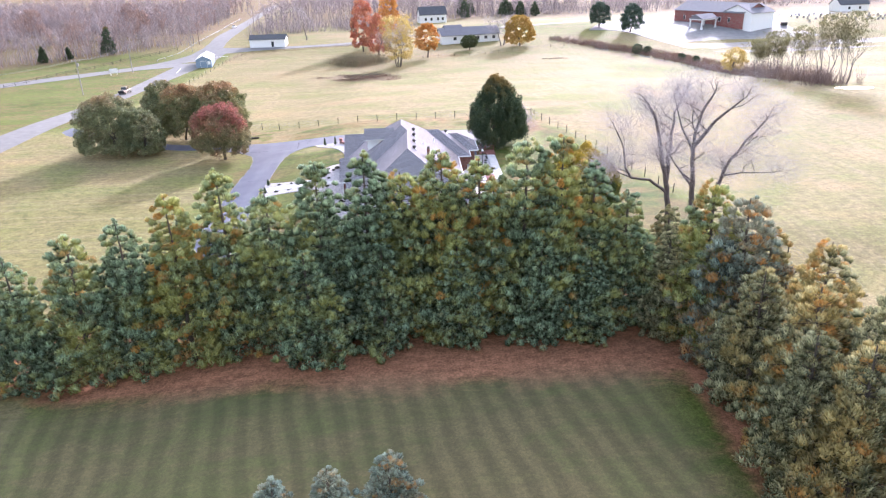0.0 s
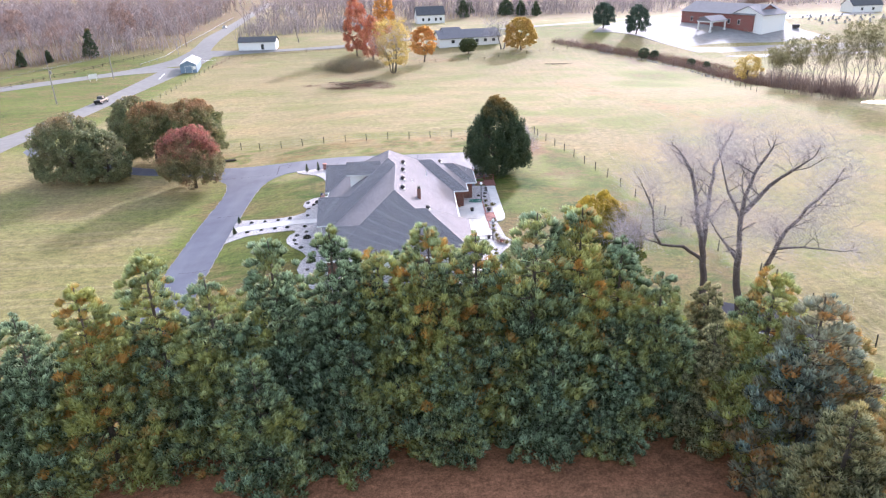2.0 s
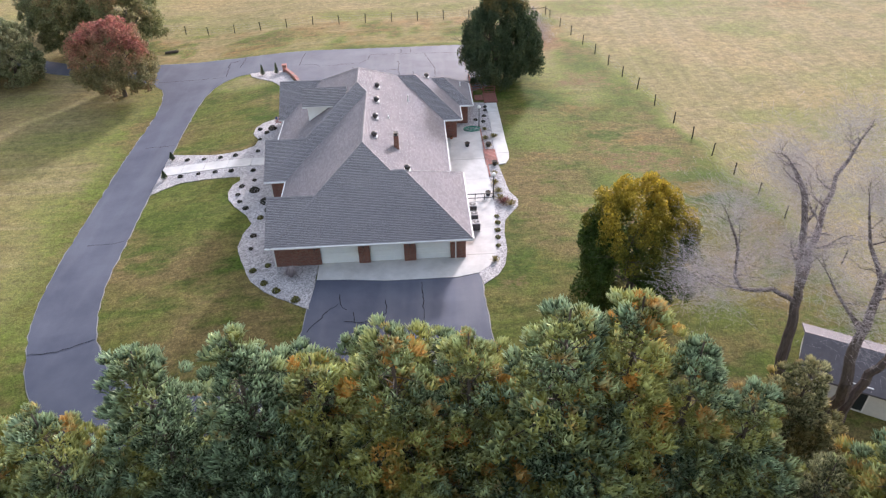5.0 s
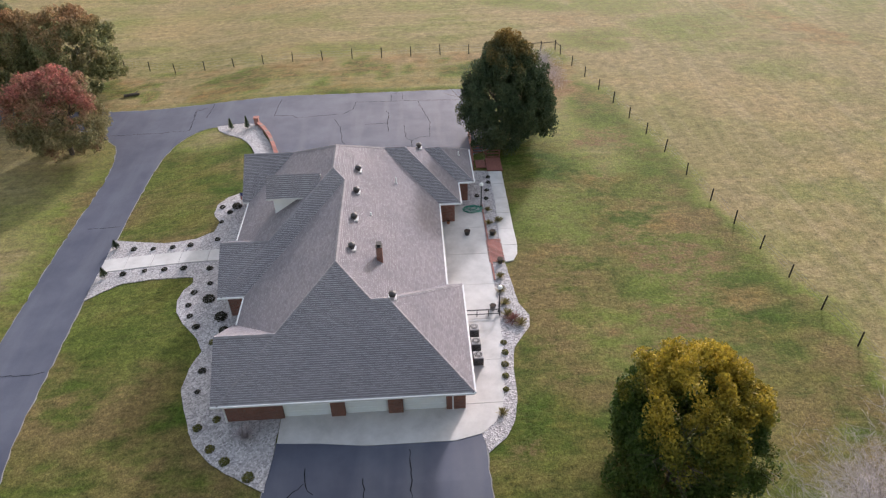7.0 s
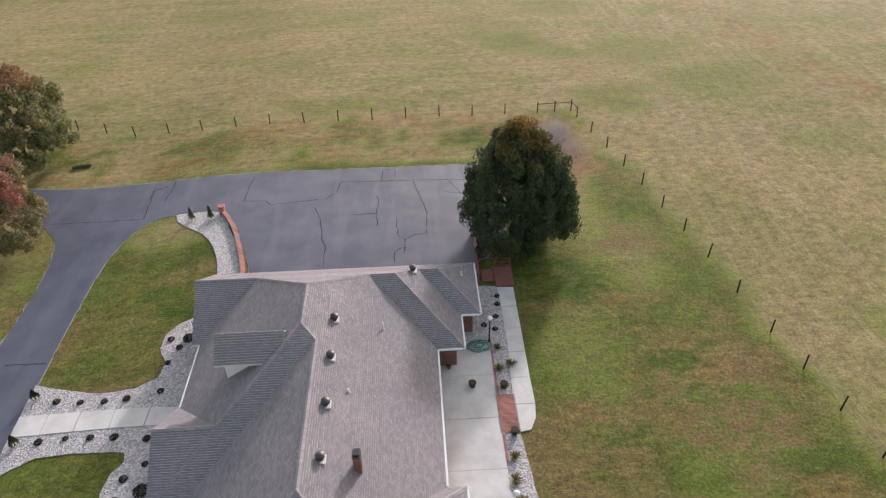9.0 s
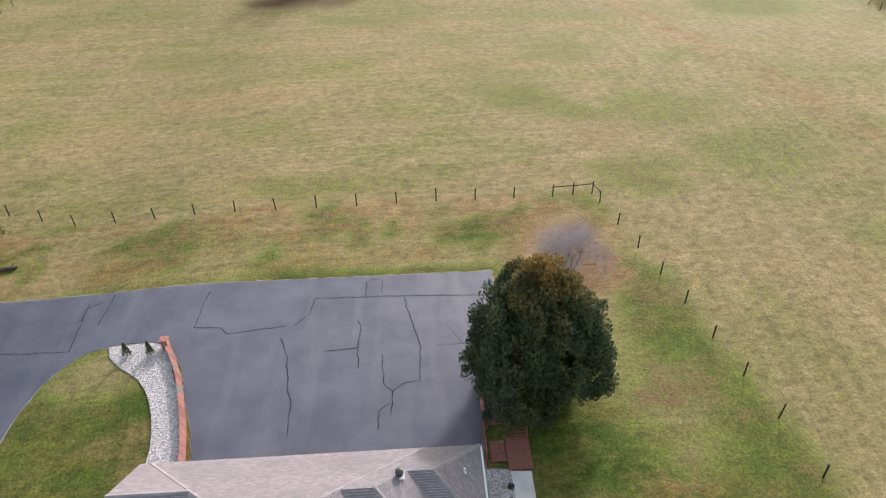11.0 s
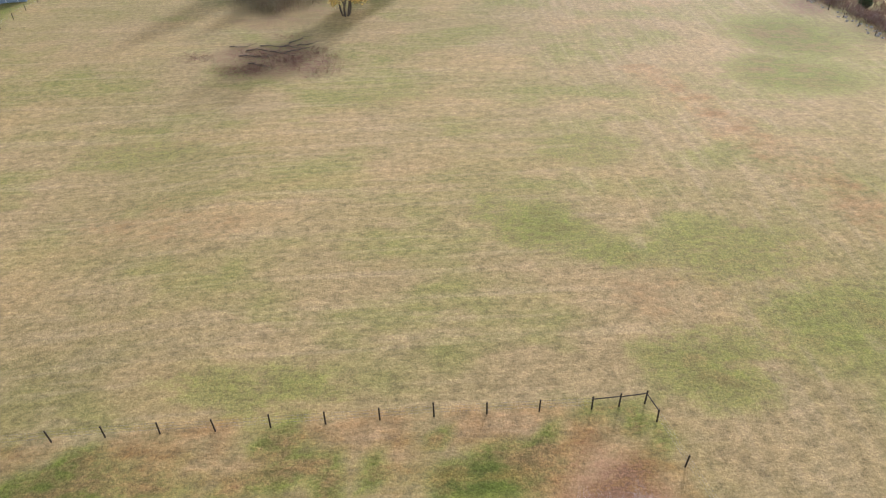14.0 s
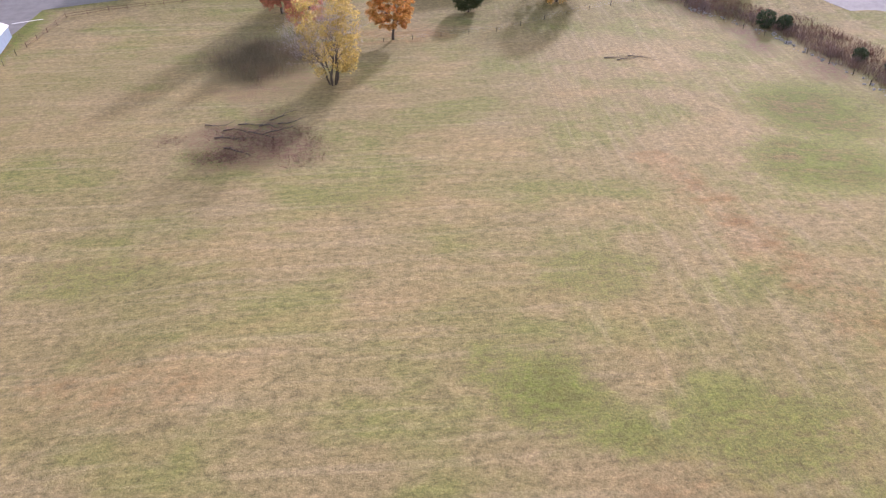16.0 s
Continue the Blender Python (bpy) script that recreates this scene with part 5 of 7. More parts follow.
# ---- trees ----
def pine_mesh(seed, height, radius, low=0.05):
    """Trunk with whorls of limbs; each limb is a flat spray of rounded needle clumps that turn up."""
    rnd = random.Random(seed)
    tv, tf = [], []
    lean = Vector((rnd.uniform(-0.4, 0.4), rnd.uniform(-0.4, 0.4), 0))
    for k in range(6):
        a, b = k / 6, (k + 1) / 6
        tube(tv, tf, lean * a + Vector((0, 0, height * a - 0.3)), lean * b + Vector((0, 0, height * b - 0.3)), 0.2 * (1 - a) + 0.03, 0.2 * (1 - b) + 0.03, 7)
    nv, nf, growth_shade = [], [], []

    def clump(c, out, r, blades):
        """A dome of needle blades round a twig end."""
        axis = (out * 0.45 + Vector((rnd.gauss(0, 0.12), rnd.gauss(0, 0.12), 1))).normalized()
        u1 = axis.orthogonal().normalized()
        v1 = axis.cross(u1)
        spray = rnd.random()
        for j in range(blades):
            h = 1 - 1.25 * (j + 0.5) / blades
            ring = math.sqrt(max(0.0, 1 - h * h))
            th = j * 2.4 + rnd.uniform(-0.3, 0.3)
            d = axis * h + (u1 * math.cos(th) + v1 * math.sin(th)) * ring
            at = c + (d - axis * (d.dot(axis) * 0.25)) * r * rnd.uniform(0.6, 0.95)
            way = axis - d * d.dot(axis) + Vector((rnd.gauss(0, 0.25), rnd.gauss(0, 0.25), 0.15)) + d * rnd.uniform(0.4, 1.1)
            way.normalize()
            across = way.cross(d).normalized()
            ln = r * rnd.uniform(0.65, 1.05)
            across *= ln * rnd.uniform(0.15, 0.25)
            n = len(nv)
            nv.extend((tuple(at - way * ln * 0.45 - across), tuple(at - way * ln * 0.45 + across), tuple(at + way * ln * 0.6)))
            nf.append((n, n + 1, n + 2))
            # painted light: bright at the clump's top, dark below, along with paler tips
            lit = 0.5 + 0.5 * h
            growth_shade.extend((lit * 0.55, spray, 0, 1) * 2 + (min(1.0, lit + 0.25), spray, 0, 1))

    z = height * low
    while z < height - 0.8:
        u = (z - height * low) / (height * (1 - low))
        reach = radius * (0.82 + 0.72 * u if u < 0.25 else (1 - (u - 0.25) / 0.78) ** 0.92)
        turn = rnd.uniform(0, 6.28)
        count = rnd.randint(6, 7)
        for k in range(count):
            ang = turn + 6.28 * k / count + rnd.uniform(-0.3, 0.3)
            r = max(0.5, reach * rnd.choice((0.62, 0.82, 0.95, 1.0, 1.15)) * rnd.uniform(0.92, 1.08))
            start = lean * (z / height) + Vector((0, 0, z + rnd.uniform(-0.15, 0.15)))
            out = Vector((math.cos(ang), math.sin(ang), 0))
            side = Vector((-out.y, out.x, 0))
            end = start + out * r + Vector((0, 0, r * (0.02 + 0.55 * u) * rnd.uniform(0.6, 1.1) - 0.3 * (1 - u)))
            tube(tv, tf, start, end, 0.05 * (1 - u) + 0.015, 0.01, 3)
            for q in range(max(1, min(5, int(r / 0.62)))):
                c = start.lerp(end, max(0.25, 1 - q * 0.66 / r))
                offs = (0.0,) if q == 0 else (-0.36 - 0.14 * q, 0.36 + 0.14 * q) if q < 4 else (0.0,)
                if q in (2, 3) and rnd.random() < 0.6:
                    offs += (0.0,)
                for o in offs:
                    at = c + side * (o + rnd.gauss(0, 0.1)) + out * rnd.gauss(0, 0.14) + Vector((0, 0, rnd.gauss(0.05, 0.08) - 0.1 * abs(o)))
                    clump(at, (out + side * o * 0.7).normalized(), rnd.uniform(0.36, 0.52) * (1 - 0.25 * u), 58 if q < 2 else 40)
        z += rnd.uniform(0.95, 1.25) * (1 - 0.5 * u)
    for q in range(5):
        c = Vector((rnd.gauss(0, 0.25), rnd.gauss(0, 0.25), height - 1.3 + 0.28 * q)) + lean
        clump(c, Vector((rnd.gauss(0, 0.3), rnd.gauss(0, 0.3), 1)), 0.4 - 0.05 * q, 34)
    crown = from_lists("pine_crown", nv, nf)
    layer = crown.color_attributes.new("growth_shade", "FLOAT_COLOR", "POINT")
    layer.data.foreach_set("color", growth_shade)
    return from_lists("pine_trunk", tv, tf), crown


def leaf_crown(seed, z0, z1, radius, shape, count, size, lobe=0.22, clumps_n=150, upright=0.0):
    """Leaves on many uneven clumps that fill the outline; shape gives the half width by height (0 to 1)."""
    rnd = random.Random(seed)
    clumps = []
    while len(clumps) < clumps_n:
        h, a = rnd.random(), rnd.uniform(0, 6.28)
        w = shape(h)
        if rnd.random() > w + 0.15:
            continue
        r = w * (1 - 0.45 * rnd.random() ** 2) * (1 + 0.14 * math.sin(3 * a + seed) + 0.09 * math.sin(7 * h + 2 * a) + 0.11 * math.sin(5 * a + 9 * h + seed))
        clumps.append((Vector((math.cos(a) * r * radius, math.sin(a) * r * radius, z0 + (z1 - z0) * h)), radius * lobe * rnd.uniform(0.6, 1.3)))
    nv, nf = [], []
    for k in range(count):
        c, cr = clumps[k % len(clumps)]
        d = Vector((rnd.gauss(0, 1), rnd.gauss(0, 1), rnd.gauss(0.35, 0.8))).normalized()
        p0 = c + Vector((d.x, d.y, d.z * (0.75 + upright))) * cr * (1 - 0.6 * rnd.random() ** 2)
        nrm = (d + Vector((rnd.gauss(0, 0.6), rnd.gauss(0, 0.6), rnd.gauss(0.2, 0.5)))).normalized()
        u = nrm.orthogonal().normalized()
        v = nrm.cross(u)
        t = rnd.uniform(0, 6.28)
        p, q = u * math.cos(t) + v * math.sin(t), v * math.cos(t) - u * math.sin(t)
        if upright:
            p = (p * 0.6 + Vector((d.x * 0.5, d.y * 0.5, 1.1)) * upright).normalized()
            q = (q - p * q.dot(p)).normalized()
        s = size * rnd.uniform(0.55, 1.35)
        n = len(nv)
        nv += [tuple(p0 - p * s * 0.5), tuple(p0 + q * s * 0.34 + nrm * s * 0.12), tuple(p0 + p * s * 0.6), tuple(p0 - q * s * 0.34 + nrm * s * 0.12)]
        nf.append((n, n + 1, n + 2, n + 3))
    return from_lists("crown", nv, nf)


def limb_frame(seed, height, spread, r0, levels=4, stems=1, fork=0.3, twigs=0, twig_len=0.8, rise=0.12, keep=0.62, apart=0.35, fine=0.011):
    """A branching frame of limbs about height tall, for bare trees and inside crowns; twigs: fine ends as thin slivers."""
    rnd = random.Random(seed)
    tv, tf, ends = [], [], []

    def grow(p, d, ln, r, level):
        n = 4 if level < 2 else 3
        for k in range(n):
            q = p + d * (ln / n)
            r2 = r * (0.88 if level == 0 else 0.8)
            tube(tv, tf, p, q, r, r2, 6 if level == 0 else 4 if level < 3 else 3)
            p, r = q, r2
            d = (d + Vector((rnd.gauss(0, 0.16), rnd.gauss(0, 0.16), rnd.gauss(rise, 0.1)))).normalized()
            if level < levels and (k >= 2 or level):
                for _ in range(2 if k == n - 1 else 1):
                    side = d.orthogonal().normalized()
                    side.rotate(Matrix.Rotation(rnd.uniform(0, 6.28), 3, d))
                    nd = (d * rnd.uniform(0.6, 1.0) + side * rnd.uniform(0.6, 1.1) * spread).normalized()
                    grow(p.copy(), nd, ln * rnd.uniform(0.55, 0.85), r * keep * rnd.uniform(0.8, 1.2), level + 1)
        if level >= levels - 1:
            ends.append((p, d))

    for s in range(stems):
        a = 6.28 * s / stems + rnd.uniform(0, 0.8)
        tilt = 0.0 if stems == 1 else rnd.uniform(0.18, 0.42)
        off = apart if stems > 1 else 0.0
        grow(Vector((off * math.cos(a), off * math.sin(a), -0.3)), Vector((math.cos(a) * tilt, math.sin(a) * tilt, 1)).normalized(), height * fork, r0, 0)
    top = max(v[2] for v in tv)
    k = height / top
    tv = [(x * k, y * k, z * k) for x, y, z in tv]
    wv, wf = [], []
    for i in range(twigs):
        p, d = rnd.choice(ends)
        p = p * k
        e = (d + Vector((rnd.gauss(0, 0.6), rnd.gauss(0, 0.6), rnd.gauss(0.1, 0.5)))).normalized()
        o = p + Vector((rnd.gauss(0, 0.18), rnd.gauss(0, 0.18), rnd.gauss(0, 0.18)))
        ln = twig_len * rnd.uniform(0.5, 1.4)
        w = e.orthogonal().normalized() * fine
        n = len(wv)
        wv += [tuple(o - w), tuple(o + w), tuple(o + e * ln)]
        wf.append((n, n + 1, n + 2))
    return from_lists("limbs", tv, tf), from_lists("twigs", wv, wf) if twigs else None


PINES = [pine_mesh(11, 17.0, 3.7), pine_mesh(12, 17.0, 3.4), pine_mesh(13, 15.0, 3.5), pine_mesh(14, 13.0, 3.3)]
pine_made = {}


def pine(k, x, y, height, turn, material, label, wide=1.0):
    trunk, crown = PINES[k]
    key = (k, material.name)
    if key not in pine_made:
        me = crown.copy()
        me.materials.append(material)
        pine_made[key] = me
    full = (17.0, 17.0, 15.0, 13.0)[k]
    e = thing("pine_tree", (x, y, ground_z(x, y)), label, "pine tree", "pines along the lawn", turn)
    s = height / full
    e.scale = (s * wide, s * wide, s)
    part("trunk", trunk, M_BARK, e)
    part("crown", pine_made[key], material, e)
    return e


ROW = [(-47, -30.5, 11.5), (-42.5, -29.5, 12), (-38.5, -29, 11.5), (-34, -28.5, 12), (-29.5, -27.8, 13.4), (-25.2, -27.0, 14.0), (-21, -26.8, 15.6), (-17.2, -24.8, 16.8), (-13.2, -25.6, 14.6), (-9.3, -24.6, 16.4)]
ROW += [(-5.2, -24.8, 17.2), (-1.8, -24.4, 15.4), (1.4, -24.8, 17.0), (4.8, -24.4, 16.2), (8.4, -24.8, 17.8), (11.8, -24.4, 17.8), (14.6, -25.2, 15.6), (17.6, -25.4, 13.2)]
ROW += [(-3.2, -22.6, 14.2), (-0.2, -22.5, 14.6), (2.8, -22.6, 14.4), (6.4, -22.7, 13.8), (-4.0, -27.8, 10.0), (2.6, -27.6, 10.5), (9.4, -27.8, 10.0), (14.0, -28.2, 9.0)]
rnd_p = random.Random(5)
for i, (x, y, h) in enumerate(ROW):
    y += 0.6 if x > -12 else 0.0
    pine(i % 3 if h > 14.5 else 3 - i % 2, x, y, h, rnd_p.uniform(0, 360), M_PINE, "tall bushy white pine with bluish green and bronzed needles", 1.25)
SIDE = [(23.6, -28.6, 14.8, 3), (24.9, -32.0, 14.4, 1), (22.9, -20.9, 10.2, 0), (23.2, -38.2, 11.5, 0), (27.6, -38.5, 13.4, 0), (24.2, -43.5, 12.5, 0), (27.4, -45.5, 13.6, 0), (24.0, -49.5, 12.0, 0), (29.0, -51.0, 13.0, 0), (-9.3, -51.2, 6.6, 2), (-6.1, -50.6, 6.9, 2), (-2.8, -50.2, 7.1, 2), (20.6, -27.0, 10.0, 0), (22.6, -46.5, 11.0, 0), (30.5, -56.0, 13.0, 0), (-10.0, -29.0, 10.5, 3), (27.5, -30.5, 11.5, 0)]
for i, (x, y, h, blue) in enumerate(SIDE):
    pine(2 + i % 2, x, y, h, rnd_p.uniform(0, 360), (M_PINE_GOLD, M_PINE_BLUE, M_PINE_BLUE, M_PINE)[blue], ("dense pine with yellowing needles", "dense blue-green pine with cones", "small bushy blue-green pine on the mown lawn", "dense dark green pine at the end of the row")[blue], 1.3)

DOME = lambda h: max(0.05, 1 - abs(1.8 * h - 0.8) ** 2.6) ** 0.5 if h > 0.08 else 0.7
TEAR = lambda h: 0.8 + 0.2 * math.sin(h * 5) if h < 0.3 else max(0.02, (1 - ((h - 0.3) / 0.7) ** 1.8)) ** 0.66
EGG = lambda h: 0.78 + 0.22 * math.sin(h * 5) if h < 0.3 else max(0.02, (1 - ((h - 0.3) / 0.7) ** 2.1)) ** 0.62


def leafy(name, label, at, height, radius, material, shape, count, size, seed, base=0.16, trunk_r=0.22, bark=None, category="tree", group="", lobe=0.22, clumps_n=150, upright=0.0):
    x, y = at
    e = thing(name, (x, y, ground_z(x, y)), label, category, group)
    part("trunk", limb_frame(seed, height * 0.85, 0.8, trunk_r, 3)[0], bark or M_BARK, e)
    part("crown", leaf_crown(seed, height * base, height, radius, shape, count, size, lobe, clumps_n, upright), material, e)
    return e


leafy("evergreen_tree", "dark green pear-shaped evergreen tree behind the patio", (13.45, 36.0), 11.4, 4.35, M_CEDAR, TEAR, 90000, 0.21, 21, 0.07, 0.32, lobe=0.13, clumps_n=520, upright=0.8)
FULL = lambda h: max(0.04, 1 - abs(1.55 * h - 0.55) ** 2.3) ** 0.5
leafy("maple_tree", "round maple turning red at the top", (-34.6, 40.6), 9.7, 4.6, M_RED, FULL, 44000, 0.23, 22, lobe=0.13, clumps_n=420, upright=0.35)
leafy("shade_tree", "olive green shade tree beside the lane", (-56.6, 47.3), 10.9, 5.1, M_OLIVE, FULL, 40000, 0.27, 23, 0.08, lobe=0.13, clumps_n=420, upright=0.35)
leafy("shade_tree", "darker low-limbed shade tree beside the lane", (-50.6, 46.0), 8.2, 3.9, M_OLIVE, FULL, 26000, 0.26, 28, 0.1, lobe=0.13, clumps_n=300, upright=0.35)
leafy("shade_tree", "rust-tipped shade tree beside the lane", (-38.6, 56.5), 10.9, 5.0, M_RUST, FULL, 40000, 0.27, 24, lobe=0.13, clumps_n=420, upright=0.35)
leafy("shade_tree", "rust-tipped shade tree beside the lane", (-46.4, 57.3), 10.6, 4.7, M_RUST, FULL, 36000, 0.27, 25, lobe=0.13, clumps_n=420, upright=0.35)
leafy("shade_tree", "olive green shade tree beside the lane", (-52.6, 65.0), 10.2, 4.2, M_OLIVE, FULL, 26000, 0.3, 26, lobe=0.13, clumps_n=360, upright=0.35)
leafy("golden_tree", "broad tree with yellow crown over green lower leaves", (18.2, -6.0), 10.3, 4.0, M_GOLD, EGG, 84000, 0.18, 27, 0.03, lobe=0.13, clumps_n=460, upright=0.5)


def bare(name, label, at, height, seed, spread, r0, levels, stems, twigs, fork=0.3, twig_len=0.8, bark=None, group="", keep=0.62, apart=0.35, fine=0.011):
    e = thing(name, (*at, ground_z(*at)), label, "tree", group)
    limbs, ends = limb_frame(seed, height, spread, r0, levels, stems, fork, twigs, twig_len, 0.12, keep, apart, fine)
    part("trunk", limbs, bark or M_BARK_GREY, e, "forked trunk and limbs")
    if ends:
        tagged(part("twig_haze", ends, M_TWIG, e, "haze of fine twigs"), kind="stuff")
    return e


def old_tree(at, leaders, seed, twigs):
    """A tall bare tree: leaders that bend through a few points, side limbs off them, and a haze of twigs."""
    rnd = random.Random(seed)
    tv, tf, ends = [], [], []

    def limb(p, d, ln, r, level):
        n = 5 if level == 0 else 4
        for k in range(n):
            q = p + d * (ln / n)
            r2 = r * 0.78
            tube(tv, tf, p, q, r, r2, 4 if level == 0 else 3)
            p, r = q, r2
            d = (d + Vector((rnd.gauss(0, 0.2), rnd.gauss(0, 0.2), rnd.gauss(0.04, 0.15)))).normalized()
            if level < 2:
                a = rnd.uniform(0, 6.28)
                nd = (d * 0.8 + Vector((math.cos(a), math.sin(a), rnd.uniform(-0.3, 0.5))) * 0.8).normalized()
                limb(p.copy(), nd, ln * rnd.uniform(0.4, 0.65), r * 0.6, level + 1)
            ends.append((p.copy(), d.copy()))

    for r0, r1, *pts in leaders:
        pts = [Vector(v) for v in pts]
        total = sum((b - a).length for a, b in zip(pts, pts[1:]))
        gone, last = 0.0, None
        for a, b in zip(pts, pts[1:]):
            n = max(2, int((b - a).length / 0.8))
            for k in range(n):
                p, q = a.lerp(b, k / n), a.lerp(b, (k + 1) / n)
                q += Vector((rnd.gauss(0, 0.06), rnd.gauss(0, 0.06), 0)) if k < n - 1 else Vector((0, 0, 0))
                p = last or p
                f = gone / total
                gone += (q - p).length
                r, r2 = r0 + (r1 - r0) * f, r0 + (r1 - r0) * min(1.0, gone / total)
                tube(tv, tf, p, q, r, r2, 8)
                last = q
                if q.z > 11.5 and rnd.random() < 0.85:
                    t = rnd.uniform(0, 6.28)
                    along = (q - p).normalized()
                    nd = (along * rnd.uniform(0.3, 0.8) + Vector((math.cos(t), math.sin(t), rnd.uniform(0.0, 0.5)))).normalized()
                    limb(q.copy(), nd, rnd.uniform(1.7, 3.3) * (1.05 - 0.4 * f), max(0.03, r * rnd.uniform(0.3, 0.5)), 0)
        limb(last.copy(), (pts[-1] - pts[-2]).normalized(), 1.6, r1, 0)
    wv, wf = [], []
    for _ in range(twigs):
        p, d = rnd.choice(ends)
        e2 = (d + Vector((rnd.gauss(0, 0.6), rnd.gauss(0, 0.6), rnd.gauss(0.0, 0.5)))).normalized()
        o = p + Vector((rnd.gauss(0, 0.7), rnd.gauss(0, 0.7), rnd.gauss(0, 0.65)))
        w = e2.orthogonal().normalized() * 0.0048
        n = len(wv)
        wv += [tuple(o - w), tuple(o + w), tuple(o + e2 * rnd.uniform(0.4, 1.2))]
        wf.append((n, n + 1, n + 2))
    e = thing("bare_tree", (*at, ground_z(*at)), "large bare grey tree with spreading limbs", "tree")
    part("trunk", from_lists("trunk", tv, tf), M_BARK_DARK, e, "dark forked trunks and limbs")
    tagged(part("twig_haze", from_lists("twig_haze", wv, wf), M_TWIG, e, "haze of fine twigs"), kind="stuff")


old_tree((25.6, -17.5), [
    (0.42, 0.12, (-0.2, 1.8, -0.4), (-1.4, 1.5, 9.9), (-2.2, 1.3, 12.5), (-2.8, 1.1, 15.2), (-3.3, 1.2, 17.0), (-4.0, 1.3, 18.2)),
    (0.24, 0.08, (-1.6, 1.4, 10.6), (-1.2, 2.2, 14.5), (-1.0, 2.6, 17.2), (-0.2, 3.0, 18.6)),
    (0.16, 0.06, (-1.4, 1.5, 9.4), (-3.4, 1.0, 11.0), (-5.4, 0.7, 11.4), (-6.1, 0.5, 12.5), (-6.4, 0.4, 14.4), (-7.2, 0.2, 16.0)),
    (0.08, 0.03, (-5.4, 0.7, 11.4), (-6.6, 0.3, 12.0), (-7.4, 0.1, 12.7)),
    (0.44, 0.10, (1.2, -1.2, -0.4), (0.2, -2.6, 6.5), (-0.7, -3.0, 10.1), (-1.3, -3.6, 14.0), (-1.5, -4.0, 16.9), (-1.2, -4.2, 18.6), (-0.6, -4.3, 19.8)),
    (0.20, 0.06, (-1.4, -3.8, 15.5), (-0.2, -4.6, 17.8), (1.2, -6.0, 19.8)),
    (0.14, 0.05, (-0.9, -3.1, 11.5), (-2.0, -2.6, 13.0), (-2.8, -2.2, 14.2)),
    (0.14, 0.05, (-1.4, -3.7, 15.0), (-2.4, -3.2, 17.0), (-2.9, -3.0, 18.6)),
    (0.36, 0.08, (1.8, -1.2, -0.4), (1.4, -2.2, 6.0), (1.2, -3.5, 11.0), (1.6, -4.1, 13.5), (2.8, -4.6, 16.0), (4.0, -4.9, 17.6)),
    (0.10, 0.04, (1.3, -3.9, 12.6), (2.5, -5.5, 13.4), (3.6, -7.4, 13.9)),
], 12, 44000)
bare("bare_tree", "small bare ornamental tree with fine grey twigs", (18.7, 49.8), 5.4, 33, 1.15, 0.10, 4, 5, 10000, 0.28, 0.7, None, "", 0.6, 0.2, 0.006)


# ---- fences ----
def fence_line(name, label, points, spacing, height=1.4, material=None, rails=(), size=0.066, wires=(0.5, 0.85, 1.2)):
    """Posts along a line on the land, with thin wires or wooden rails between them."""
    e = tagged(new(name), label, "fence")
    material = material or M_POST
    spots = []
    for (x0, y0), (x1, y1) in zip(points, points[1:]):
        n = max(1, round(math.dist((x0, y0), (x1, y1)) / spacing))
        spots += [(x0 + (x1 - x0) * k / n, y0 + (y1 - y0) * k / n) for k in range(n)]
    spots.append(points[-1])
    rnd = random.Random(len(spots))
    post_me = mesh_of("post", cone(bmesh.new(), size, size * 0.9, -0.3, height, 7))
    post_me.materials.append(material)
    tops = []
    for x, y in spots:
        p = new("post", post_me)
        p.parent = e
        z = ground_z(x, y)
        p.matrix_basis = pose(x, y, z, rnd.gauss(0, 2), rnd.gauss(0, 2), rnd.uniform(0, 360))
        p.scale = (1, 1, rnd.uniform(0.93, 1.06))
        tops.append(Vector((x, y, z)))
    wv, wf = [], []
    for a, b in zip(tops, tops[1:]):
        for h in wires:
            tube(wv, wf, a + Vector((0, 0, h)), b + Vector((0, 0, h)), 0.006, 0.006, 3)
    if wv:
        tagged(part("wire", from_lists("wire", wv, wf), M_GREYMETAL, e, "thin fence wire"), kind="stuff")
    for a, b in zip(tops, tops[1:]):
        for h in rails:
            rv, rf = [], []
            tube(rv, rf, a + Vector((0, 0, h)), b + Vector((0, 0, h + rnd.gauss(0, 0.02))), 0.05, 0.05, 5)
            part("rail", from_lists("rail", rv, rf), material, e)
    return e


M_RAIL = plain("weathered_rail", (0.14, 0.085, 0.05), 0.85, 0.3, 6)
fence_line("pasture_fence", "wire pasture fence on dark round posts", [(19.9, 62.1), (7.98, 62.2), (-8.2, 61.9), (-28.6, 62.4), (-48.0, 69.0)], 4.03)
fence_line("pasture_fence", "wire pasture fence on dark round posts", [(24.42, 60.6), (25.2, 56.65), (26.1, 52.9), (26.98, 49.0), (27.8, 45.1), (28.6, 41.0), (30.2, 33.0), (31.6, 23.5), (33.8, 12.0), (35.2, 4.1), (37.6, -6.0), (41.0, -16.0)], 4.0)
brace = tagged(new("fence_brace"), "braced corner of the pasture fence with top rails", "fence")
CORNER = [(19.9, 62.1), (22.0, 62.2), (24.03, 62.35), (24.42, 60.6)]
for x, y in CORNER[1:3]:
    part("post", cone(bmesh.new(), 0.07, 0.065, ground_z(x, y) - 0.3, ground_z(x, y) + 1.45, 8, (x, y)), M_POST, brace)
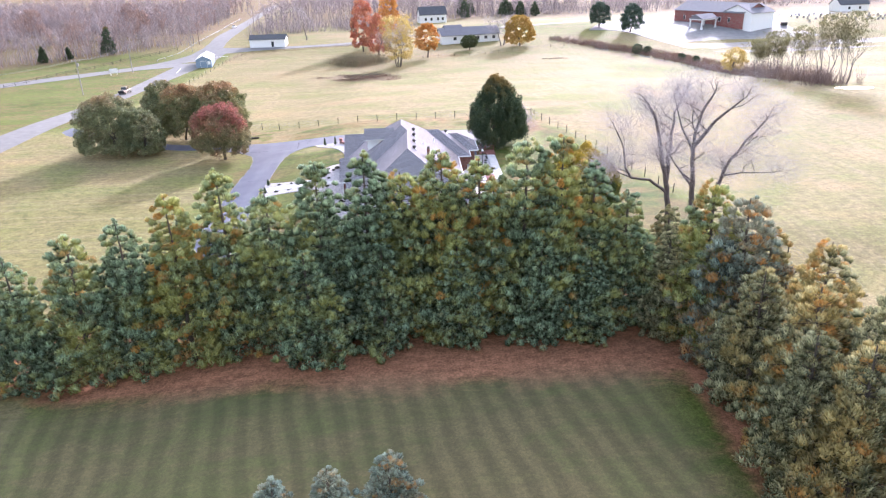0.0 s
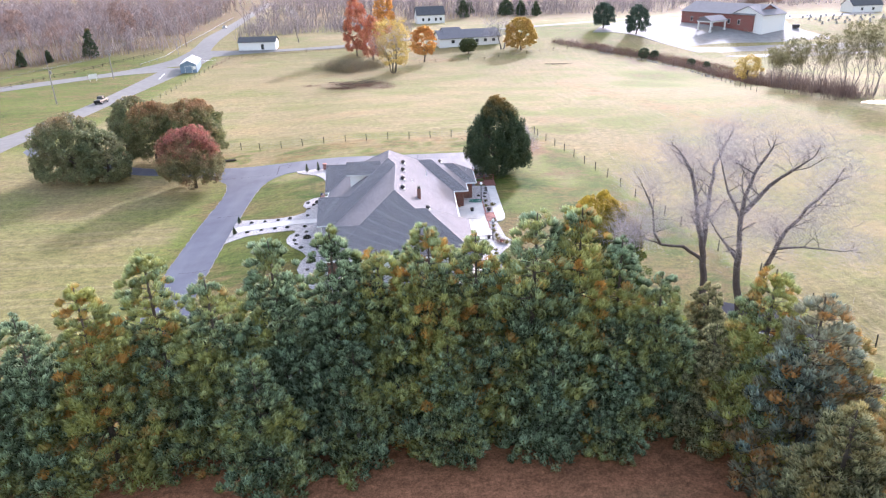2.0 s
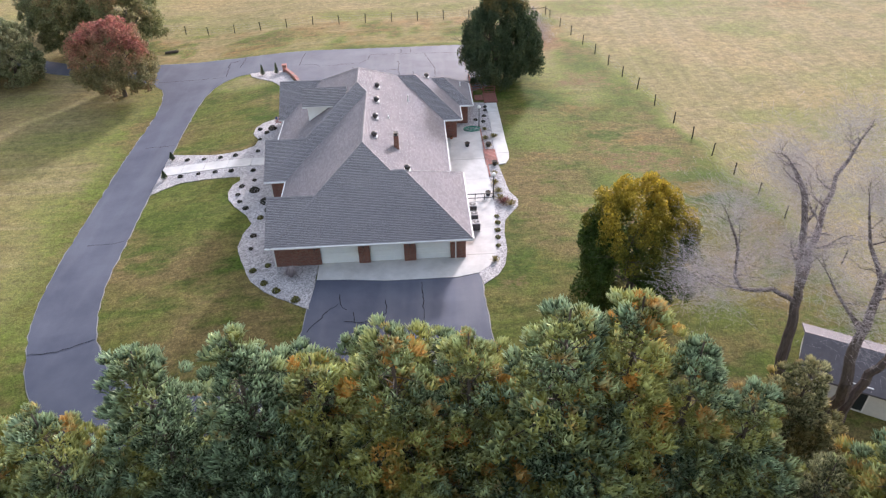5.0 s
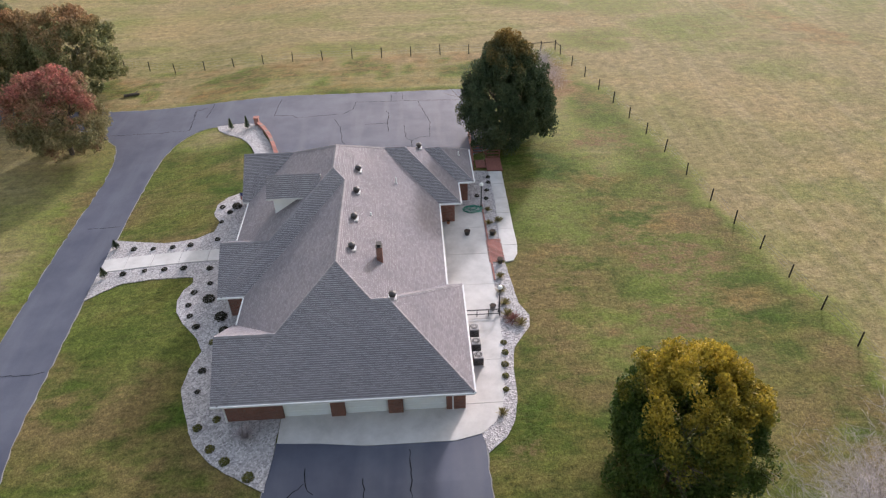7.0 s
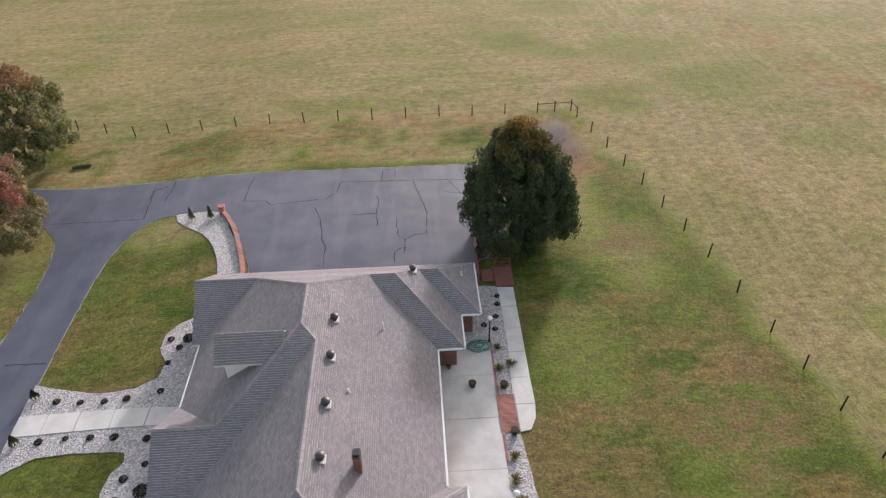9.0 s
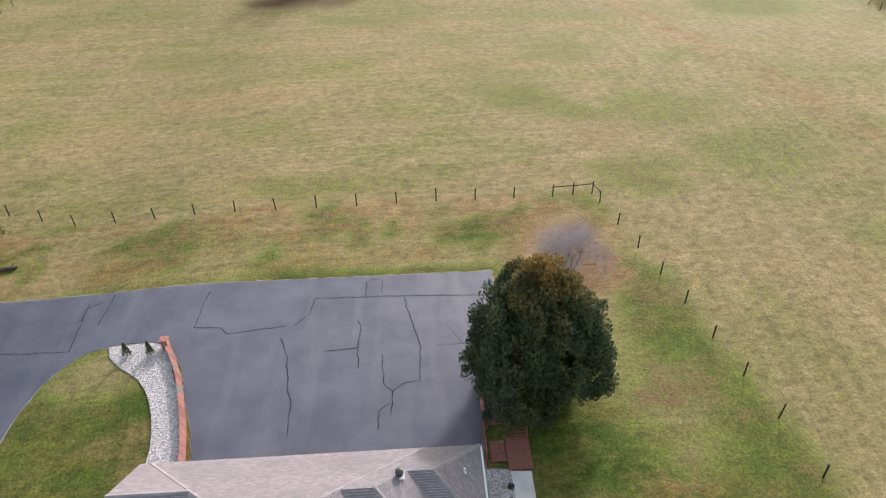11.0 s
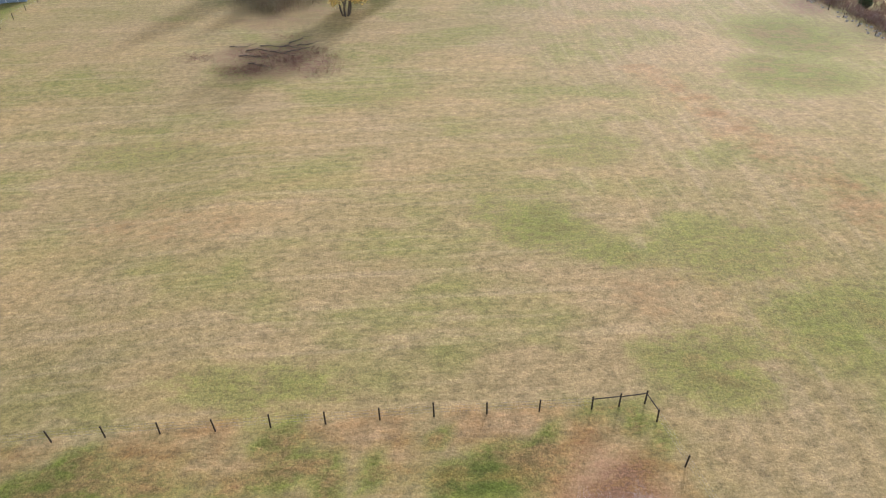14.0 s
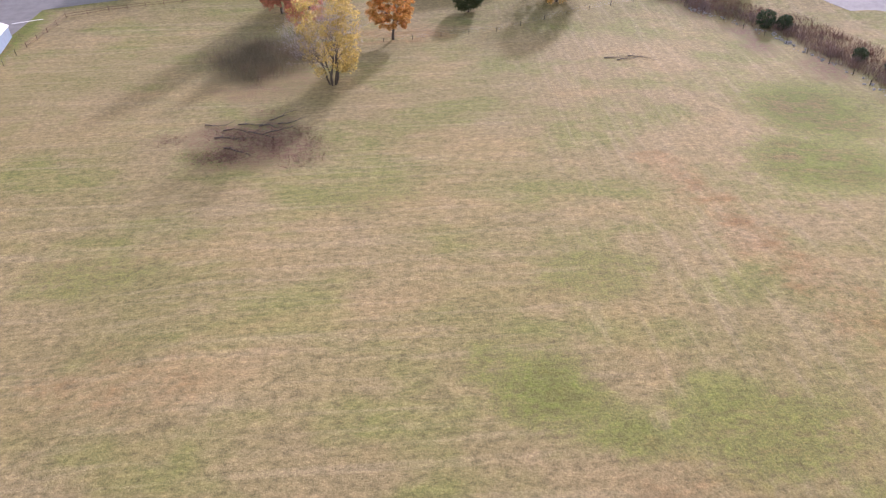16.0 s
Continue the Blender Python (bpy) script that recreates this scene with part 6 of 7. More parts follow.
for (x0, y0), (x1, y1) in zip(CORNER, CORNER[1:]):
    bv, bf = [], []
    tube(bv, bf, (x0, y0, ground_z(x0, y0) + 1.12), (x1, y1, ground_z(x1, y1) + 1.16), 0.045, 0.045, 6)
    part("rail", from_lists("rail", bv, bf), M_POST, brace)
fence_line("split_rail_fence", "weathered wooden rail fence behind the pines", [(-50.0, -21.5), (-30.0, -20.8), (0.0, -20.6), (20.0, -20.6), (27.0, -21.0)], 3.2, 1.25, M_RAIL, (0.35, 0.7, 1.05), 0.06, ())
fence_line("field_fence", "wire field fence beside the road", [(-70.6, 126.0), (-70.7, 133.0), (-71.3, 164.0), (-71.0, 186.0)], 5.0, 1.3)
fence_line("field_fence", "grey wooden rail fence along the lane", [(-70.8, 190.5), (-68.5, 206.5), (-60.0, 210.0), (-40.0, 214.5), (-22.0, 217.5)], 4.2, 1.25, M_RAIL, (0.45, 0.95), 0.08, ())
fence_line("field_fence", "dark rail fence along the verge", [(-131.0, 148.0), (-124.0, 176.0), (-114.0, 200.7), (-98.4, 222.4)], 4.5, 1.3, M_POST, (0.5, 1.0), 0.08, ())
fence_line("field_fence", "wire field fence along the creek", [(56.0, 203.5), (62.0, 206.0), (72.0, 211.0), (80.0, 196.0), (88.0, 182.0), (93.0, 165.0), (95.0, 140.0), (88.0, 104.0)], 5.5, 1.3)
fence_line("field_fence", "wire field fence below the ranch house", [(-18.0, 196.0), (4.0, 186.0), (28.0, 190.0), (56.0, 203.5)], 6.0, 1.1)

# ---- loose things in the yard ----
log = thing("fallen_log", (-32.6, 55.6, ground_z(-32.6, 55.6)), "short dark fallen log on the grass", "log", turn=12)
lv, lf = [], []
tube(lv, lf, (-0.9, 0, 0.16), (0.1, 0.08, 0.2), 0.2, 0.22, 8)
tube(lv, lf, (0.1, 0.08, 0.2), (1.0, 0, 0.18), 0.22, 0.15, 8)
tube(lv, lf, (0.4, 0.05, 0.25), (0.9, 0.4, 0.5), 0.07, 0.03, 5)
part("trunk", from_lists("trunk", lv, lf), M_BARK, log)
rnd_s = random.Random(8)
FALLEN = [(-22.5, 149.5), (-11.0, 149.5), (-19.5, 148.5), (-17.0, 150.0), (-14.5, 149.0), (-21.0, 145.5), (-12.5, 147.0), (-16.0, 146.5), (-18.0, 141.5), (-13.0, 151.5), (49.0, 173.0), (51.5, 172.4), (53.5, 173.8)]
for k, (x, y) in enumerate(FALLEN):
    e = thing("fallen_branch", (x, y, ground_z(x, y)), "dark fallen branch lying in the pasture", "branch", "fallen branches", rnd_s.uniform(-25, 25))
    bv, bf = [], []
    p, d, r = Vector((-rnd_s.uniform(1.2, 2.4), 0, 0.14)), Vector((1, 0, 0)), 0.11
    for s in range(6):
        q = p + d * rnd_s.uniform(0.6, 1.1)
        q.z = max(0.05, q.z + rnd_s.gauss(0, 0.08))
        tube(bv, bf, p, q, r, r * 0.8, 5)
        for _ in range(2):
            t = q + Vector((rnd_s.uniform(0.2, 0.9), rnd_s.gauss(0, 0.7), rnd_s.uniform(0.0, 0.45)))
            tube(bv, bf, q, t, r * 0.5, 0.012, 3)
        p, r = q, r * 0.8
        d = (d + Vector((0, rnd_s.gauss(0, 0.35), 0))).normalized()
    part("limb", from_lists("limb", bv, bf), M_BARK, e)

# grey-roofed shed behind the bare tree
M_TIN = plain("grey_tin_roof", (0.12, 0.112, 0.125), 0.8, 0.2, 2, 0.0, 0.2)
M_SIDING = plain("pale_siding", (0.62, 0.62, 0.62), 0.6, 0.08)


def gabled(name, label, at, turn, size, wall_h, rise, wall_mat, roof_mat, over=0.35, category="building", openings=(), roof_label=""):
    """A simple building: four walls, two roof slopes with thickness, gables, and openings set into the walls."""
    w, d = size
    e = thing(name, (*at, ground_z(*at)), label, category, turn=turn)
    t = 0.2
    for x0, x1, y0, y1 in ((-w / 2, w / 2, -d / 2, -d / 2 + t), (-w / 2, w / 2, d / 2 - t, d / 2), (-w / 2, -w / 2 + t, -d / 2 + t, d / 2 - t), (w / 2 - t, w / 2, -d / 2 + t, d / 2 - t)):
        part("wall", boxed(x0, x1, y0, y1, -1.5, wall_h), wall_mat, e)
    for sx in (-1, 1):
        bm = bmesh.new()
        tri = [(-d / 2, wall_h), (d / 2, wall_h), (0, wall_h + rise)]
        a = [bm.verts.new((sx * w / 2, y, z)) for y, z in tri]
        b = [bm.verts.new((sx * (w / 2 - t), y, z)) for y, z in tri]
        bm.faces.new(a)
        bm.faces.new(b[::-1])
        for i in range(3):
            bm.faces.new((a[i], b[i], b[(i + 1) % 3], a[(i + 1) % 3]))
        bmesh.ops.recalc_face_normals(bm, faces=bm.faces[:])
        part("gable", bm, wall_mat, e)
    k = rise / (d / 2)
    for sy in (-1, 1):
        bm = bmesh.new()
        q = [bm.verts.new((x, sy * y, wall_h + rise - k * y + dz)) for dz in (0.16, 0.02) for x, y in ((-w / 2 - over, 0), (w / 2 + over, 0), (w / 2 + over, d / 2 + over), (-w / 2 - over, d / 2 + over))]
        bm.faces.new(q[:4])
        bm.faces.new(q[4:])
        for i in range(4):
            bm.faces.new((q[i], q[(i + 1) % 4], q[4 + (i + 1) % 4], q[4 + i]))
        bmesh.ops.recalc_face_normals(bm, faces=bm.faces[:])
        part("roof", bm, roof_mat, e, roof_label)
    for kind, side, u, z0, ww, hh, mat in openings:
        s, depth = (-1, d / 2) if side == "s" else (1, d / 2)
        if side in "sn":
            o = part(kind, boxed(u - ww / 2, u + ww / 2, s * depth - 0.06, s * depth + 0.06, z0, z0 + hh), mat, e)
            part(kind + "_frame", boxed(u - ww / 2 - 0.1, u + ww / 2 + 0.1, s * depth - 0.04, s * depth + 0.04, z0 - 0.1, z0 + hh + 0.1), M_WHITE, o)
        else:
            s = -1 if side == "w" else 1
            o = part(kind, boxed(s * w / 2 - 0.06, s * w / 2 + 0.06, u - ww / 2, u + ww / 2, z0, z0 + hh), mat, e)
            part(kind + "_frame", boxed(s * w / 2 - 0.04, s * w / 2 + 0.04, u - ww / 2 - 0.1, u + ww / 2 + 0.1, z0 - 0.1, z0 + hh + 0.1), M_WHITE, o)
    return e


M_GLASS = plain("dark_window_glass", (0.03, 0.035, 0.04), 0.25, 0.1, 2, 0.0, 0.35)
M_ROOFGREY = plain("grey_roofing", (0.16, 0.16, 0.18), 0.85, 0.15, 0.8)
M_ROOFDARK = plain("dark_roofing", (0.07, 0.075, 0.085), 0.85, 0.2, 0.8)
M_BLUE = plain("blue_siding", (0.17, 0.24, 0.33), 0.6, 0.15, 1.0)
M_METALROOF = plain("pale_metal_roof", (0.50, 0.52, 0.55), 0.45, 0.08, 0.5, 0.3)
gabled("garden_shed", "low pale shed with a grey tin roof behind the bare tree", (31.6, -14.4), -30, (7.0, 4.6), 1.9, 1.2, M_SIDING, M_TIN, category="shed", openings=(("door", "s", 0.0, 0.0, 1.0, 2.0, M_GLASS),))
gabled("blue_shed", "blue wooden shed with a pale metal roof by the road", (-77.8, 188.5), 100, (15.5, 5.4), 2.8, 1.3, M_BLUE, M_METALROOF, 0.2, "shed", (("door", "w", 0.0, 0.0, 2.2, 2.3, M_BLUE), ("window", "w", -1.9, 1.2, 0.8, 0.9, M_WHITE)))
gabled("white_building", "long white building with a dark roof", (-60.5, 225.0), -2, (14.8, 6.5), 3.0, 1.6, M_WHITE, M_ROOFDARK, openings=(("door", "s", 2.2, 0.0, 1.1, 2.1, M_GLASS),))
gabled("ranch_house", "white ranch house with a grey roof behind the pasture", (24.0, 221.5), 12, (25.0, 9.5), 3.0, 2.6, M_WHITE, M_ROOFGREY, 0.5, "house", tuple(("window", "s", u, 1.0, 1.3, 1.2, M_GLASS) for u in (-7.0, -2.5, 3.0, 6.5, 10.0)) + (("door", "s", 0.2, 0.0, 1.0, 2.1, M_ROOFDARK),))
gabled("ranch_wing", "white house wing with a raised grey gable roof", (17.5, 221.2), 12, (7.0, 11.0), 3.2, 3.3, M_WHITE, M_ROOFGREY, 0.4, "house", (("window", "s", 0.0, 1.0, 1.4, 1.2, M_GLASS),))
gabled("white_house", "white cottage with a dark gabled roof", (11.5, 300.0), 8, (14.0, 9.0), 4.2, 3.6, M_WHITE, M_ROOFDARK, 0.4, "house", tuple(("window", "s", u, 1.2, 1.1, 1.4, M_GLASS) for u in (-4.0, -1.0, 2.5, 5.0)) + (("window", "w", 0.0, 1.5, 1.2, 1.5, M_GLASS),))
gabled("village_house", "distant pale house with a dark roof", (228.0, 285.0), 5, (16.0, 9.0), 3.4, 3.2, M_WHITE, M_ROOFDARK, 0.4, "house", (("window", "s", -3.0, 1.0, 1.2, 1.3, M_GLASS), ("window", "s", 3.0, 1.0, 1.2, 1.3, M_GLASS)))

# brick hall with a white gable end and a portico
M_HALLBRICK = brick_material("hall_brick", (0.24, 0.075, 0.065))
hall = gabled("brick_hall", "red brick hall with grey roof and white end wall", (144.0, 248.0), 118, (38.0, 18.0), 5.2, 3.6, M_HALLBRICK, M_ROOFGREY, 0.5, "hall", tuple(("window", "n", u, 1.2, 1.1, 1.8, M_GLASS) for u in (-12, -7, 8, 13)))
gabled("hall_front", "white gabled front block of the brick hall", (150.5, 234.0), 28, (15.0, 15.0), 6.4, 3.2, M_WHITE, M_ROOFGREY, 0.5, "hall", (("window", "w", 0.0, 1.2, 1.1, 1.8, M_GLASS),))
portico = thing("portico", (131.0, 235.5, ground_z(131, 235.5)), "gabled white portico on four posts before the hall", "portico", turn=28)
for x in (-4.5, 4.5):
    for y in (-3.2, 3.2):
        part("column", box(boxed(x - 0.25, x + 0.25, y - 0.25, y + 0.25, -1.5, 3.4), x - 0.4, x + 0.4, y - 0.4, y + 0.4, -1.5, 0.3), M_WHITE, portico)
part("beam", boxed(-5.0, 5.0, -3.7, 3.7, 3.4, 3.9), M_WHITE, portico)
bm = bmesh.new()
pr = [bm.verts.new((x, y, z)) for x in (-5.4, 5.4) for y, z in ((-4.1, 3.92), (4.1, 3.92), (0, 5.9))]
for f3 in ((0, 1, 2), (3, 5, 4), (0, 3, 4, 1), (1, 4, 5, 2), (0, 2, 5, 3)):
    bm.faces.new([pr[i] for i in f3])
bmesh.ops.recalc_face_normals(bm, faces=bm.faces[:])
part("roof", bm, M_ROOFGREY, portico)
LOT = [(80.0, 238.0), (92.0, 234.5), (104.0, 214.0), (118.0, 192.0), (135.0, 186.0), (180.0, 190.0), (215.0, 205.0), (215.0, 214.0), (178.0, 206.0), (168.0, 236.0), (176.0, 262.0), (230.0, 272.0), (230.0, 280.0), (160.0, 278.0), (120.0, 284.0), (96.0, 266.0)]
M_LOT = concrete_material("parking_lot", 0.21)
tagged(part("parking_lot", draped("parking_lot", rounded(LOT, 2.5), 0.06, cell=8), M_LOT), "pale paved parking lot round the hall", "parking lot", kind="structure")
dump = thing("dumpster", (167.0, 233.0, ground_z(167, 233) + 0.06), "dark green refuse dumpster on the lot", "dumpster")
part("bin", boxed(-1.2, 1.2, -0.8, 0.8, 0.1, 1.4, bevel=0.05), M_DARK, dump)
part("lid", boxed(-1.25, 1.25, -0.85, 0.85, 1.4, 1.48, bevel=0.02), M_POST, dump)
M_STONE = plain("grave_stone", (0.30, 0.29, 0.275), 0.7, 0.2, 2)
rnd_g = random.Random(12)
for k in range(42):
    x, y = 184 + (k % 9) * 5 + rnd_g.gauss(0, 0.9), 240 + (k // 9) * 7 + rnd_g.gauss(0, 0.9)
    e = thing("headstone", (x, y, ground_z(x, y)), "small pale upright headstone on grass", "headstone", "headstones")
    h = rnd_g.uniform(0.6, 1.2)
    part("slab", boxed(-0.4, 0.4, -0.12, 0.12, 0.15, h, bevel=0.05), M_STONE, e)
    part("base", boxed(-0.55, 0.55, -0.22, 0.22, -0.2, 0.15), M_STONE, e)

# ---- road furniture and vehicles ----
M_POLE = plain("weathered_pole", (0.27, 0.25, 0.235), 0.85, 0.2, 4)

def power_pole(x, y, h):
    e = thing("power_pole", (x, y, ground_z(x, y)), "tall wooden power pole with crossarm", "power pole", "power poles")
    part("pole", cone(bmesh.new(), 0.17, 0.11, -0.5, h, 9), M_POLE, e)
    part("crossarm", boxed(-1.2, 1.2, -0.06, 0.06, h - 0.7, h - 0.55), M_POLE, e)
    part("transformer", cone(bmesh.new(), 0.28, 0.28, h - 2.1, h - 1.2, 12, (0.4, 0)), M_GREYMETAL, e)
    for sx in (-1.1, 0, 1.1):
        part("insulator", cone(bmesh.new(), 0.05, 0.05, h - 0.55, h - 0.35, 6, (sx, 0)), M_WHITE, e)
    return Vector((x, y, ground_z(x, y) + h - 0.4))


heads = [power_pole(*p) for p in ((-110.0, 78.0, 10.5), (-98.1, 129.4, 10.3), (-100.0, 174.5, 9.5), (-102.0, 255.0, 10.0), (-108.0, 330.0, 10.0))]
wire_e = tagged(new("power_line"), "sagging power lines between the poles", "power line")
for dx in (-1.1, 0.0, 1.1):
    wv, wf = [], []
    for a, b in zip(heads, heads[1:]):
        prev = None
        for k in range(13):
            t = k / 12
            p = a.lerp(b, t) + Vector((dx, 0, -3.2 * t * (1 - t)))
            if prev is not None:
                tube(wv, wf, prev, p, 0.025, 0.025, 3)
            prev = p
    part("wire", from_lists("wire", wv, wf), M_GREYMETAL, wire_e)
e = thing("street_lamp", (-91.0, 218.0, ground_z(-91, 218)), "tall grey street lamp at the road fork", "street lamp")
part("pole", cone(bmesh.new(), 0.1, 0.07, 0, 6.0, 8), M_GREYMETAL, e)
part("lamp_head", boxed(-0.2, 1.0, -0.15, 0.15, 5.9, 6.1, bevel=0.04), M_GREYMETAL, e)
sign = thing("road_sign", (-105.0, 170.5, ground_z(-105, 170.5)), "white sign panel on two posts", "sign", turn=35)
part("panel", boxed(-1.3, 1.3, -0.04, 0.04, 0.7, 2.2, bevel=0.02), M_WHITE, sign)
for x in (-1.0, 1.0):
    part("post", boxed(x - 0.06, x + 0.06, 0.045, 0.16, -0.3, 2.2), M_WHITE, sign)
guard = tagged(new("guardrail"), "steel guardrail along the rising road", "guardrail")
GR = [(-99.9, 200.4), (-95.0, 214.0), (-94.0, 240.0), (-95.5, 275.0), (-99.0, 311.0), (-104.0, 370.0)]
for (x0, y0), (x1, y1) in zip(GR, GR[1:]):
    rv, rf = [], []
    tube(rv, rf, (x0, y0, ground_z(x0, y0) + 0.6), (x1, y1, ground_z(x1, y1) + 0.6), 0.07, 0.07, 5)
    part("beam", from_lists("beam", rv, rf), M_GREYMETAL, guard)
    n = int(math.dist((x0, y0), (x1, y1)) / 4)
    for k in range(n):
        x, y = x0 + (x1 - x0) * k / n, y0 + (y1 - y0) * k / n
        part("post", boxed(x - 0.08, x + 0.08, y - 0.08, y + 0.08, ground_z(x, y) - 0.3, ground_z(x, y) + 0.7), M_GREYMETAL, guard)
M_LINE = plain("road_paint", (0.75, 0.75, 0.72), 0.6, 0.05)
for k, (x, y, tn, ln) in enumerate(((-84.0, 175.0, 10, 12.0), (-78.0, 205.0, -70, 9.0), (-79.5, 196.0, 5, 8.0))):
    rm = draped("road_marking", [(x + dx * math.cos(radians(tn)) - dy * math.sin(radians(tn)), y + dx * math.sin(radians(tn)) + dy * math.cos(radians(tn))) for dx, dy in ((-0.15, -ln / 2), (0.15, -ln / 2), (0.15, ln / 2), (-0.15, ln / 2))], 0.058, 0.002)
    tagged(part("road_marking", rm, M_LINE), "white painted road line", "road marking", kind="structure")

M_CARBLACK = plain("black_car_paint", (0.015, 0.015, 0.017), 0.35, 0.1, 2, 0.0, 0.3)
M_LOAD = plain("dusty_load", (0.20, 0.19, 0.18), 0.8, 0.2, 3)
M_CARWHITE = plain("white_car_paint", (0.75, 0.75, 0.75), 0.25, 0.03, 2, 0.0, 0.6)
M_TYRE = plain("tyre_rubber", (0.02, 0.02, 0.02), 0.85, 0.1)


def wheels(e, xs, y, r):
    for x in xs:
        for s in (-1, 1):
            m = Matrix.Translation((x, s * y, r)) @ Matrix.Rotation(radians(90), 4, "X")
            w = part("wheel", cone(bmesh.new(), r, r, -0.12, 0.12, 18, m=m), M_TYRE, e)
            part("rim", cone(bmesh.new(), r * 0.6, r * 0.6, -0.13, 0.13, 14, m=m), M_GREYMETAL, w)


def hull(sections):
    """A body lofted through cross sections: x, half width, z low, z high."""
    bm = bmesh.new()
    rings = []
    for x, w, z0, z1 in sections:
        rings.append([bm.verts.new(v) for v in ((x, -w, z0), (x, w, z0), (x, w * 0.98, (z0 + z1) / 2), (x, w * 0.86, z1), (x, -w * 0.86, z1), (x, -w * 0.98, (z0 + z1) / 2))])
    for a, b in zip(rings, rings[1:]):
        for i in range(6):
            j = (i + 1) % 6
            bm.faces.new((a[i], a[j], b[j], b[i]))
    bm.faces.new(rings[0][::-1])
    bm.faces.new(rings[-1])
    bmesh.ops.recalc_face_normals(bm, faces=bm.faces[:])
    return bm


truck = thing("pickup_truck", (-85.4, 128.6, ground_z(-85.4, 128.6) + 0.05), "black pickup truck with a pale load on the road", "pickup truck", turn=88)
part("body", hull(((-2.8, 0.9, 0.5, 1.1), (-2.6, 0.97, 0.42, 1.15), (0.9, 0.98, 0.42, 1.15), (1.0, 0.97, 0.42, 1.12), (2.5, 0.92, 0.45, 1.02), (2.75, 0.8, 0.5, 0.85))), M_CARBLACK, truck)
part("cab", hull(((-0.8, 0.85, 1.1, 1.2), (-0.65, 0.82, 1.1, 1.85), (0.5, 0.82, 1.1, 1.88), (1.2, 0.84, 1.05, 1.15))), M_GLASS, truck)
part("cab_roof", boxed(-0.62, 0.5, -0.7, 0.7, 1.86, 1.92, bevel=0.03), M_CARBLACK, truck)
part("load", boxed(-2.4, -1.7, -0.6, 0.4, 1.05, 1.35, bevel=0.08), M_LOAD, truck)
part("tailgate", boxed(-2.86, -2.8, -0.85, 0.85, 0.6, 1.12, bevel=0.02), M_CARBLACK, truck)
wheels(truck, (-1.75, 1.75), 0.86, 0.4)
car = thing("white_car", (-93.5, 305.0, ground_z(-93.5, 305.0) + 0.05), "white car on the rising road", "car", turn=95)
part("body", hull(((-2.3, 0.8, 0.4, 0.8), (-2.1, 0.88, 0.35, 0.95), (1.9, 0.88, 0.35, 0.9), (2.3, 0.75, 0.4, 0.7))), M_CARWHITE, car)
part("cabin", hull(((-1.7, 0.75, 0.9, 1.0), (-1.0, 0.7, 0.9, 1.45), (0.4, 0.7, 0.9, 1.45), (1.2, 0.75, 0.88, 0.95))), M_GLASS, car)
part("car_roof", boxed(-1.0, 0.4, -0.6, 0.6, 1.44, 1.49, bevel=0.03), M_CARWHITE, car)
wheels(car, (-1.4, 1.4), 0.8, 0.33)

# ---- trees beyond the pasture ----
leafy("maple_tree", "tall crimson and orange maple", (-19.5, 205.0), 21.0, 4.6, M_CRIMSON, EGG, 24000, 0.32, 51, 0.1, lobe=0.15, clumps_n=300, upright=0.4)
leafy("maple_tree", "tall slender orange-red maple", (-13.0, 196.0), 15.5, 3.6, M_CRIMSON, EGG, 16000, 0.32, 52, 0.1, lobe=0.16, clumps_n=240, upright=0.4)
e = thing("autumn_tree", (-4.9, 165.2, ground_z(-4.9, 165.2)), "thin-leaved yellow tree with several grey trunks", "tree")
limbs, ends = limb_frame(53, 16.0, 0.55, 0.24, 4, 5, 0.42, 3000, 1.2, 0.14, 0.66, 0.6, 0.014)
part("trunk", limbs, M_BARK, e, "cluster of grey-brown trunks")
tagged(part("twig_haze", ends, M_TWIG, e, "haze of fine twigs"), kind="stuff")
part("crown", leaf_crown(53, 2.6, 17.0, 5.4, lambda h: 0.55 + 0.45 * math.sin(h * 2.6), 9000, 0.34, 0.2, 200), M_YELLOW, e)
leafy("maple_tree", "small bright orange maple", (5.9, 187.5), 12.3, 4.2, M_ORANGE, DOME, 15000, 0.32, 54, 0.25, lobe=0.16, clumps_n=240)
leafy("maple_tree", "orange maple behind the others", (-9.0, 228.0), 20.0, 4.2, M_ORANGE, EGG, 14000, 0.4, 55, 0.2, lobe=0.16, clumps_n=240)
leafy("maple_tree", "round golden orange maple", (44.0, 206.5), 11.8, 5.4, M_AMBER, FULL, 26000, 0.34, 56, 0.12, lobe=0.14, clumps_n=300)
leafy("small_tree", "small dark green tree in the pasture corner", (23.0, 202.0), 5.5, 3.2, M_GREENLEAF, DOME, 5000, 0.4, 57, 0.2, 0.14)
leafy("ornamental_tree", "round dark green tree on the hall lawn", (87.0, 247.0), 10.5, 4.2, M_HOLLY, FULL, 18000, 0.34, 58, 0.14, lobe=0.15, clumps_n=300, upright=0.4)
leafy("ornamental_tree", "round dark green tree on the hall lawn", (97.0, 231.5), 11.6, 4.4, M_HOLLY, FULL, 18000, 0.34, 59, 0.12, lobe=0.15, clumps_n=300, upright=0.4)
bare("bare_tree", "grey half-bare tree beside the golden maple", (37.0, 209.0), 13.0, 60, 0.9, 0.2, 4, 2, 4000, 0.3, 1.4)
bare("bare_tree", "leaning bare tree at the field edge", (-46.0, 236.0), 14.0, 61, 0.8, 0.2, 4, 1, 1500, 0.3, 1.2)
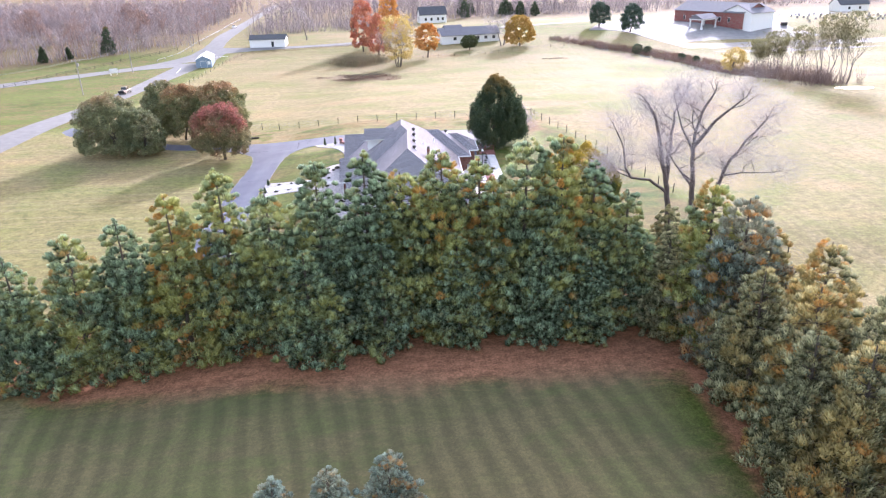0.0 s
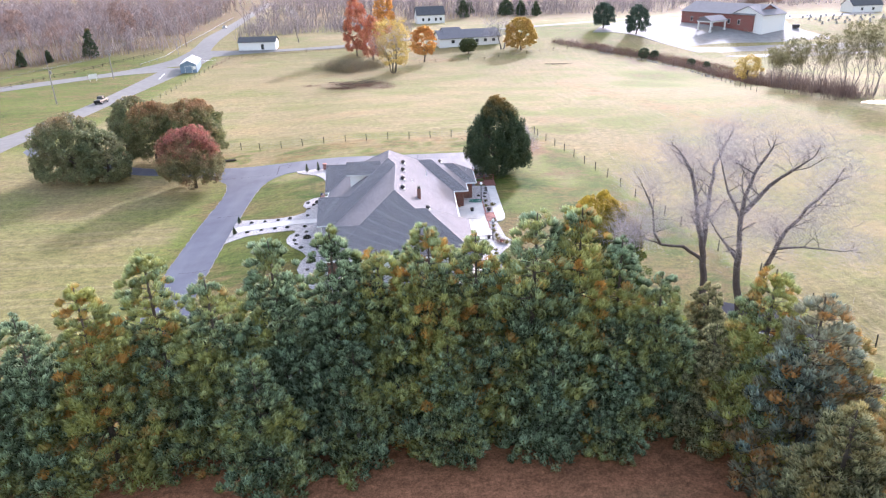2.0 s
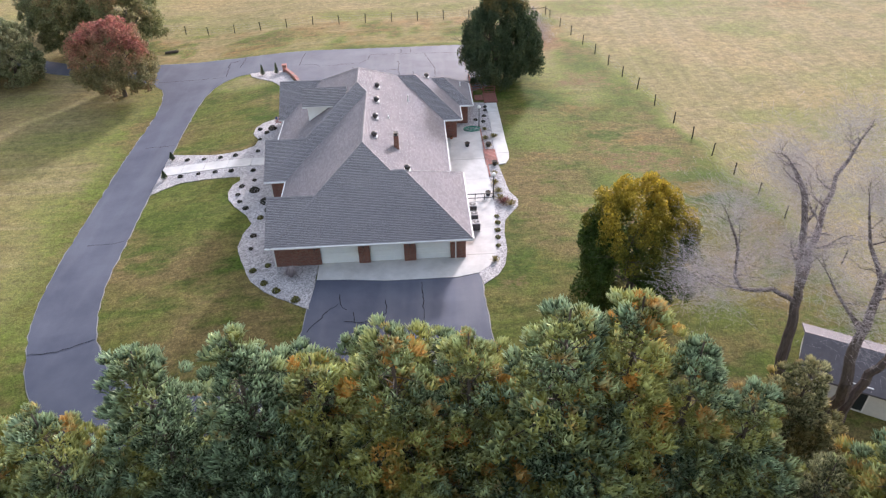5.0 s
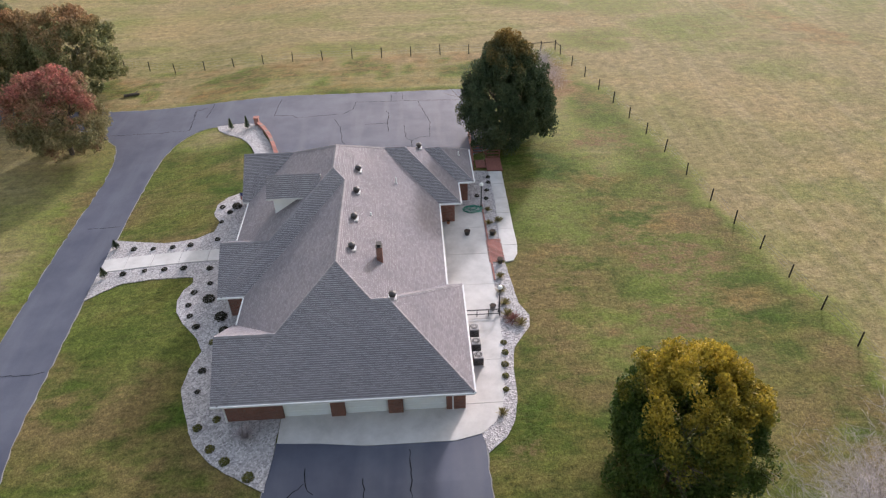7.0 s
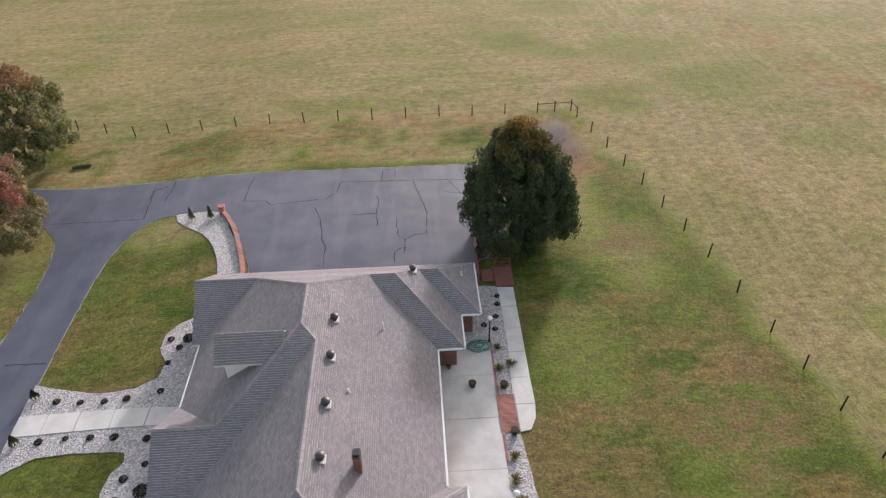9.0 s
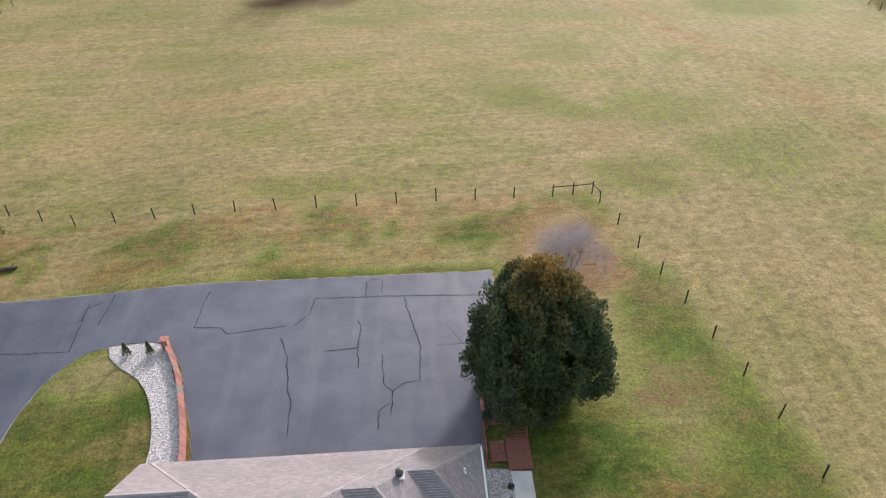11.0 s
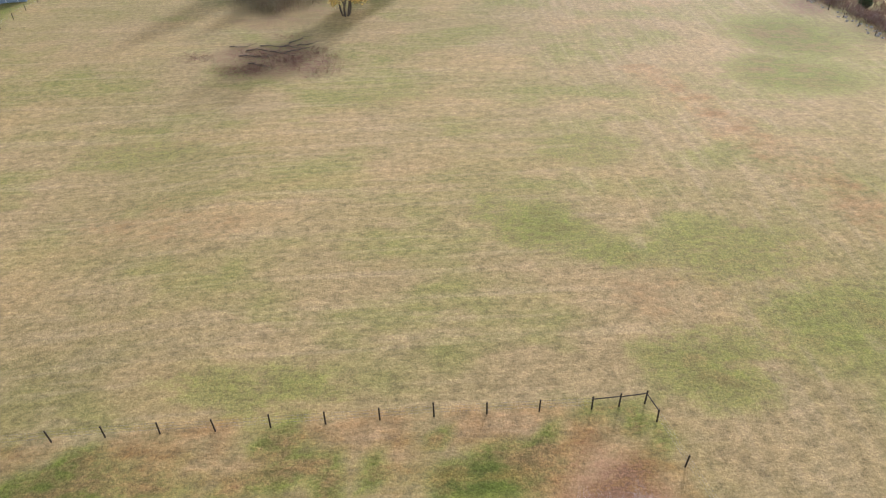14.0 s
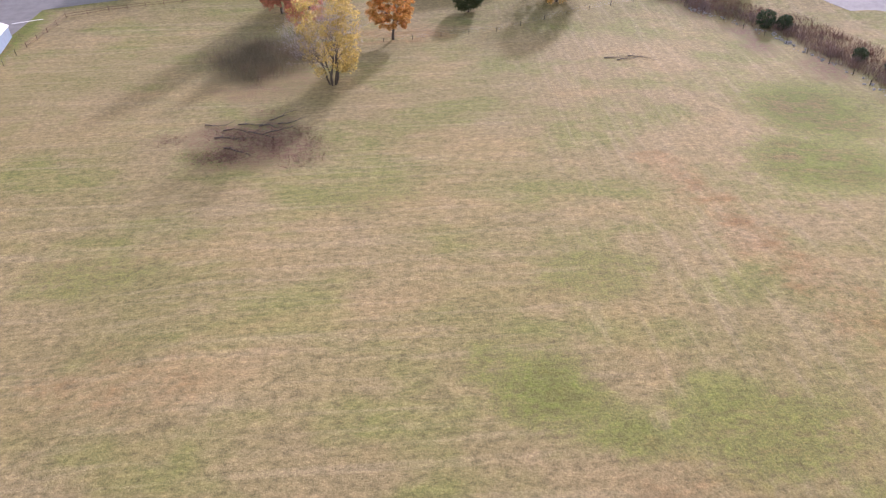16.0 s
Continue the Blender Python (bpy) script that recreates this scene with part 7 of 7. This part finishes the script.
for x, y, h in ((-125.1, 219.2, 10.5), (-146.0, 206.0, 6.0), (-138.7, 212.0, 4.5)):
    leafy("juniper_tree", "dark conical juniper at the wood's edge", (x, y), h, h * 0.28, M_CEDAR, lambda t: (1 - t) ** 0.7 + 0.05, 4000, 0.5, int(h * 7), 0.03, 0.15)
for x, y, h in ((88.0, 192.5, 3.6), (91.5, 191.0, 3.0), (98.0, 172.0, 2.5), (101.0, 166.0, 2.2)):
    leafy("evergreen_bush", "round dark evergreen bush by the creek", (x, y), h, h * 0.5, M_CEDAR, DOME, 6000, 0.2, int(h * 11), 0.05, 0.1, None, "bush", "creek bushes")
leafy("yellow_tree", "small yellow-green tree in the creek brush", (101.0, 136.0), 7.5, 3.4, M_YELLOW, DOME, 5000, 0.32, 63, 0.15)
for k, (x, y, h) in enumerate(((100.0, 109.0, 12.5), (101.5, 100.0, 13.5), (104.5, 93.0, 16.5), (107.0, 88.0, 17.0), (99.0, 116.0, 10.5))):
    e = thing("willow_tree", (x, y, ground_z(x, y)), "many-stemmed willow with thin yellow-green tops", "willow tree", "willows by the pond")
    limbs, ends = limb_frame(70 + k, h, 0.5, 0.13, 3, 6, 0.5, 2600, 1.6, 0.2, 0.62, 0.9, 0.022)
    part("trunk", limbs, M_BARK_GREY, e, "cluster of pale thin stems")
    tagged(part("twig_haze", ends, M_WILLOW, e, "haze of yellowish twigs"), kind="stuff")
    part("crown", leaf_crown(70 + k, h * 0.5, h, 3.2, lambda t: 0.5 + 0.5 * t if t < 0.7 else math.sqrt(max(0, 1 - ((t - 0.7) / 0.32) ** 2)), 2600, 0.3), M_WILLOW, e)
pond = [(99.5, 79.5), (103.0, 77.5), (107.5, 77.6), (109.0, 79.5), (105.5, 82.2), (101.5, 82.0)]
M_WATER = plain("pond_water", (0.16, 0.165, 0.175), 0.2, 0.05, 0.5, 0.0, 1.0)
tagged(part("pond", draped("pond", rounded(pond, 1.0), 0.06, 0.02), M_WATER), "small pale pond reflecting the sky", "water", kind="structure")

# brush along the creek and the far woods, drawn as many thin stems
def brush(name, label, spots, seed, heights, stems, material, spread=0.5, thick=0.03, wander=0.6):
    rnd = random.Random(seed)
    nv, nf = [], []
    for x, y in spots:
        z = ground_z(x, y) - 0.2
        for _ in range(stems):
            a, h = rnd.uniform(0, 6.28), rnd.uniform(*heights)
            p = Vector((x + rnd.gauss(0, wander), y + rnd.gauss(0, wander), z))
            q = p + Vector((math.cos(a) * h * spread * rnd.random(), math.sin(a) * h * spread * rnd.random(), h))
            w = (q - p).orthogonal().normalized()
            w.rotate(Matrix.Rotation(rnd.uniform(0, 3.14), 3, (q - p).normalized()))
            w *= thick * rnd.uniform(0.6, 1.5)
            n = len(nv)
            nv += [tuple(p - w), tuple(p + w), tuple(q)]
            nf.append((n, n + 1, n + 2))
            for _ in range(3):
                m = p.lerp(q, rnd.uniform(0.3, 0.9))
                t = m + Vector((rnd.gauss(0, 0.5), rnd.gauss(0, 0.5), rnd.uniform(0.1, 0.8))) * h * 0.22
                n = len(nv)
                nv += [tuple(m - w * 0.6), tuple(m + w * 0.6), tuple(t)]
                nf.append((n, n + 1, n + 2))
    tagged(part(name, from_lists(name, nv, nf), material), label, "brush", kind="stuff")


M_BRUSH = leaf_material("dry_brush", (0.16, 0.11, 0.10), (0.22, 0.16, 0.14), (0.24, 0.17, 0.10), patch=0.2, through=0.1)
M_BRAMBLE = leaf_material("red_brown_bramble", (0.14, 0.07, 0.055), (0.20, 0.11, 0.08), (0.20, 0.14, 0.09), patch=0.25, through=0.1)
CREEK = [(57.0, 221.0), (64.0, 212.5), (76.0, 203.0), (88.5, 190.0), (95.0, 165.0), (98.5, 136.0), (97.5, 108.0), (101.0, 88.0)]
rnd_c = random.Random(77)
spots, spots2 = [], []
for (x0, y0), (x1, y1) in zip(CREEK, CREEK[1:]):
    n = int(math.dist((x0, y0), (x1, y1)) * 5)
    for k in range(n):
        t = rnd_c.random()
        far = abs(rnd_c.gauss(0, 3.0)) + 0.5
        (spots if rnd_c.random() < 0.45 else spots2).append((x0 + (x1 - x0) * t + far, y0 + (y1 - y0) * t + rnd_c.gauss(0, 1.5)))
for (x0, y0), (x1, y1) in zip(CREEK[1:], CREEK[2:6]):
    for k in range(int(math.dist((x0, y0), (x1, y1)) * 9)):
        t = rnd_c.random()
        spots2.append((x0 + (x1 - x0) * t + rnd_c.uniform(2, 13), y0 + (y1 - y0) * t + rnd_c.gauss(2, 2.0)))
rv, rf = [], []
for k in range(150):
    t = rnd_c.random() * 3
    i = int(t)
    (x0, y0), (x1, y1) = CREEK[2 + i], CREEK[3 + i]
    x, y = x0 + (x1 - x0) * (t - i) - 1.5 + rnd_c.gauss(0, 0.7), y0 + (y1 - y0) * (t - i) + rnd_c.gauss(0, 0.7)
    r, z = rnd_c.uniform(0.12, 0.4), ground_z(x, y)
    tube(rv, rf, (x, y, z - 0.1), (x + rnd_c.gauss(0, 0.1), y, z + r * 0.5), r, r * 0.8, 6)
    tube(rv, rf, (x, y, z + r * 0.45), (x, y, z + r * 0.8), r * 0.8, r * 0.2, 6)
tagged(part("creek_rocks", from_lists("creek_rocks", rv, rf), M_STONE), "pale stones along the creek bed", "rocks", kind="stuff")
brush("creek_brush", "tangled grey-brown brush along the creek", spots, 78, (0.8, 2.6), 24, M_BRUSH)
brush("creek_bramble", "low red-brown brambles along the creek", spots2, 79, (0.6, 1.7), 15, M_BRAMBLE, 1.0)
thicket = [(99 + rnd_c.gauss(3, 3.0), 84 + rnd_c.random() * 45) for _ in range(260)]
brush("willow_thicket", "dense grey thicket under the willows", thicket, 80, (1.5, 5.0), 16, M_BRUSH, 0.45)
clump = [(-18.0 + rnd_c.gauss(0, 4.2), 178.0 + rnd_c.gauss(0, 4.5)) for _ in range(20)]
litter_spots = [(x + rnd_c.gauss(0, 2.6), y + rnd_c.gauss(0, 2.4)) for x, y in clump for _ in range(rnd_c.randint(6, 20))]
M_THICKET = leaf_material("dead_thicket_stems", (0.15, 0.125, 0.085), (0.22, 0.19, 0.11), (0.24, 0.15, 0.12), patch=0.25, through=0.1)
brush("thicket", "brown thicket of dead stems beside the yellow tree", litter_spots, 81, (0.9, 4.0), 26, M_THICKET, 0.8, 0.02, 1.4)
clump = [(-17 + rnd_c.gauss(0, 6.5), 143 + rnd_c.gauss(0, 3.6)) for _ in range(22)]
weed_spots = [(x + rnd_c.gauss(0, 1.3), y + rnd_c.gauss(0, 0.7)) for x, y in clump for _ in range(rnd_c.randint(6, 22))]
brush("dead_weeds", "flattened red-brown weeds round the fallen branches", weed_spots, 82, (0.15, 0.6), 24, M_BRAMBLE, 2.2, 0.035, 1.2)


M_WOOD1 = leaf_material("bare_wood_twigs", (0.224, 0.192, 0.198), (0.307, 0.262, 0.269), (0.320, 0.256, 0.230), patch=0.06, through=0.1)
M_WOOD2 = leaf_material("rusty_wood_twigs", (0.264, 0.180, 0.150), (0.324, 0.222, 0.186), (0.264, 0.222, 0.216), patch=0.06, through=0.1)


def woods(name, label, spots, seed, heights, material, twigs=81):
    """A wood of bare trees far off: stems, limbs and a haze of twigs in one mesh."""
    rnd = random.Random(seed)
    nv, nf = [], []

    def sliver(p, q, w):
        d = (q - p).normalized()
        s = d.orthogonal().normalized()
        s.rotate(Matrix.Rotation(rnd.uniform(0, 3.14), 3, d))
        n = len(nv)
        nv.extend((tuple(p - s * w), tuple(p + s * w), tuple(q + s * w * 0.3), tuple(q - s * w * 0.3)))
        nf.append((n, n + 1, n + 2, n + 3))

    for x, y in spots:
        h = rnd.uniform(*heights)
        p = Vector((x, y, ground_z(x, y) - 0.5))
        top = p + Vector((rnd.gauss(0, 0.8), rnd.gauss(0, 0.8), h * 0.75))
        sliver(p, top, 0.2)
        sliver(p, top, 0.2)
        for _ in range(9):
            a = p.lerp(top, rnd.uniform(0.3, 1.0))
            th = rnd.uniform(0, 6.28)
            r = h * rnd.uniform(0.12, 0.3)
            b = a + Vector((math.cos(th) * r, math.sin(th) * r, r * rnd.uniform(0.6, 1.6)))
            sliver(a, b, 0.09)
            for _ in range(twigs // 9):
                c = a.lerp(b, rnd.uniform(0.3, 1.0))
                e2 = c + Vector((rnd.gauss(0, 0.6), rnd.gauss(0, 0.6), rnd.uniform(0.1, 1.1))) * h * 0.13
                sliver(c, e2, 0.055)
    tagged(part(name, from_lists(name, nv, nf), material), label, "woods", kind="stuff")


rnd_w = random.Random(90)
edge = lambda x: 233 - 0.62 * (-96 - x) if x < -96 else 233
west = []
while len(west) < 1300:
    x, y = rnd_w.uniform(-290, -92), rnd_w.uniform(150, 470)
    d = y - edge(x)
    if d > 0 and (d < 14 or 50 < d < 75 or d > 100 or rnd_w.random() < 0.12) and not (x > -118 and y > 240 and x > -100 - (y - 240) * 0.1):
        west.append((x, y))
under = []
while len(under) < 1500:
    x, y = rnd_w.uniform(-260, -92), rnd_w.uniform(150, 420)
    d = y - edge(x)
    if 0 < d and (d < 22 or 46 < d < 80 or d > 95) and not (x > -118 and y > 240 and x > -100 - (y - 240) * 0.1):
        under.append((x, y))
for x0, x1, y0, y1, count in ((-84, 0, 246, 300, 300), (0, 140, 318, 380, 300), (130, 330, 335, 400, 300)):
    under += [(x, y) for x, y in ((rnd_w.uniform(x0, x1), rnd_w.uniform(y0, y1)) for _ in range(count)) if not (-100 - (y - 240) * 0.1 < x < -74 - (y - 240) * 0.1) and not (-70 < x < -8 and y < 262)]
brush("woods_undergrowth", "dense purple-grey undergrowth of the far woods", under, 95, (2.5, 8.0), 12, M_WOOD1, 0.5, 0.07, 2.0)
woods("west_woods", "bare grey-brown autumn woods beyond the road", west[:900], 91, (9, 15), M_WOOD1)
woods("west_woods", "rust-tinged autumn woods beyond the road", west[900:], 92, (8, 14), M_WOOD2)
mid = []
while len(mid) < 560:
    x, y = rnd_w.uniform(-84, 140), rnd_w.uniform(255, 470)
    d = y - (300 + 0.42 * max(0, x - 20))
    if (d > 12 or (x < -30 and y > 246 and not -45 < x < -8 and rnd_w.random() < 0.6)) and not (x > -98 - (y - 240) * 0.1 and x < -76 - (y - 240) * 0.1):
        mid.append((x, y))
woods("north_woods", "bare autumn woods behind the houses", mid, 93, (10, 16), M_WOOD1)
east = [(rnd_w.uniform(130, 420), rnd_w.uniform(330, 480)) for _ in range(360)]
woods("east_woods", "bare autumn woods beyond the hall", east, 94, (9, 15), M_WOOD1)
for k in range(9):
    x, y = rnd_w.uniform(30, 75), rnd_w.uniform(320, 350)
    leafy("cedar_tree", "dark cedar at the edge of the far woods", (x, y), rnd_w.uniform(6, 11), 2.4, M_CEDAR, lambda t: (1 - t) ** 0.6 + 0.05, 1800, 0.7, 100 + k, 0.03, 0.15, None, "cedar", "far cedars")
for k, (x, y) in enumerate(((-128.0, 262.0), (-190.0, 290.0), (-155.0, 330.0), (190.0, 322.0), (205.0, 330.0))):
    leafy("autumn_tree", "rusty autumn tree in the far woods", (x, y), 13.0, 5.0, M_WOOD2, DOME, 6000, 0.45, 120 + k, 0.2, 0.2, None, "tree", "far autumn trees")
